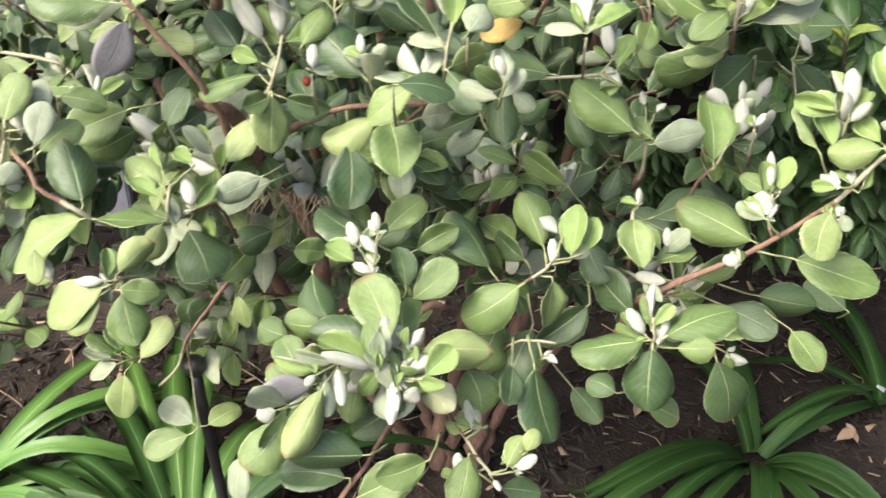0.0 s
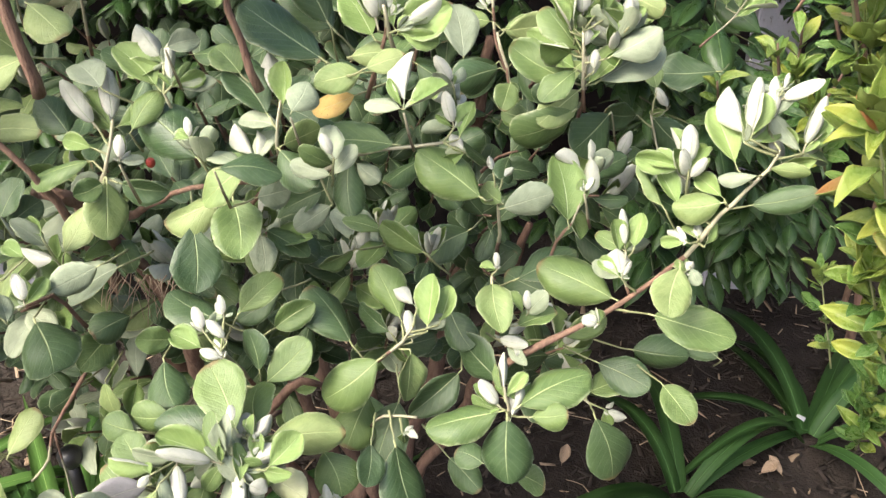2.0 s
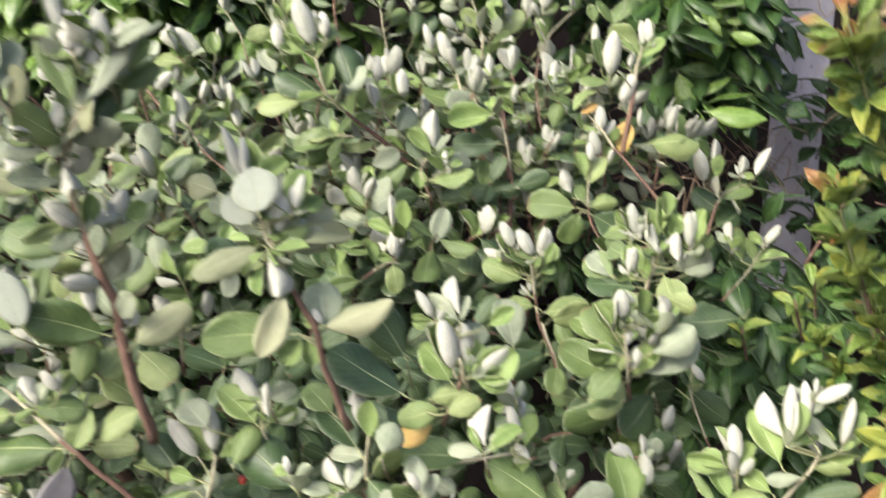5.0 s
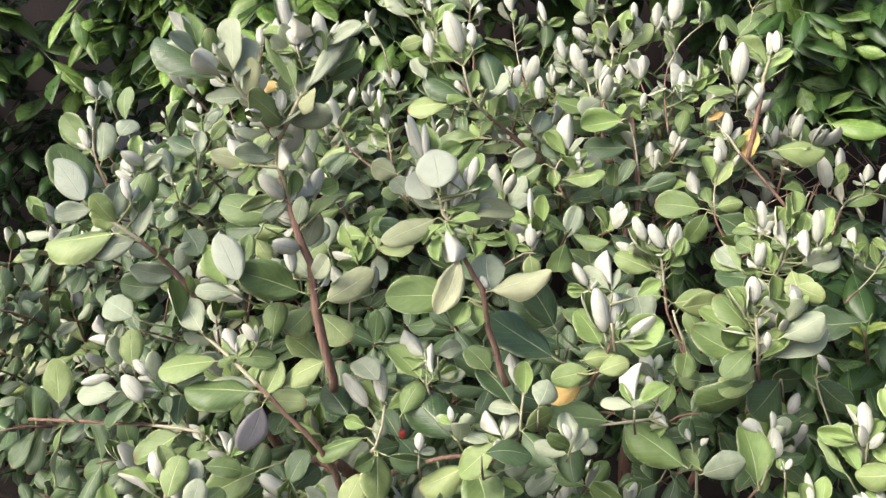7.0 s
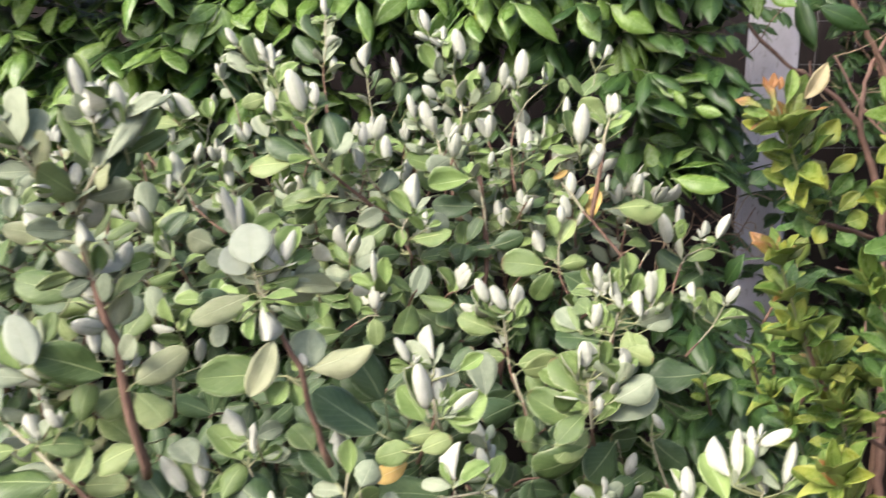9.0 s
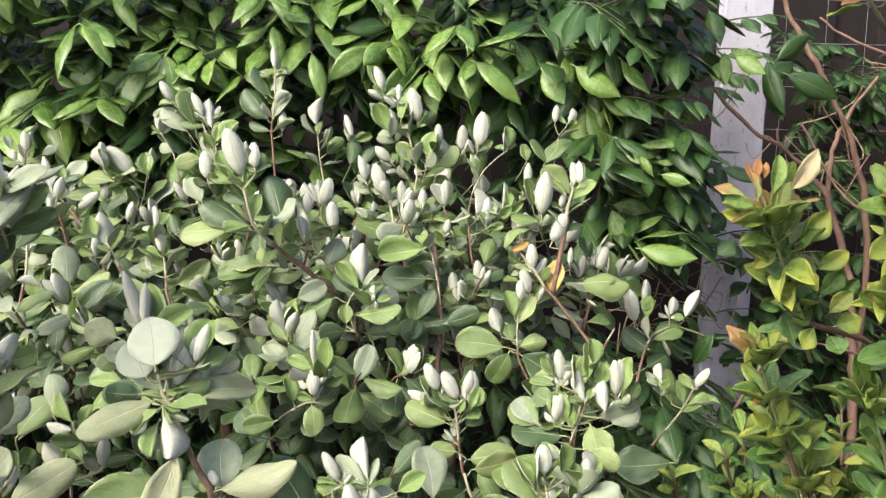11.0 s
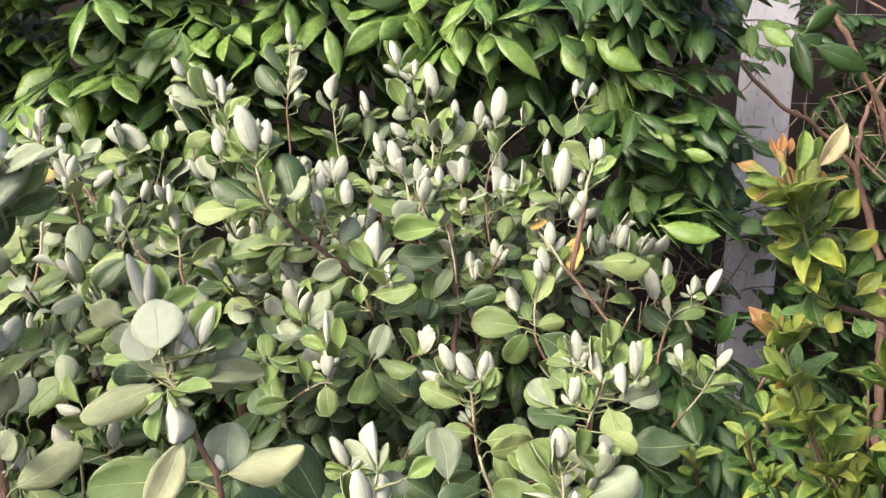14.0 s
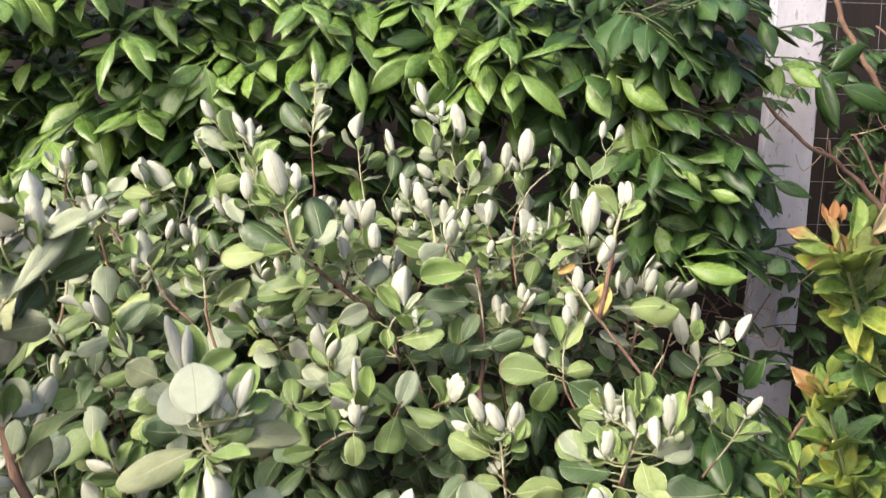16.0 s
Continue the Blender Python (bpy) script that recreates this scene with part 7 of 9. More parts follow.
leaf("n", (0.283, 0.757, 1.156), (0.278, 0.765, 1.189), 0.60, 32)
leaf("m", (0.280, 0.760, 1.167), (0.300, 0.752, 1.149), 0.64, 13)
leaf("n", (0.266, 0.754, 1.134), (0.269, 0.770, 1.151), 1.10, -11)
leaf("w", (0.266, 0.753, 1.129), (0.267, 0.758, 1.150), 0.46, -11)
leaf("n", (0.258, 0.753, 1.126), (0.225, 0.736, 1.140), 0.65, -7)
leaf("n", (0.283, 0.749, 1.123), (0.305, 0.756, 1.125), 0.76, 1)
leaf("g", (0.288, 0.748, 1.124), (0.333, 0.748, 1.153), 0.57, -3)
leaf("w", (0.277, 0.747, 1.112), (0.277, 0.752, 1.131), 0.71, -12)
leaf("w", (0.305, 0.752, 1.151), (0.305, 0.758, 1.175), 0.55, -14)
leaf("m", (0.262, 0.749, 1.113), (0.228, 0.725, 1.103), 0.66, 4)
twig(bush, [(0.332, 0.830, 1.004, 0.0011), (0.312, 0.793, 1.054, 0.0008)])
leaf("d", (0.312, 0.793, 1.056), (0.268, 0.750, 1.035), 0.60, 9)
twig(bush, [(0.386, 0.797, 0.964, 0.0013), (0.368, 0.813, 1.015, 0.0011), (0.362, 0.822, 1.041, 0.0011)])
leaf("w", (0.379, 0.823, 1.046), (0.368, 0.829, 1.063), 0.95, -18)
leaf("d", (0.362, 0.821, 1.040), (0.402, 0.811, 1.006), 0.58, 14)
leaf("m", (0.367, 0.829, 1.065), (0.360, 0.846, 1.088), 0.71, -18)
leaf("d", (0.355, 0.840, 1.033), (0.313, 0.816, 1.045), 0.55, -6)
twig(bush, [(0.324, 0.805, 0.930, 0.0013), (0.325, 0.800, 0.979, 0.0011), (0.328, 0.805, 0.995, 0.0011)])
leaf("w", (0.327, 0.806, 0.997), (0.338, 0.814, 1.021), 0.52, -12)
leaf("m", (0.333, 0.805, 0.993), (0.365, 0.825, 1.002), 0.70, -7)
leaf("d", (0.329, 0.820, 0.975), (0.342, 0.785, 0.964), 0.80, 15)
twig(bush, [(0.108, 0.584, 1.109, 0.0011), (0.099, 0.545, 1.153, 0.0008)])
leaf("w", (0.099, 0.546, 1.155), (0.105, 0.558, 1.190), 0.33, -4)
twig(bush, [(0.242, 0.578, 1.046, 0.0011), (0.224, 0.540, 1.094, 0.0008)])
leaf("w", (0.224, 0.541, 1.095), (0.231, 0.544, 1.104), 0.96, -11)
twig(bush, [(-0.083, 0.560, 1.083, 0.0011), (-0.080, 0.522, 1.129, 0.0008)])
leaf("w", (-0.080, 0.523, 1.131), (-0.078, 0.528, 1.147), 1.35, 10)
twig(bush, [(-0.067, 0.659, 1.130, 0.0011), (-0.066, 0.621, 1.172, 0.0008)])
leaf("g", (-0.066, 0.621, 1.174), (-0.043, 0.632, 1.177), 0.69, 9)
twig(bush, [(-0.028, 0.591, 1.062, 0.0011), (-0.029, 0.554, 1.109, 0.0008)])
leaf("d", (-0.029, 0.554, 1.111), (0.015, 0.556, 1.113), 0.56, -34)
leaf("g", (-0.011, 0.598, 1.066), (0.016, 0.614, 1.064), 0.85, 0)
leaf("w", (0.051, 0.567, 1.112), (0.043, 0.572, 1.128), 0.84, -1)
leaf("w", (-0.055, 0.611, 1.108), (-0.057, 0.616, 1.124), 0.93, 7)
twig(bush, [(0.026, 0.618, 1.092, 0.0011), (0.022, 0.580, 1.137, 0.0008)])
leaf("g", (0.022, 0.581, 1.139), (0.034, 0.603, 1.156), 0.81, 3)
twig(bush, [(-0.234, 0.854, 1.413, 0.0011), (-0.219, 0.808, 1.436, 0.0008)])
leaf("w", (-0.219, 0.809, 1.437), (-0.228, 0.820, 1.469), 0.74, 14)
twig(bush, [(-0.225, 0.852, 1.346, 0.0011), (-0.211, 0.808, 1.374, 0.0008)])
leaf("d", (-0.211, 0.808, 1.376), (-0.189, 0.819, 1.412), 0.60, 28)
twig(bush, [(-0.235, 0.791, 1.227, 0.0011), (-0.220, 0.749, 1.261, 0.0008)])
leaf("l", (-0.220, 0.750, 1.263), (-0.282, 0.757, 1.273), 0.38, 53)
twig(bush, [(-0.220, 0.797, 1.247, 0.0011), (-0.206, 0.754, 1.280, 0.0008)])
leaf("g", (-0.206, 0.755, 1.282), (-0.199, 0.764, 1.310), 0.60, 23)
twig(bush, [(-0.313, 0.773, 1.158, 0.0011), (-0.293, 0.732, 1.197, 0.0008)])
leaf("w", (-0.293, 0.733, 1.198), (-0.306, 0.749, 1.244), 0.61, 23)
twig(bush, [(-0.214, 0.761, 1.144, 0.0011), (-0.200, 0.721, 1.183, 0.0008)])
leaf("l", (-0.200, 0.722, 1.185), (-0.217, 0.688, 1.176), 0.79, -24)
twig(bush, [(-0.206, 0.759, 1.139, 0.0011), (-0.193, 0.719, 1.179, 0.0008)])
leaf("l", (-0.193, 0.720, 1.181), (-0.158, 0.682, 1.171), 0.59, -10)
twig(bush, [(-0.206, 0.770, 1.170, 0.0011), (-0.193, 0.729, 1.208, 0.0008)])
leaf("n", (-0.193, 0.730, 1.210), (-0.190, 0.742, 1.221), 0.89, 22)
twig(bush, [(-0.201, 0.742, 1.087, 0.0011), (-0.188, 0.702, 1.130, 0.0008)])
leaf("l", (-0.188, 0.703, 1.132), (-0.227, 0.714, 1.158), 0.56, 50)
twig(bush, [(-0.273, 0.739, 1.065, 0.0011), (-0.256, 0.700, 1.109, 0.0008)])
leaf("g", (-0.256, 0.700, 1.111), (-0.322, 0.705, 1.111), 0.56, 46)
twig(bush, [(-0.313, 0.595, 1.009, 0.0011), (-0.293, 0.559, 1.046, 0.0008)])
leaf("g", (-0.293, 0.560, 1.048), (-0.287, 0.579, 1.077), 0.56, 28)
twig(bush, [(-0.339, 0.604, 1.023, 0.0011), (-0.316, 0.568, 1.059, 0.0008)])
leaf("l", (-0.316, 0.569, 1.061), (-0.307, 0.591, 1.094), 0.56, -13)
twig(bush, [(-0.339, 0.578, 0.983, 0.0011), (-0.317, 0.543, 1.022, 0.0008)])
leaf("g", (-0.317, 0.544, 1.023), (-0.309, 0.561, 1.033), 0.79, 28)
twig(bush, [(-0.323, 0.673, 1.018, 0.0011), (-0.304, 0.636, 1.054, 0.0008)])
leaf("m", (-0.305, 0.637, 1.055), (-0.268, 0.636, 1.055), 0.56, -21)
twig(bush, [(-0.310, 0.550, 0.943, 0.0011), (-0.290, 0.518, 0.985, 0.0008)])
leaf("l", (-0.290, 0.519, 0.986), (-0.288, 0.504, 0.964), 0.52, -28)
twig(bush, [(-0.302, 0.552, 0.908, 0.0011), (-0.283, 0.520, 0.952, 0.0008)])
leaf("w", (-0.284, 0.521, 0.954), (-0.293, 0.532, 0.969), 0.93, 27)
twig(bush, [(-0.192, 0.721, 1.285, 0.0011), (-0.174, 0.675, 1.318, 0.0008)])
leaf("n", (-0.174, 0.675, 1.319), (-0.154, 0.682, 1.325), 0.83, 20)
twig(bush, [(-0.202, 0.719, 1.272, 0.0011), (-0.183, 0.673, 1.305, 0.0008)])
leaf("w", (-0.183, 0.673, 1.307), (-0.170, 0.680, 1.340), 0.47, 28)

# the bush's lower stems
for k, (x0, y0, x1, y1, z1, rad) in enumerate(((0.02, 1.22, -0.16, 0.98, 0.86, 0.008), (0.06, 1.20, 0.10, 1.0, 0.84, 0.008), (0.10, 1.18, 0.24, 1.18, 1.02, 0.010), (0.04, 1.20, -0.10, 1.28, 1.06, 0.010), (0.12, 1.20, 0.28, 1.0, 0.82, 0.007), (-0.02, 1.18, -0.35, 1.0, 0.92, 0.009))):
    mid = ((x0 + x1) / 2 + 0.02 * (-1) ** k, (y0 + y1) / 2, z1 * 0.52)
    twig(bush, [(x0, y0, -0.02, rad * 1.3), (x0 * 0.8 + mid[0] * 0.2, y0 * 0.8 + mid[1] * 0.2, z1 * 0.2, rad * 1.15), (*mid, rad), (x1, y1, z1, rad * 0.55)])

finish_branch()
ob = part("shoot_tip", tips.mesh("shoot_tip"), bush, "small white-felted leaves at the shoot tips")
ob["kind"] = "stuff"
ob = part("leaf_stalk", stalks.mesh("leaf_stalk"), bush)
ob["kind"] = "stuff"
tips, stalks = Heap(), Heap()


def sprig(heap, wood, base, way, length, pairs, size, keys, top="w", flat=0.55):
    """A leafy shoot: a thin stem with crossed pairs of leaves and young leaves at its end, added to heaps."""
    base, way = Vector(base), Vector(way).normalized()
    side = way.orthogonal().normalized()
    side = Matrix.Rotation(rng.uniform(0, 6.28), 3, way) @ side
    droop = Vector((0, 0, -0.12)) * length
    end = base + way * length + droop
    tv, tf = tube([(*base, 0.0022), (*(base + way * length * 0.5), 0.0018), (*end, 0.0011)], 5, 1)
    wood.add((tv, tf, [0] * len(tf), [(0, 0)] * len(tv)), [feijoa_bark], Matrix.Identity(4))
    for p in range(pairs):
        at = base + (end - base) * ((p + 0.6) / pairs)
        turn = Matrix.Rotation(radians(90 * p + rng.uniform(-20, 20)), 3, way)
        for sign in (-1, 1):
            out = (turn @ side) * sign
            aim = (out + way * rng.uniform(0.25, 0.7) + Vector((0, 0, rng.uniform(-0.3, 0.1)))).normalized()
            long = size * rng.uniform(0.75, 1.15) * (1 - 0.25 * p / pairs)
            me, data, width = pick(rng.choice(keys))
            heap.add(data, me.materials, leaf_pose(at, at + aim * long, rng.uniform(0.9, 1.1), rng.uniform(-25, 25), (way * 0.8 + Vector((0, 0, 0.6)) + FACE * 0.3)))
    for p in range(3 if top else 0):
        aim = (way + Vector((rng.uniform(-0.4, 0.4), rng.uniform(-0.4, 0.4), rng.uniform(0, 0.6)))).normalized()
        me, data, width = pick(rng.choice(top))
        heap.add(data, me.materials, leaf_pose(end, end + aim * size * rng.uniform(0.65, 1.0), rng.uniform(0.6, 1.0), rng.uniform(-60, 60)))


inner, outer, wood = Heap(), Heap(), Heap()
# leaves within and behind the crown
def front(x, z):
    """How near to the path the crown comes, at a place across and a height."""
    return 0.66 + max(0.0, z - 1.0) * 2.3 + max(0.0, x - 0.25) * 0.6 - 0.2 * max(0.0, -x - 0.1) + max(0.0, 0.85 - z) * 0.35


for k in range(620):
    x, z = rng.uniform(-0.8, 0.56 if k % 3 else 0.40), rng.uniform(0.45, 1.30)
    y = front(x, z) + 0.10 + 0.06 * max(0, noise.noise(Vector((x * 9, 2, z * 9)))) + rng.random() ** 1.2 * 0.5
    if y > 1.7 or (x - 0.0) ** 2 / 0.6 + (y - 1.05) ** 2 / 0.5 + max(0, z - 0.95) ** 2 / 0.25 > 1.0:
        continue
    if z < 0.60 + 0.28 * (x > 0.2) and rng.random() < 0.85:
        continue
    if x > 0.28 and z < 1.08 and y > 0.85:
        continue
    way = Vector((x * 0.7, -0.35, 0.45 + rng.uniform(-0.3, 0.3)))
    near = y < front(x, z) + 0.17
    # shade and left-hand glare put into colour: deep sprigs dark, left ones pale
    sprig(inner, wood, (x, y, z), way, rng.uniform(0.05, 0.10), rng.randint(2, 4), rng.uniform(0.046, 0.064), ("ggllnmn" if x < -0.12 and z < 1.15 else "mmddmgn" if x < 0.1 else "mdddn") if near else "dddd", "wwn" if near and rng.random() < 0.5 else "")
# leafy shoots on the crown's far left and rear
for k in range(120):
    x, y = rng.uniform(-1.0, -0.25), rng.uniform(0.85, 1.55)
    z = 1.25 - 0.35 * max(0, -x - 0.5) + rng.uniform(-0.35, 0.12)
    if y < 0.75 + max(0, z - 0.9) * 0.9 - 0.4 * (x + 0.25):
        continue
    sprig(outer, wood, (x, y, z - 0.06), (rng.uniform(-0.5, 0.3), rng.uniform(-0.6, 0.1), 1), rng.uniform(0.08, 0.14), rng.randint(2, 4), rng.uniform(0.042, 0.058), "ggllcgm", "wwn")
for k in range(85):
    x, y = rng.uniform(-0.40, 0.46), rng.uniform(1.18, 1.55)
    z = 1.22 + rng.uniform(-0.12, 0.10) - 0.25 * max(0.0, x - 0.3)
    sprig(outer, wood, (x, y, z - 0.05), (rng.uniform(-0.4, 0.4), rng.uniform(-0.5, 0.1), 1), rng.uniform(0.07, 0.13), rng.randint(2, 4), rng.uniform(0.040, 0.056), "mmnlgdn", "www")
ob = part("inner_foliage", inner.mesh("inner_foliage"), bush, "dense leaves within the bush, the deep ones coloured dark as shade")
ob["kind"] = "stuff"
ob = part("outer_foliage", outer.mesh("outer_foliage"), bush, "leafy shoots with pale tips")
ob["kind"] = "stuff"
ob = part("twiggy_growth", wood.mesh("twiggy_growth"), bush)
ob["kind"] = "stuff"

# small parts of the bush: a fruit, a red flower bud and a dry spray
fruit_skin = plain_material("fruit_skin", (0.16, 0.12, 0.07), (0.30, 0.22, 0.14), 90, 0.6, 0.3)
flower_red = plain_material("flower_red", (0.32, 0.03, 0.02), (0.50, 0.07, 0.04), 120, 0.5, 0.3)


def ball(name, at, size, material, squash, label):
    """A small uneven round body with a puckered top."""
    bm = bmesh.new()
    bmesh.ops.create_icosphere(bm, subdivisions=3, radius=size)
    for v in bm.verts:
        v.co *= 1 + 0.06 * noise.noise(v.co * 130)
        v.co.z *= squash
        if v.co.z > size * squash * 0.8:
            v.co.z -= size * 0.25
    me = bpy.data.meshes.new(name)
    bm.to_mesh(me)
    bm.free()
    me.materials.append(material)
    for face in me.polygons:
        face.use_smooth = True
    ob = part(name, me, bush, label)
    ob.location = at
    return ob


ball("fruit", (0.185, 1.235, 1.228), 0.009, fruit_skin, 0.9, "small brown round fruit")
ball("flower_bud", (-0.112, 0.70, 1.05), 0.004, flower_red, 1.2, "red flower bud")
spray = Heap()
for k in range(30):
    f = k / 30
    x, y, z = -0.165 + 0.07 * f, 0.70 + rng.uniform(-0.006, 0.006), 0.942 - 0.012 * f
    lean = rng.uniform(-0.016, 0.016)
    tv, tf = tube([(x, y, z, 0.0006), (x + lean, y - 0.006, z - 0.016, 0.0005), (x + lean * 1.6, y - 0.010 + rng.uniform(-0.01, 0.01), z - rng.uniform(0.018, 0.044), 0.0002)], 4, k)
    spray.add((tv, tf, [0] * len(tf), [(0, 0)] * len(tv)), [chip_pale], Matrix.Identity(4))
ob = part("dry_spray", spray.mesh("dry_spray"), bush, "comb of thin dry stalks")
ob["kind"] = "stuff"

# ---- the climber on the fence ----
climber = thing("climbing_plant", "glossy green climber with pointed leaves covering the fence", "climber", at=(0.1, 1.9, 0))
current = climber


def vine_leaf(key, base, tip, spread, roll):
    me, data, width = pick("v" + key)
    ob = new("leaf", me)
    ob.parent = climber
    ob.matrix_parent_inverse = Matrix.Translation(-climber.location)
    base, tip = Vector(base), Vector(tip)
    ob.matrix_basis = leaf_pose(base, tip, spread / width, roll + rng.gauss(0, 16))
    # its neighbours on the shoot, one to either side and a little behind
    along = tip - base
    for sign in (-1, 1, -1, 1):
        swing = Matrix.Rotation(sign * rng.uniform(0.5, 1.2), 3, FACE)
        at = base + Vector((rng.uniform(-0.02, 0.02), rng.uniform(0.02, 0.07), rng.uniform(-0.02, 0.03)))
        me, data, width = pick("v" + (key if rng.random() < 0.7 and key != "y" else "b"))
        fellow = new("leaf", me)
        fellow.parent = climber
        fellow.matrix_parent_inverse = Matrix.Translation(-climber.location)
        fellow.matrix_basis = leaf_pose(at, at + swing @ along * rng.uniform(0.7, 1.05), rng.uniform(0.85, 1.1), roll + rng.uniform(-30, 30), Vector((rng.uniform(-0.3, 0.3), -0.5, 0.8)))
    return ob


vine_leaf("a", (-0.222, 1.656, 1.573), (-0.278, 1.613, 1.543), 0.45, -7)
vine_leaf("a", (-0.224, 1.672, 1.574), (-0.200, 1.611, 1.508), 0.53, -5)
vine_leaf("a", (-0.199, 1.724, 1.561), (-0.131, 1.667, 1.525), 0.51, 22)
vine_leaf("a", (-0.334, 1.720, 1.574), (-0.406, 1.669, 1.506), 0.45, 13)
vine_leaf("a", (-0.252, 1.654, 1.548), (-0.298, 1.601, 1.483), 0.45, 7)
vine_leaf("a", (-0.275, 1.690, 1.544), (-0.346, 1.644, 1.492), 0.45, 0)
vine_leaf("a", (-0.451, 1.706, 1.512), (-0.523, 1.659, 1.458), 0.45, -1)
vine_leaf("b", (-0.055, 1.743, 1.552), (-0.113, 1.641, 1.555), 0.44, -56)
vine_leaf("b", (0.101, 1.782, 1.539), (0.064, 1.683, 1.478), 0.40, -19)
vine_leaf("a", (0.149, 1.621, 1.587), (0.082, 1.573, 1.532), 0.41, -25)
vine_leaf("b", (0.052, 1.763, 1.581), (0.006, 1.678, 1.560), 0.40, -44)
vine_leaf("a", (0.238, 1.649, 1.569), (0.175, 1.594, 1.489), 0.41, -16)
vine_leaf("a", (0.192, 1.652, 1.598), (0.145, 1.566, 1.561), 0.39, -29)
vine_leaf("b", (-0.434, 1.802, 1.442), (-0.446, 1.747, 1.384), 0.52, -28)
vine_leaf("b", (-0.427, 1.826, 1.479), (-0.408, 1.771, 1.431), 0.41, -15)
vine_leaf("b", (-0.350, 1.832, 1.447), (-0.316, 1.774, 1.396), 0.45, -37)
vine_leaf("b", (-0.361, 1.754, 1.407), (-0.393, 1.702, 1.351), 0.45, 17)
vine_leaf("y", (0.270, 1.656, 1.557), (0.249, 1.603, 1.502), 0.45, 31)
vine_leaf("a", (0.282, 1.660, 1.560), (0.349, 1.596, 1.498), 0.45, -11)
vine_leaf("a", (0.342, 1.613, 1.565), (0.312, 1.568, 1.536), 0.45, 19)
vine_leaf("a", (0.327, 1.584, 1.564), (0.414, 1.524, 1.528), 0.45, -23)
vine_leaf("b", (0.434, 1.773, 1.548), (0.375, 1.672, 1.510), 0.39, -20)
vine_leaf("a", (0.461, 1.597, 1.551), (0.487, 1.539, 1.495), 0.50, 27)
vine_leaf("a", (0.517, 1.594, 1.559), (0.594, 1.532, 1.510), 0.45, 5)
vine_leaf("a", (0.552, 1.633, 1.488), (0.628, 1.561, 1.400), 0.45, 3)
vine_leaf("a", (0.573, 1.601, 1.499), (0.643, 1.547, 1.479), 0.45, -10)
vine_leaf("a", (0.640, 1.559, 1.408), (0.718, 1.518, 1.443), 0.45, -13)
vine_leaf("a", (0.692, 1.573, 1.360), (0.756, 1.533, 1.393), 0.45, -11)
vine_leaf("a", (0.662, 1.500, 1.363), (0.695, 1.452, 1.351), 0.42, 36)
vine_leaf("a", (0.581, 1.585, 1.385), (0.633, 1.529, 1.352), 0.43, 31)
vine_leaf("b", (0.550, 1.675, 1.458), (0.558, 1.616, 1.390), 0.50, 20)
vine_leaf("a", (0.598, 1.565, 1.572), (0.647, 1.505, 1.519), 0.45, 5)
vine_leaf("b", (0.809, 1.705, 1.573), (0.710, 1.670, 1.555), 0.45, 14)
vine_leaf("a", (0.711, 1.618, 1.483), (0.750, 1.566, 1.457), 0.43, 38)
vine_leaf("b", (0.448, 1.673, 1.474), (0.371, 1.587, 1.446), 0.40, -24)
vine_leaf("b", (0.689, 1.672, 1.399), (0.689, 1.581, 1.373), 0.40, 43)
vine_leaf("b", (0.697, 1.620, 1.334), (0.667, 1.537, 1.299), 0.39, 22)
vine_leaf("b", (0.631, 1.676, 1.344), (0.614, 1.621, 1.281), 0.45, -20)
vine_leaf("a", (0.595, 1.562, 1.294), (0.611, 1.505, 1.238), 0.47, 24)
vine_leaf("a", (0.622, 1.490, 1.228), (0.719, 1.439, 1.230), 0.45, -24)
vine_leaf("a", (0.342, 1.675, 1.592), (0.421, 1.619, 1.566), 0.45, -21)
vine_leaf("a", (0.307, 1.661, 1.591), (0.250, 1.620, 1.569), 0.45, 4)
vine_leaf("a", (0.422, 1.654, 1.602), (0.461, 1.597, 1.558), 0.45, -5)
vine_leaf("a", (0.530, 1.656, 1.604), (0.595, 1.600, 1.573), 0.45, -2)
vine_leaf("b", (0.972, 1.657, 1.548), (1.063, 1.594, 1.503), 0.41, 40)
vine_leaf("b", (0.854, 1.656, 1.357), (0.916, 1.607, 1.351), 0.45, -16)
vine_leaf("b", (0.835, 1.639, 1.230), (0.870, 1.633, 1.264), 0.83, 1)
vine_leaf("b", (0.810, 1.553, 1.196), (0.836, 1.546, 1.230), 0.99, -3)
vine_leaf("b", (0.587, 1.254, 1.026), (0.580, 1.151, 0.986), 0.45, 26)
vine_leaf("b", (0.624, 1.207, 0.955), (0.557, 1.135, 0.955), 0.39, 14)
vine_leaf("b", (0.643, 1.216, 0.940), (0.621, 1.134, 0.928), 0.41, 34)
vine_leaf("b", (0.646, 1.205, 0.902), (0.558, 1.116, 0.897), 0.41, 16)
vine_leaf("b", (0.669, 1.215, 0.901), (0.641, 1.124, 0.896), 0.45, 39)
vine_leaf("b", (0.632, 1.244, 1.085), (0.637, 1.217, 1.148), 0.51, -24)
vine_leaf("b", (0.219, 1.719, 1.566), (0.141, 1.674, 1.518), 0.47, -26)
vine_leaf("a", (0.111, 1.695, 1.604), (0.078, 1.644, 1.552), 0.47, -19)
vine_leaf("a", (-0.140, 1.723, 1.602), (-0.105, 1.628, 1.559), 0.38, 10)
vine_leaf("b", (-0.547, 1.834, 1.527), (-0.586, 1.836, 1.569), 0.78, -5)
vine_leaf("b", (-0.495, 1.840, 1.429), (-0.503, 1.754, 1.390), 0.41, -41)
vine_leaf("b", (-0.525, 1.762, 1.401), (-0.543, 1.711, 1.352), 0.50, -33)
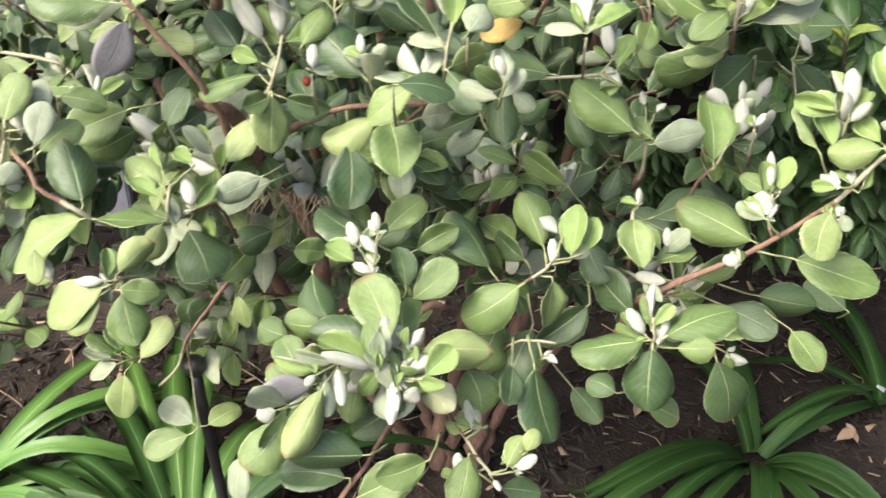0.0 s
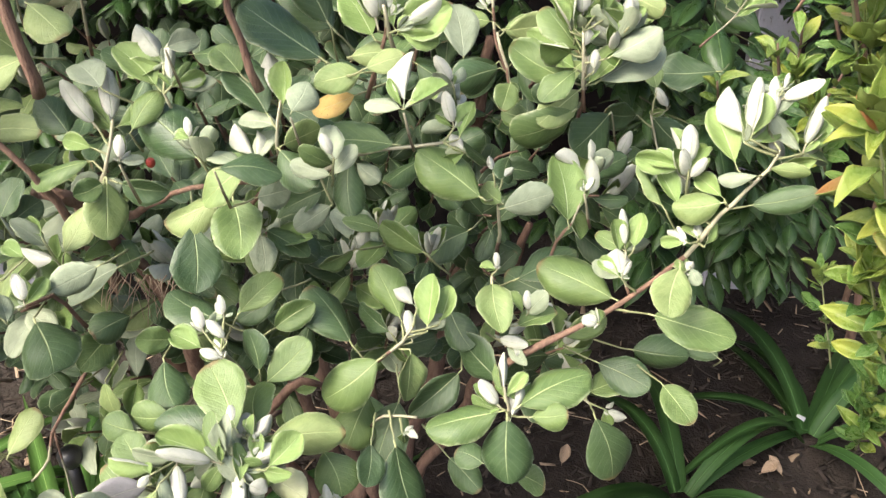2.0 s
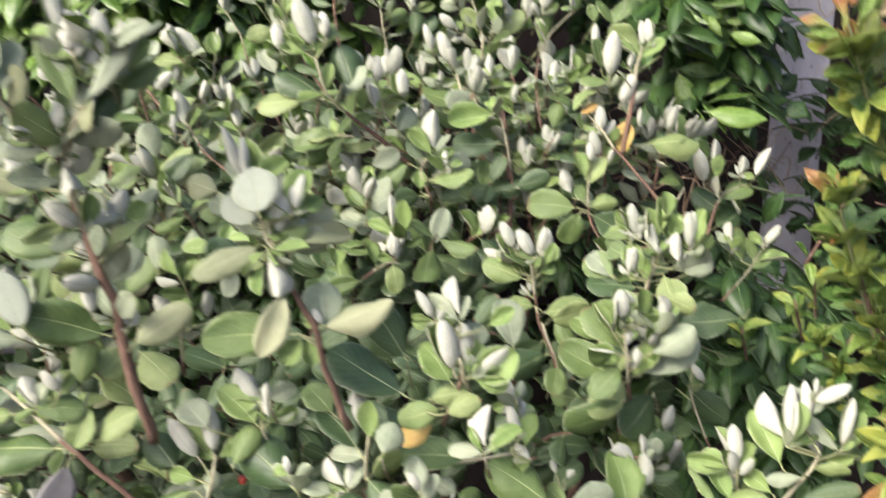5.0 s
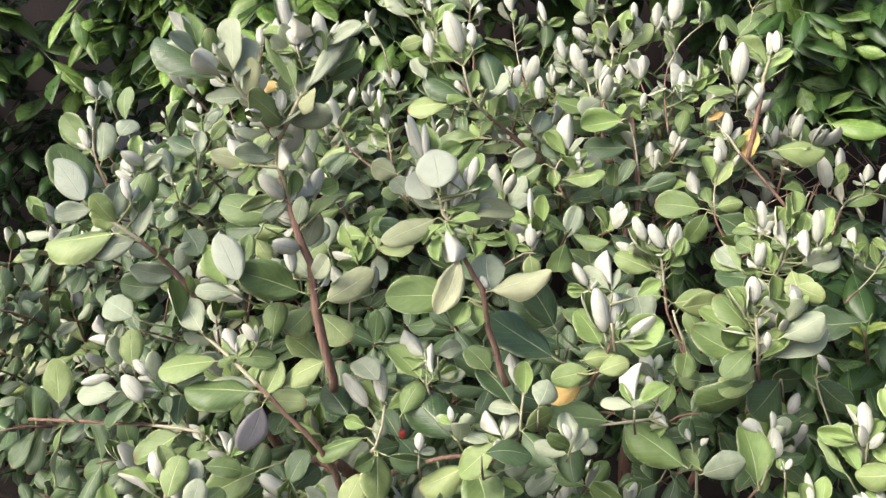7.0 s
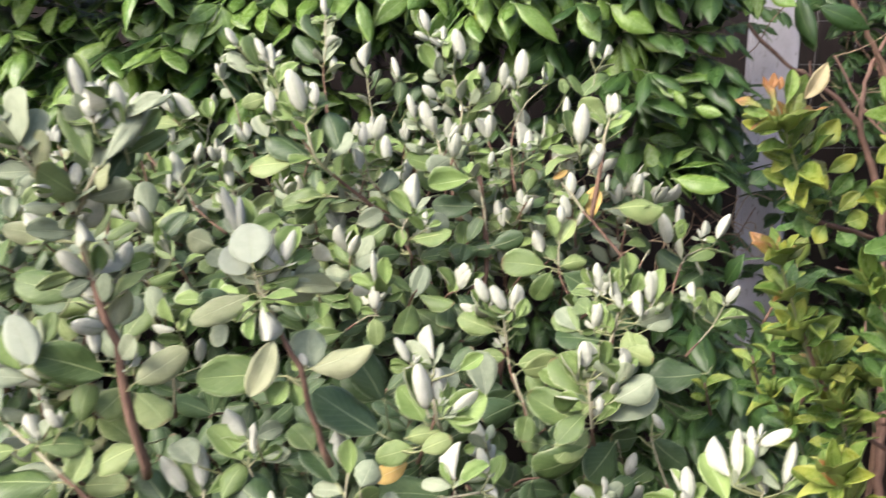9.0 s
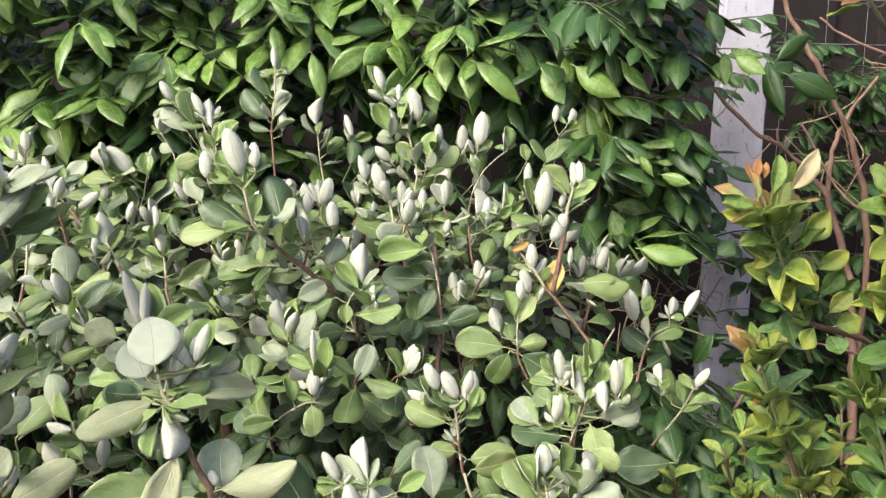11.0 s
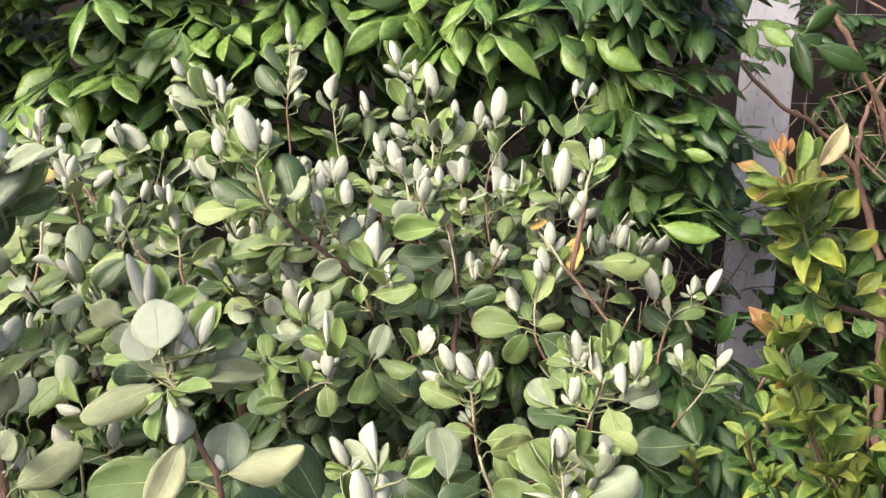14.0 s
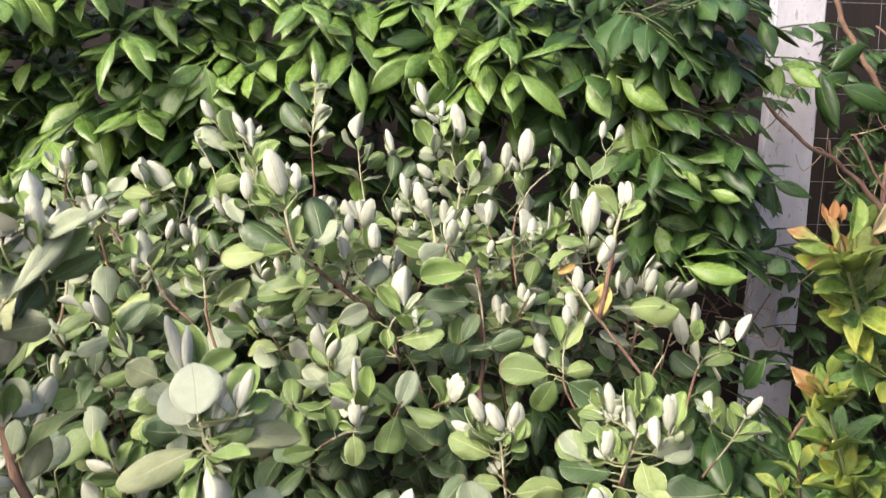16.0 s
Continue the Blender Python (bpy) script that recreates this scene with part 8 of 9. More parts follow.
vine_leaf("b", (-0.403, 1.820, 1.419), (-0.377, 1.762, 1.363), 0.45, -11)
vine_leaf("a", (0.812, 1.552, 1.579), (0.851, 1.499, 1.549), 0.45, 14)
vine_leaf("b", (0.878, 1.721, 1.542), (0.827, 1.696, 1.584), 0.48, -50)

heap, wood = Heap(), Heap()
singles = {"left": 90}


def vine_shoot(start, way, length, count, size, keys, single=False):
    """An arching, drooping shoot with leaves hanging alternately to both sides, smaller towards its end."""
    p, way = Vector(start), Vector(way).normalized()
    pts, ways = [], []
    for k in range(count + 1):
        pts.append(p.copy()), ways.append(way.copy())
        p = p + way * (length / count)
        way = (way + Vector((rng.uniform(-0.12, 0.12), rng.uniform(-0.1, 0.1), -0.55 / count))).normalized()
    tv, tf = tube([(*q, 0.0024 - 0.0014 * k / count) for k, q in enumerate(pts)], 4, count)
    wood.add((tv, tf, [0] * len(tf), [(0, 0)] * len(tv)), [vine_stem], Matrix.Identity(4))
    for k in range(1, count + 1):
        f = k / count
        across = ways[k].cross(Vector((0, 0, 1)))
        across = across.normalized() if across.length > 0.1 else Vector((1, 0, 0))
        for sign in ((-1, 1) if k == count or rng.random() < 0.35 else ((-1) ** k,)):
            aim = (across * sign * rng.uniform(0.5, 1.0) + ways[k] * rng.uniform(0.4, 1.0) + Vector((0, -0.3, rng.uniform(-0.4, 0.08)))).normalized()
            long = size * rng.uniform(0.8, 1.15) * (1.05 - 0.35 * f)
            me, data, width = pick("v" + rng.choice(keys))
            m = leaf_pose(pts[k], pts[k] + aim * long, rng.uniform(0.85, 1.15), rng.uniform(-22, 22), Vector((across.x * sign * 0.3, -0.35, 1.0)))
            if single and singles["left"] > 0:
                singles["left"] -= 1
                ob = new("leaf", me)
                ob.parent = climber
                ob.matrix_parent_inverse = Matrix.Translation(-climber.location)
                ob.matrix_basis = m
            else:
                heap.add(data, me.materials, m)


# the mass against the boards, its shade put into the darker leaf colour
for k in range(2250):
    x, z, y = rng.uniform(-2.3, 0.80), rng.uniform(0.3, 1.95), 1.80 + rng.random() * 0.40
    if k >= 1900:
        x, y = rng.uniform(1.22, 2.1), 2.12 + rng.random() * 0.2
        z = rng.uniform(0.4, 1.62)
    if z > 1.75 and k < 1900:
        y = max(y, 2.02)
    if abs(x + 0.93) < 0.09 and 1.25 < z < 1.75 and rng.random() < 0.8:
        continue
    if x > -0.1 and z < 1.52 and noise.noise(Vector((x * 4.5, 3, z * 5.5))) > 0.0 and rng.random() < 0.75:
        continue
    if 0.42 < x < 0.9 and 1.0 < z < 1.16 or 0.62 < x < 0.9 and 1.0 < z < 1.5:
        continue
    # lit-coloured leaves are mixed in high up and to the left
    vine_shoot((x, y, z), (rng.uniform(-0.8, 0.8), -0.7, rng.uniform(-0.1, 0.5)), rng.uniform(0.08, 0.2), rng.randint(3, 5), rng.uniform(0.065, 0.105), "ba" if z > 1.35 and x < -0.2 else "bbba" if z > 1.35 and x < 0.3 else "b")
# arching shoots over the top in the lit leaf colour, fading into the mass
for k in range(330):
    x = rng.uniform(-1.7, 0.70)
    z = 1.32 + rng.random() * 0.46 + 0.06 * noise.noise(Vector((x * 3, 5, 0)))
    hollow = noise.noise(Vector((x * 3.2, 0, z * 3.2)))
    y = 1.74 + rng.random() * 0.12 + 0.12 * hollow + 0.25 * max(0.0, 1.42 - z)
    if x > 0.2 and z < 1.45 and rng.random() < 0.5:
        continue
    if hollow > 0.1 and x > -0.4 and z < 1.56 and rng.random() < 0.6:
        continue
    if -0.05 < x < 0.12 and z < 1.66:
        y += 0.15
    if abs(x + 0.93) < 0.10 and z < 1.75:
        continue
    # height and side choose between the lit and the shaded colour
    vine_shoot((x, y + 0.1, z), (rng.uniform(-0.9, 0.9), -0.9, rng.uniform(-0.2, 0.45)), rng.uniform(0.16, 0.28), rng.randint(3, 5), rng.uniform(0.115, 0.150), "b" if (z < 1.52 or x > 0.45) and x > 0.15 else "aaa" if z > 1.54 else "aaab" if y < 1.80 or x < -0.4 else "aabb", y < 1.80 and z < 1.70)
for k in range(170):
    x, z = rng.uniform(-1.6, -0.12), rng.uniform(1.34, 1.80)
    y = 1.72 + rng.random() * 0.16
    if abs(x + 0.93) < 0.12 and z < 1.75:
        continue
    vine_shoot((x, y + 0.1, z), (rng.uniform(-0.9, 0.9), -0.8, rng.uniform(0.0, 0.5)), rng.uniform(0.14, 0.24), rng.randint(4, 6), rng.uniform(0.075, 0.115), "aaaab")
# the right-hand edge beside the dark gap, in the shaded leaf colour
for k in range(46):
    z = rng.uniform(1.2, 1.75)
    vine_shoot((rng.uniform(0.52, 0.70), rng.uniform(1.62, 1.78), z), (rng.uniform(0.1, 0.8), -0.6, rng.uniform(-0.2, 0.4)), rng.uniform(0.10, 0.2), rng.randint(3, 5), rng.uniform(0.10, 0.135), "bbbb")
# low shoots between the bush and the coloured shrub, shade put into their colour
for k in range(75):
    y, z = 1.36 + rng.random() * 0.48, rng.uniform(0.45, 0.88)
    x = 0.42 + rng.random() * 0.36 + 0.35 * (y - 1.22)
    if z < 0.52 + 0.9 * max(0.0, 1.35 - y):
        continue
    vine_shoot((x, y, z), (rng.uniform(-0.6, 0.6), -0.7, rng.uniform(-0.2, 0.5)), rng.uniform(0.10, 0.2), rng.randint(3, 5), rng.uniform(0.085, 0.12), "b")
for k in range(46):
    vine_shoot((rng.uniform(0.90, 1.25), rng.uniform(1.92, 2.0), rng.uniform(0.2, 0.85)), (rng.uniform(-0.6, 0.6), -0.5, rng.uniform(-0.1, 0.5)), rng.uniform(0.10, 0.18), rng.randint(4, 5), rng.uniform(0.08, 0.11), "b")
# shoots that reach across the white post
vine_shoot((0.94, 1.98, 1.6), (0.8, -0.3, 0.1), 0.2, 6, 0.085, "b")
vine_shoot((0.97, 1.99, 1.66), (0.7, -0.4, 0.2), 0.2, 6, 0.09, "b")
vine_shoot((0.92, 1.97, 1.55), (0.6, -0.4, 0.1), 0.13, 5, 0.08, "b")
vine_shoot((0.9, 1.95, 1.5), (0.3, -0.5, 0.2), 0.1, 4, 0.08, "b")
vine_shoot((1.22, 2.0, 1.62), (-0.6, -0.5, 0.3), 0.14, 5, 0.08, "b")
vine_shoot((0.93, 1.98, 1.14), (0.8, -0.3, 0.2), 0.14, 5, 0.08, "b")
vine_shoot((1.02, 1.99, 1.15), (0.6, -0.4, 0.3), 0.12, 4, 0.085, "b")
vine_shoot((1.2, 2.0, 1.1), (-0.3, -0.5, 0.4), 0.14, 5, 0.09, "b")
vine_shoot((1.17, 2.0, 1.22), (0.3, -0.5, 0.3), 0.15, 5, 0.1, "b")
vine_shoot((1.12, 2.0, 1.0), (-0.2, -0.5, 0.4), 0.12, 5, 0.09, "b")
vine_shoot((1.16, 2.0, 0.92), (-0.4, -0.5, 0.4), 0.14, 5, 0.09, "b")
vine_shoot((1.05, 2.0, 0.86), (-0.2, -0.5, 0.4), 0.14, 5, 0.09, "b")
vine_shoot((1.0, 1.98, 0.98), (-0.5, -0.5, 0.3), 0.12, 4, 0.085, "b")
vine_shoot((1.3, 2.0, 1.25), (0.3, -0.5, 0.3), 0.16, 6, 0.1, "b")
vine_shoot((1.32, 2.0, 1.05), (0.0, -0.5, 0.4), 0.16, 6, 0.1, "b")
vine_shoot((1.0, 2.0, 1.08), (0.5, -0.5, 0.3), 0.14, 5, 0.085, "b")
vine_shoot((1.12, 2.0, 1.08), (-0.4, -0.5, 0.3), 0.12, 5, 0.085, "b")
vine_shoot((1.05, 2.0, 1.2), (0.4, -0.5, 0.1), 0.1, 4, 0.08, "b")
vine_shoot((1.04, 2.0, 0.95), (0.4, -0.5, 0.3), 0.12, 5, 0.085, "b")
vine_shoot((0.96, 2.0, 1.345), (0.8, -0.35, 0.0), 0.035, 2, 0.1, "b")
ob = part("foliage", heap.mesh("foliage"), climber, "mass of pointed green leaves")
ob["kind"] = "stuff"
ob = part("twiggy_growth", wood.mesh("twiggy_growth"), climber)
ob["kind"] = "stuff"
for pts in ([(1.06, 1.85, 1.74, 0.0052), (1.085, 1.83, 1.66, 0.0055), (1.13, 1.80, 1.57, 0.0059), (1.18, 1.79, 1.48, 0.0059), (1.235, 1.79, 1.37, 0.0065), (1.30, 1.80, 1.1, 0.0072), (1.34, 1.84, -0.02, 0.0084)],
            [(1.09, 1.84, 1.66, 0.0018), (1.14, 1.81, 1.56, 0.0017), (1.19, 1.79, 1.46, 0.0017), (1.23, 1.78, 1.33, 0.0016)]):
    tv, tf = tube(pts, 8, 3, 0.1)
    part("old_stem", mesh_of("old_stem", tv, tf, [feijoa_bark]), climber, "old grey-brown climber stem")
wood = Heap()
for k in range(60):
    x, z = (rng.uniform(0.45, 0.95), rng.uniform(0.95, 1.22)) if k % 5 else (rng.uniform(1.0, 1.4), rng.uniform(1.1, 1.7))
    y = 1.85 + rng.uniform(-0.15, 0.15)
    pts, p = [], Vector((x, y, z))
    for s in range(4):
        pts.append((*p, 0.0012))
        p = p + Vector((rng.uniform(-0.09, 0.09), rng.uniform(-0.05, 0.05), rng.uniform(-0.08, 0.1)))
    tv, tf = tube(pts, 4, k)
    wood.add((tv, tf, [0] * len(tf), [(0, 0)] * len(tv)), [chip_pale if k % 3 else feijoa_bark], Matrix.Identity(4))
ob = part("bare_growth", wood.mesh("bare_growth"), climber, "tangle of thin bare runners")
ob["kind"] = "stuff"

# ---- the shrub with coloured shoots ----
shrub = thing("coloured_shrub", "evergreen shrub with glossy yellow-green leaves and orange-red new shoots", "shrub", at=(0.66, 0.95, 0))


def rosette(foot, head, size, rings, low, high, crown="", bark=0.0018):
    """A shoot of the shrub with rings of leaves, wide open below and closing upright round the bud at its head."""
    foot, head = Vector(foot), Vector(head)
    way = (head - foot).normalized()
    length = (head - foot).length
    side = Matrix.Rotation(rng.uniform(0, 6.28), 3, way) @ way.orthogonal().normalized()
    tv, tf = tube([(*(foot - way * 0.03), bark), (*(foot + way * length * 0.5), bark * 0.7), (*head, bark * 0.5)], 7, rings, 0.1)
    shoot = part("branch", mesh_of("branch", tv, tf, [leaf_foot]), shrub)
    tiers = max(2, rings // 2 + 1)
    spots = [(k, q) for k in range(tiers) for q in range(13 if k == tiers - 1 else 7)]
    for p, (k, q) in enumerate(spots):
        f = (k + rng.uniform(-0.35, 0.15)) / (tiers - 1)
        at = foot + way * length * max(0.0, f)
        f = min(1.0, max(0.0, f))
        out = Matrix.Rotation(p * 2.4 + rng.uniform(-0.4, 0.4), 3, way) @ side
        open_ = rng.uniform(0.25, 1.2) if k == tiers - 1 else rng.uniform(0.6, 1.45)
        aim = (out * math.sin(open_) + way * math.cos(open_) + Vector((0, -0.1, -0.1 * (1 - f)))).normalized()
        key = rng.choice(low if rng.random() > f else high)
        long = size * rng.uniform(0.7, 1.25) * (1.0 - 0.25 * abs(f - 0.6))
        ob = new("leaf", pick("s" + key)[0])
        ob.parent = shoot
        ob.matrix_basis = leaf_pose(at, at + aim * long, rng.uniform(0.9, 1.15), rng.uniform(-40, 40), way + out * -0.35 + Vector((0, -0.15, 0.2)))
    for k, key in enumerate(crown):
        out = Matrix.Rotation(k * 2.4, 3, way) @ side
        aim = (way + out * rng.uniform(0.15, 0.5)).normalized()
        ob = new("young_leaf", pick("s" + key)[0])
        ob.parent = shoot
        ob.matrix_basis = leaf_pose(head - way * 0.006, head + aim * size * (rng.uniform(0.4, 0.7) if key != "c" else 1.05), rng.uniform(0.7, 1.0), rng.uniform(-40, 40), out * -1 + FACE * 0.3)
        if key in "xr":
            ob["label"] = "orange-red unfolding young leaf"
    return shoot


top_shoot = part("branch", mesh_of("branch", *tube([(0.462, 0.660, 1.300, 0.0020), (0.436, 0.645, 1.345, 0.0018), (0.405, 0.625, 1.400, 0.0014), (0.378, 0.608, 1.448, 0.0009)], 7, 2, 0.1), [leaf_foot]), shrub)


def shrub_leaf(key, base, tip, spread, roll):
    ob = new("young_leaf" if key in "xc" else "leaf", pick("s" + key)[0])
    ob.parent = top_shoot
    ob.matrix_basis = leaf_pose(base, tip, spread / 0.42, roll)
    if key == "x":
        ob["label"] = "orange-red unfolding young leaf"


shrub_leaf("c", (0.397, 0.604, 1.450), (0.414, 0.597, 1.481), 0.43, 8)
shrub_leaf("L", (0.381, 0.600, 1.446), (0.389, 0.606, 1.478), 0.38, -8)
shrub_leaf("L", (0.395, 0.611, 1.453), (0.402, 0.615, 1.471), 0.63, 10)
shrub_leaf("x", (0.377, 0.616, 1.458), (0.380, 0.622, 1.473), 0.51, 0)
shrub_leaf("x", (0.374, 0.617, 1.457), (0.372, 0.625, 1.470), 0.42, 10)
shrub_leaf("x", (0.384, 0.618, 1.458), (0.388, 0.623, 1.471), 0.39, -10)
shrub_leaf("o", (0.373, 0.604, 1.443), (0.372, 0.613, 1.465), 0.37, 15)
shrub_leaf("o", (0.369, 0.612, 1.445), (0.351, 0.623, 1.457), 0.57, 20)
shrub_leaf("L", (0.375, 0.608, 1.439), (0.355, 0.619, 1.443), 0.47, -15)
shrub_leaf("L", (0.383, 0.618, 1.424), (0.356, 0.627, 1.429), 0.51, 10)
shrub_leaf("L", (0.389, 0.612, 1.436), (0.367, 0.616, 1.432), 0.50, -25)
shrub_leaf("L", (0.394, 0.622, 1.414), (0.373, 0.627, 1.411), 0.76, 12)
shrub_leaf("o", (0.414, 0.623, 1.416), (0.418, 0.631, 1.445), 0.49, -12)
shrub_leaf("L", (0.415, 0.620, 1.408), (0.438, 0.611, 1.432), 0.60, 18)
shrub_leaf("G", (0.423, 0.620, 1.379), (0.396, 0.636, 1.403), 0.66, -8)
shrub_leaf("L", (0.436, 0.626, 1.386), (0.456, 0.617, 1.403), 0.58, 14)
shrub_leaf("o", (0.434, 0.620, 1.384), (0.431, 0.632, 1.401), 0.67, 20)
shrub_leaf("L", (0.422, 0.620, 1.376), (0.404, 0.622, 1.371), 0.61, -20)
shrub_leaf("G", (0.443, 0.628, 1.364), (0.458, 0.624, 1.387), 0.63, 10)
shrub_leaf("o", (0.446, 0.621, 1.351), (0.463, 0.616, 1.371), 0.58, -12)
shrub_leaf("o", (0.430, 0.617, 1.347), (0.406, 0.631, 1.363), 0.41, 14)
shrub_leaf("G", (0.430, 0.634, 1.325), (0.427, 0.645, 1.349), 0.76, -10)
shrub_leaf("L", (0.455, 0.624, 1.341), (0.470, 0.612, 1.352), 0.91, 10)
shrub_leaf("G", (0.411, 0.620, 1.398), (0.400, 0.630, 1.416), 0.65, 15)
shrub_leaf("L", (0.404, 0.625, 1.402), (0.385, 0.621, 1.392), 0.62, 10)
shrub_leaf("G", (0.436, 0.630, 1.359), (0.428, 0.640, 1.377), 0.70, 0)
shrub_leaf("o", (0.409, 0.621, 1.423), (0.405, 0.632, 1.442), 0.50, -20)
shrub_leaf("G", (0.455, 0.632, 1.364), (0.471, 0.626, 1.381), 0.61, 20)
shrub_leaf("L", (0.439, 0.623, 1.342), (0.426, 0.618, 1.326), 0.76, -10)
shrub_leaf("G", (0.451, 0.625, 1.335), (0.454, 0.612, 1.321), 0.95, 10)
rosette((0.440, 0.648, 1.340), (0.390, 0.616, 1.428), 0.036, 10, "LLGG", "LLoo", "xoo")
rosette((0.484, 0.738, 1.208), (0.450, 0.720, 1.283), 0.042, 5, "LLG", "LLLo", "oorLo")
rosette((0.520, 0.746, 1.125), (0.488, 0.735, 1.195), 0.044, 2, "LLG", "LLG", "LL")
rosette((0.548, 0.752, 1.090), (0.522, 0.744, 1.150), 0.044, 2, "LGG", "LLo", "Lo")
rosette((0.565, 0.750, 1.045), (0.540, 0.736, 1.105), 0.042, 7, "LGG", "LLL", "xxL")
rosette((0.490, 0.545, 0.985), (0.410, 0.520, 1.150), 0.045, 12, "LLLG", "LLoL", "ooxxL")
rosette((0.505, 0.562, 0.920), (0.455, 0.548, 1.020), 0.040, 6, "LGL", "LLL", "LL")
rosette((0.535, 0.565, 0.930), (0.505, 0.545, 1.040), 0.044, 6, "LGL", "LLo", "oL")
rosette((0.540, 0.622, 1.295), (0.480, 0.588, 1.362), 0.043, 7, "LLGG", "LLLo", "oxo")
rosette((0.562, 0.662, 1.385), (0.505, 0.628, 1.440), 0.044, 8, "LLG", "LLL", "xxrxL")
rosette((0.548, 0.648, 1.165), (0.495, 0.622, 1.275), 0.047, 5, "GGL", "LGL", "orL")
rosette((0.600, 0.680, 1.120), (0.555, 0.662, 1.190), 0.052, 2, "GGL", "LGL", "LL")
rosette((0.450, 0.612, 1.585), (0.418, 0.600, 1.615), 0.030, 2, "LLo", "oLx", "xo")
rosette((0.560, 0.872, 1.015), (0.522, 0.850, 1.072), 0.036, 2, "LGG", "LLG", "LL", 0.0016)
rosette((0.582, 0.866, 0.975), (0.552, 0.850, 1.030), 0.036, 2, "LGG", "LLG", "LL", 0.0016)
rosette((0.605, 0.775, 1.075), (0.580, 0.755, 1.130), 0.044, 2, "LGG", "LGL", "LL")
rosette((0.660, 0.862, 0.700), (0.632, 0.878, 0.800), 0.032, 5, "GGL", "GLG", "L", 0.0014)
rosette((0.704, 0.822, 0.625), (0.688, 0.800, 0.695), 0.042, 5, "GGL", "GLG", "L", 0.0018)
rosette((0.722, 0.832, 0.565), (0.695, 0.800, 0.640), 0.042, 5, "GGL", "GLG", "L", 0.0018)
rosette((0.762, 0.822, 0.615), (0.734, 0.800, 0.690), 0.042, 5, "GGL", "GLG", "L", 0.0018)


def whorl(heap, base, way, length, rings, size, keys):
    """A shoot with leaves set round it in rings, closer and more upright towards its end."""
    base, way = Vector(base), Vector(way).normalized()
    side = way.orthogonal().normalized()
    end = base + way * length
    tv, tf = tube([(*base, 0.0026), (*end, 0.0014)], 5, 2)
    heap.add((tv, tf, [0] * len(tf), [(0, 0)] * len(tv)), [red_bark], Matrix.Identity(4))
    for p in range(rings):
        f = (p + rng.uniform(0.2, 0.8)) / rings
        for q in range(3):
            if rng.random() < 0.12:
                continue
            at = base + way * length * (f + rng.uniform(-0.08, 0.08))
            out = Matrix.Rotation(p * 1.1 + q * 2.094 + rng.uniform(-0.5, 0.5), 3, way) @ side
            aim = (out * (1.05 - 0.55 * f) + way * (0.25 + 0.75 * f) + Vector((rng.uniform(-0.25, 0.25), rng.uniform(-0.25, 0.25), rng.uniform(-0.25, 0.1)))).normalized()
            key = keys[min(int(f * len(keys)), len(keys) - 1)]
            me, data, width = pick("s" + (key if rng.random() < 0.75 else "L"))
            heap.add(data, me.materials, leaf_pose(at, at + aim * size * rng.uniform(0.6, 1.3), rng.uniform(0.85, 1.15), rng.uniform(-30, 30), way + Vector((0, -0.2, 0.3))))


shoots = Heap()
for k in range(8):
    z = rng.uniform(0.80, 1.12)
    x, y = rng.uniform(0.56, 0.80) + 0.2 * max(0.0, 0.9 - z), rng.uniform(0.86, 1.15)
    whorl(shoots, (x, y, z), (rng.uniform(-0.6, 0.4), rng.uniform(-0.6, 0.2), 1), rng.uniform(0.06, 0.11), rng.randint(3, 5), rng.uniform(0.032, 0.044), "GGGL")
ob = part("foliage", shoots.mesh("foliage"), shrub, "whorls of glossy green leaves")
ob["kind"] = "stuff"
for pts in ([(0.97, 0.88, -0.02, 0.009), (0.93, 0.86, 0.5, 0.008), (0.85, 0.80, 0.95, 0.006), (0.72, 0.74, 1.2, 0.0036), (0.54, 0.68, 1.30, 0.0026), (0.44, 0.648, 1.34, 0.0022)],
            [(0.85, 0.80, 0.95, 0.005), (0.76, 0.72, 1.2, 0.0036), (0.62, 0.67, 1.36, 0.0026), (0.56, 0.66, 1.39, 0.0022)],
            [(0.93, 0.86, 0.5, 0.005), (0.80, 0.82, 0.92, 0.0036), (0.64, 0.78, 1.02, 0.0028), (0.54, 0.75, 1.11, 0.0024), (0.485, 0.738, 1.21, 0.002)],
            [(0.95, 0.87, 0.3, 0.005), (0.78, 0.70, 0.7, 0.0034), (0.60, 0.58, 0.88, 0.0026), (0.50, 0.555, 0.96, 0.0022)],
            [(0.96, 0.88, 0.2, 0.004), (0.82, 0.86, 0.48, 0.0026), (0.71, 0.825, 0.61, 0.0018)]):
    twig(shrub, pts, red_bark)

# ---- the pruned shrub by the post ----
pruned = thing("pruned_shrub", "pruned shrub of bare red-brown branches beside the white post", "shrub", at=(1.26, 1.70, 0))
twig(pruned, [(1.30, 1.72, -0.02, 0.014), (1.275, 1.70, 0.3, 0.0125), (1.258, 1.699, 0.568, 0.0115)], red_bark)
twig(pruned, [(1.258, 1.699, 0.569, 0.0109), (1.250, 1.715, 0.755, 0.0103), (1.241, 1.735, 0.962, 0.0089), (1.221, 1.741, 1.091, 0.0082), (1.181, 1.749, 1.217, 0.0075), (1.141, 1.746, 1.299, 0.0062), (1.106, 1.760, 1.340, 0.0055), (1.047, 1.778, 1.395, 0.0048), (1.006, 1.786, 1.413, 0.0041), (0.953, 1.803, 1.460, 0.0041), (0.907, 1.819, 1.512, 0.0041)], red_bark)
twig(pruned, [(1.159, 1.752, 1.279, 0.0062), (1.178, 1.783, 1.380, 0.0048), (1.240, 1.817, 1.469, 0.0041), (1.312, 1.845, 1.541, 0.0035)], red_bark)
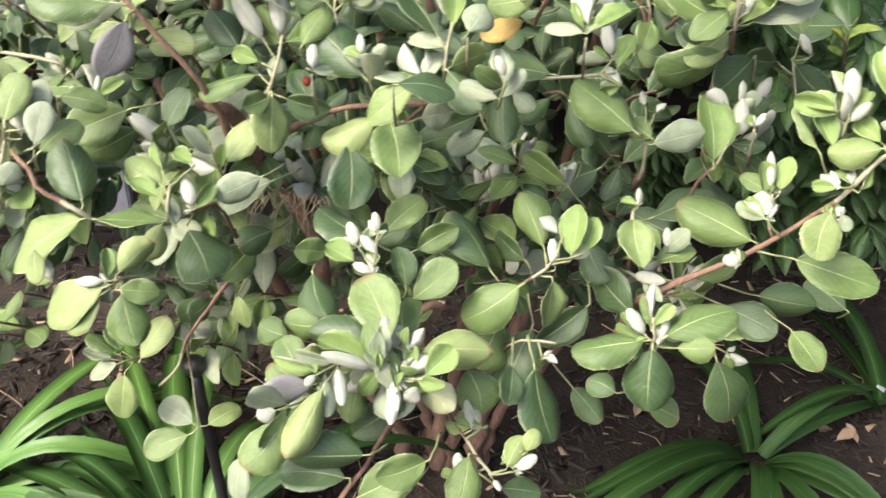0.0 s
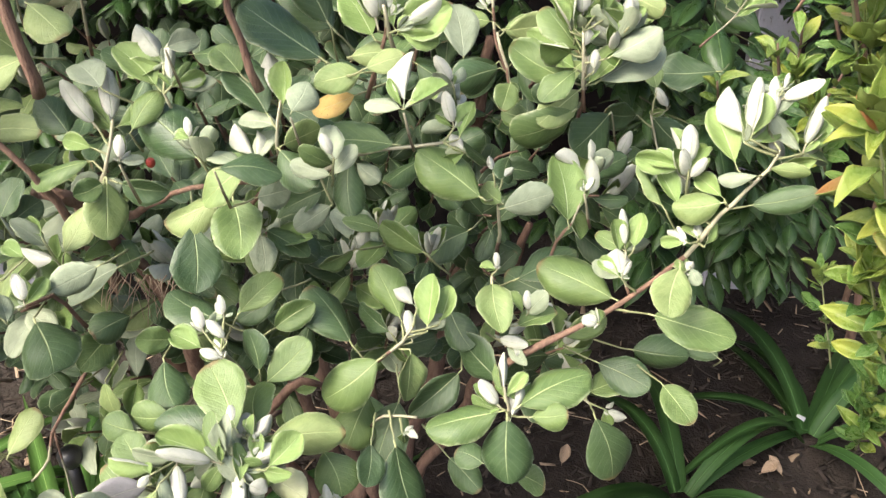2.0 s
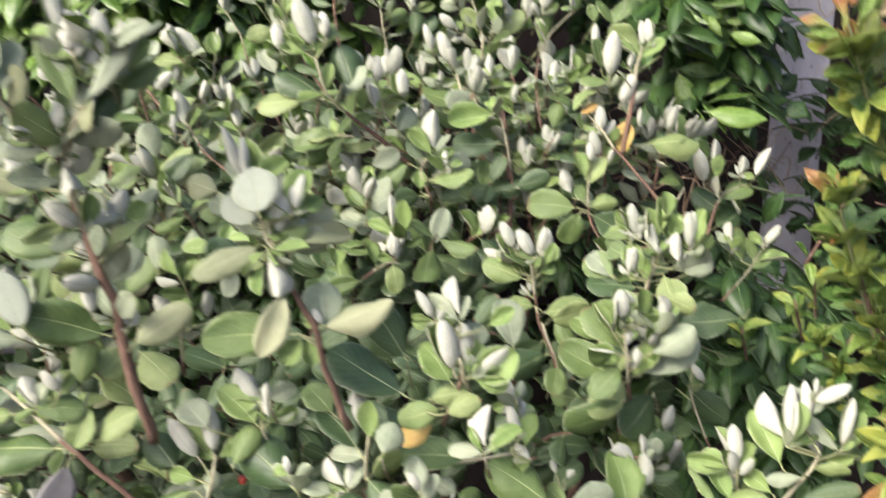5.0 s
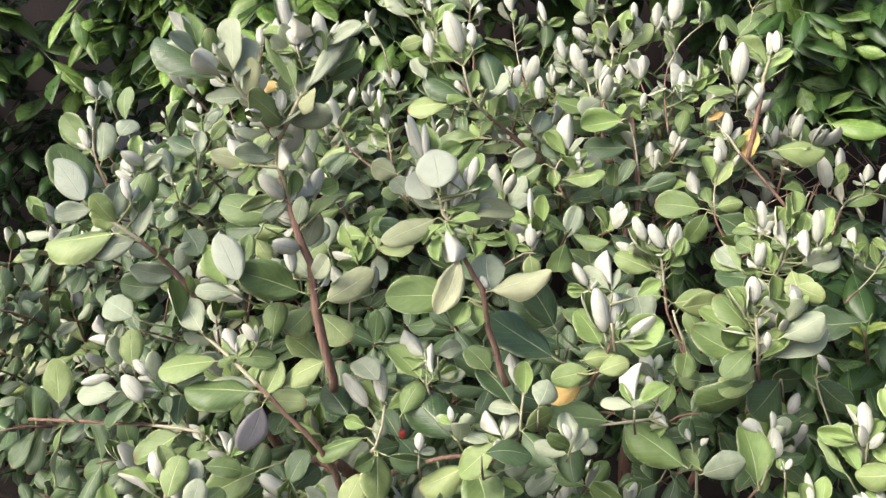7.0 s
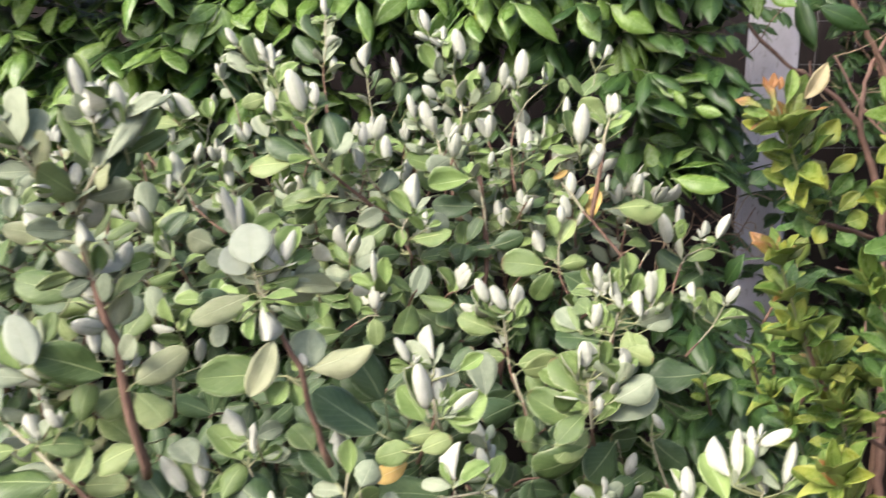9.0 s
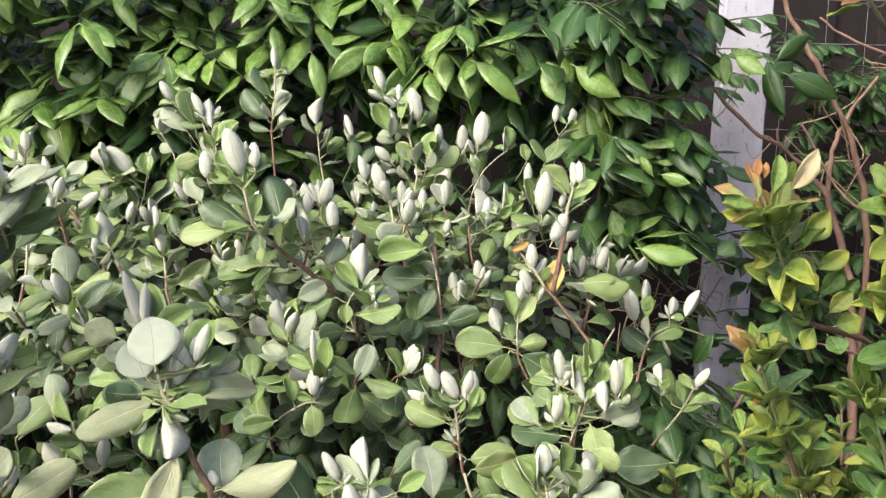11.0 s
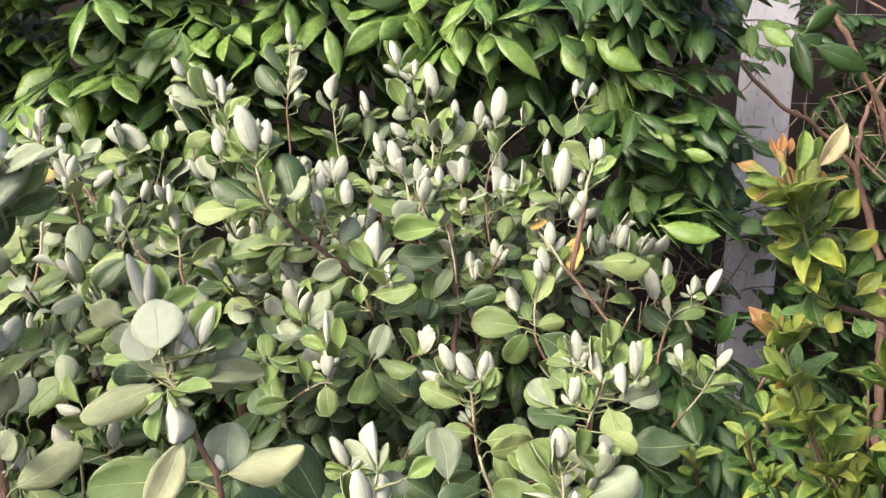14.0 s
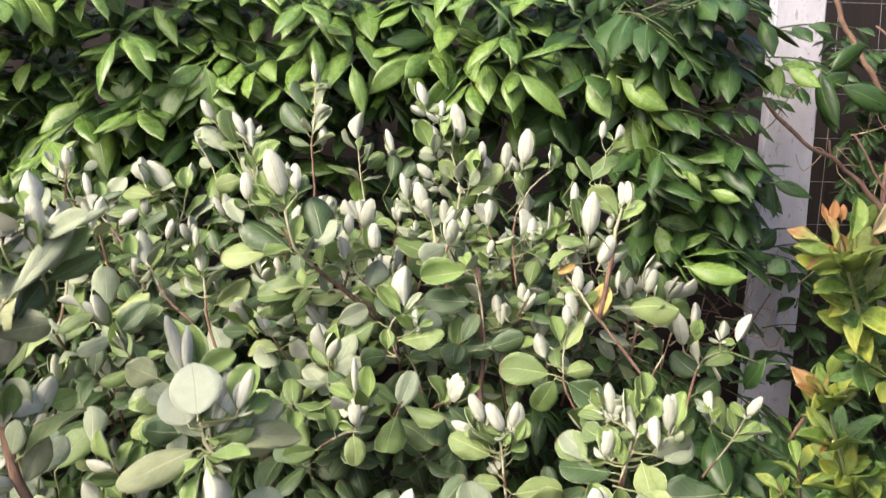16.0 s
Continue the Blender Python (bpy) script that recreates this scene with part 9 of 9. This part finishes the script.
twig(pruned, [(1.188, 1.675, 1.262, 0.0027), (1.161, 1.696, 1.287, 0.0027), (1.134, 1.719, 1.332, 0.0027), (1.112, 1.745, 1.390, 0.0027), (1.097, 1.781, 1.442, 0.0021)], red_bark)
twig(pruned, [(1.245, 1.682, 0.928, 0.0035), (1.153, 1.676, 0.960, 0.0027), (1.081, 1.665, 0.979, 0.0021)], red_bark)
twig(pruned, [(1.161, 1.696, 1.287, 0.0021), (1.179, 1.691, 1.335, 0.0014), (1.210, 1.697, 1.380, 0.0014)], red_bark)
twig(pruned, [(1.242, 1.674, 1.574, 0.0035), (1.145, 1.719, 1.621, 0.0027), (1.109, 1.767, 1.664, 0.0021)], red_bark)
twig(pruned, [(1.047, 1.778, 1.395, 0.0027), (1.043, 1.786, 1.430, 0.0021)], red_bark)

finish_branch()

# ---- strap-leaved clumps ----


def strap_clump(name_label, x, y, count, length, spread, keys, seed):
    """A clump of arching strap leaves, each a blade of its own."""
    r = random.Random(seed)
    plant = thing("agapanthus_clump", name_label, "plant", "", "strap-leaved clumps", (x, y, 0))
    for k in range(count):
        ang, long = r.uniform(0, 6.283), length * r.uniform(0.7, 1.15)
        out = Vector((math.cos(ang), math.sin(ang), 0))
        rise, wide, reach = r.uniform(0.22, 0.7), r.uniform(0.024, 0.038), spread * r.uniform(0.75, 1.2)
        verts, uvs, faces, slots = [], [], [], []
        side = Vector((-out.y, out.x, 0))
        steps = 12
        for layer in (0, 1):
            for i in range(steps + 1):
                t = i / steps
                p = Vector((x, y, 0.0)) + out * (0.02 + reach * long * (t ** 1.2)) + Vector((0, 0, long * (rise * 1.6 * t - rise * 1.75 * t * t) + 0.015))
                p.z = max(p.z, 0.02)
                w = wide / 2 * (0.75 + 0.5 * math.sin(math.pi * min(t + 0.15, 1))) * min(1, (1.0 - t) * 5 + 0.06)
                for u in (-1, 0, 1):
                    verts.append(p + side * u * w + Vector((0, 0, 0.18 * w * abs(u) - layer * 0.0012)))
                    uvs.append((0.5 + u / 2, t))
        size = (steps + 1) * 3
        for i in range(steps):
            for j in range(2):
                a = i * 3 + j
                faces += [(a, a + 1, a + 4, a + 3), (size + a, size + a + 3, size + a + 4, size + a + 1)]
                slots += [0, 0]
            for j in (0, 2):
                a = i * 3 + j
                faces.append((a, a + 3, size + a + 3, size + a)), slots.append(0)
        part("strap_leaf", mesh_of("strap_leaf", verts, faces, [r.choice(keys)], slots, uvs), plant)
    return plant


strap_clump("arching dark green strap-leaved agapanthus clump on mulch", 0.70, 1.24, 15, 0.52, 0.95, [strap_green], 3)
strap_clump("arching dark green strap-leaved agapanthus clump on mulch", 1.05, 1.40, 14, 0.5, 0.95, [strap_green], 4)
strap_clump("lush green strap-leaved agapanthus clump beside the bush", -0.40, 0.92, 44, 0.82, 0.75, [strap_green, strap_green, strap_green, strap_bright], 5)
strap_clump("lush green strap-leaved agapanthus clump beside the bush", -0.86, 1.05, 36, 0.80, 0.8, [strap_green, strap_green, strap_green, strap_bright], 6)

# ---- small things on the mulch ----
label_white = plain_material("white_plastic", (0.62, 0.62, 0.62), (0.78, 0.78, 0.76), 40, 0.45, 0.1)
tag = thing("plant_tag", "small white plastic plant tag lying on the mulch", "plant tag", at=(1.06, 1.46, 0.03))
bm = bmesh.new()
bmesh.ops.create_cube(bm, size=1, matrix=Matrix.Translation((1.06, 1.46, 0.045)) @ Euler((0.3, 0.25, 0.9)).to_matrix().to_4x4() @ Matrix.Diagonal((0.075, 0.02, 0.002, 1)))
bmesh.ops.bevel(bm, geom=bm.edges[:], offset=0.0008, segments=1, affect="EDGES")
me = bpy.data.meshes.new("tag_blade")
bm.to_mesh(me)
bm.free()
me.materials.append(label_white)
part("tag_blade", me, tag)
variants("dry", 3, [chip_pale, chip_pale, chip_pale], width=0.5, widest=1.0, blunt=0.8, cup=(0.4, 0.9), bend=(0.1, 0.3), wave=(0.2, 0.35))
for k, (x, y, turn) in enumerate(((0.90, 1.31, 0.4), (0.95, 1.30, 2.0), (0.91, 1.35, 3.7), (0.47, 1.36, 1.2), (0.62, 1.05, 4.4), (0.36, 1.12, 5.2))):
    me, data, width = SHAPES["dry"][k % 3]
    ob = tagged(new("dry_leaf", me), "curled pale brown dead leaf on the mulch", "leaf", "fallen leaves")
    z = ground_height(x, y) + 0.016
    ob.matrix_basis = leaf_pose((x, y, z), (x + 0.05 * math.cos(turn), y + 0.05 * math.sin(turn), z + 0.006), 1.0, 10, Vector((0, 0, 1)))

# a black stake among the strap leaves
black_plastic = plain_material("black_plastic", (0.010, 0.010, 0.011), (0.028, 0.027, 0.026), 50, 0.4, 0.15)
stake = thing("garden_stake", "thin black plastic garden stake with a knob on top", "stake", at=(-0.217, 0.688, 0))
head, foot = Vector((-0.272, 0.756, 0.656)), Vector((-0.217, 0.688, -0.03))
tv, tf = tube([(*foot, 0.007), (*foot.lerp(head, 0.5), 0.007), (*head, 0.007)], 10, 1)
part("shaft", mesh_of("shaft", tv, tf, [black_plastic]), stake)
up = (head - foot).normalized()
tv, tf = tube([(*(head - up * 0.006), 0.008), (*(head + up * 0.002), 0.013), (*(head + up * 0.012), 0.014), (*(head + up * 0.019), 0.007)], 12, 2)
part("knob", mesh_of("knob", tv, tf, [black_plastic]), stake)
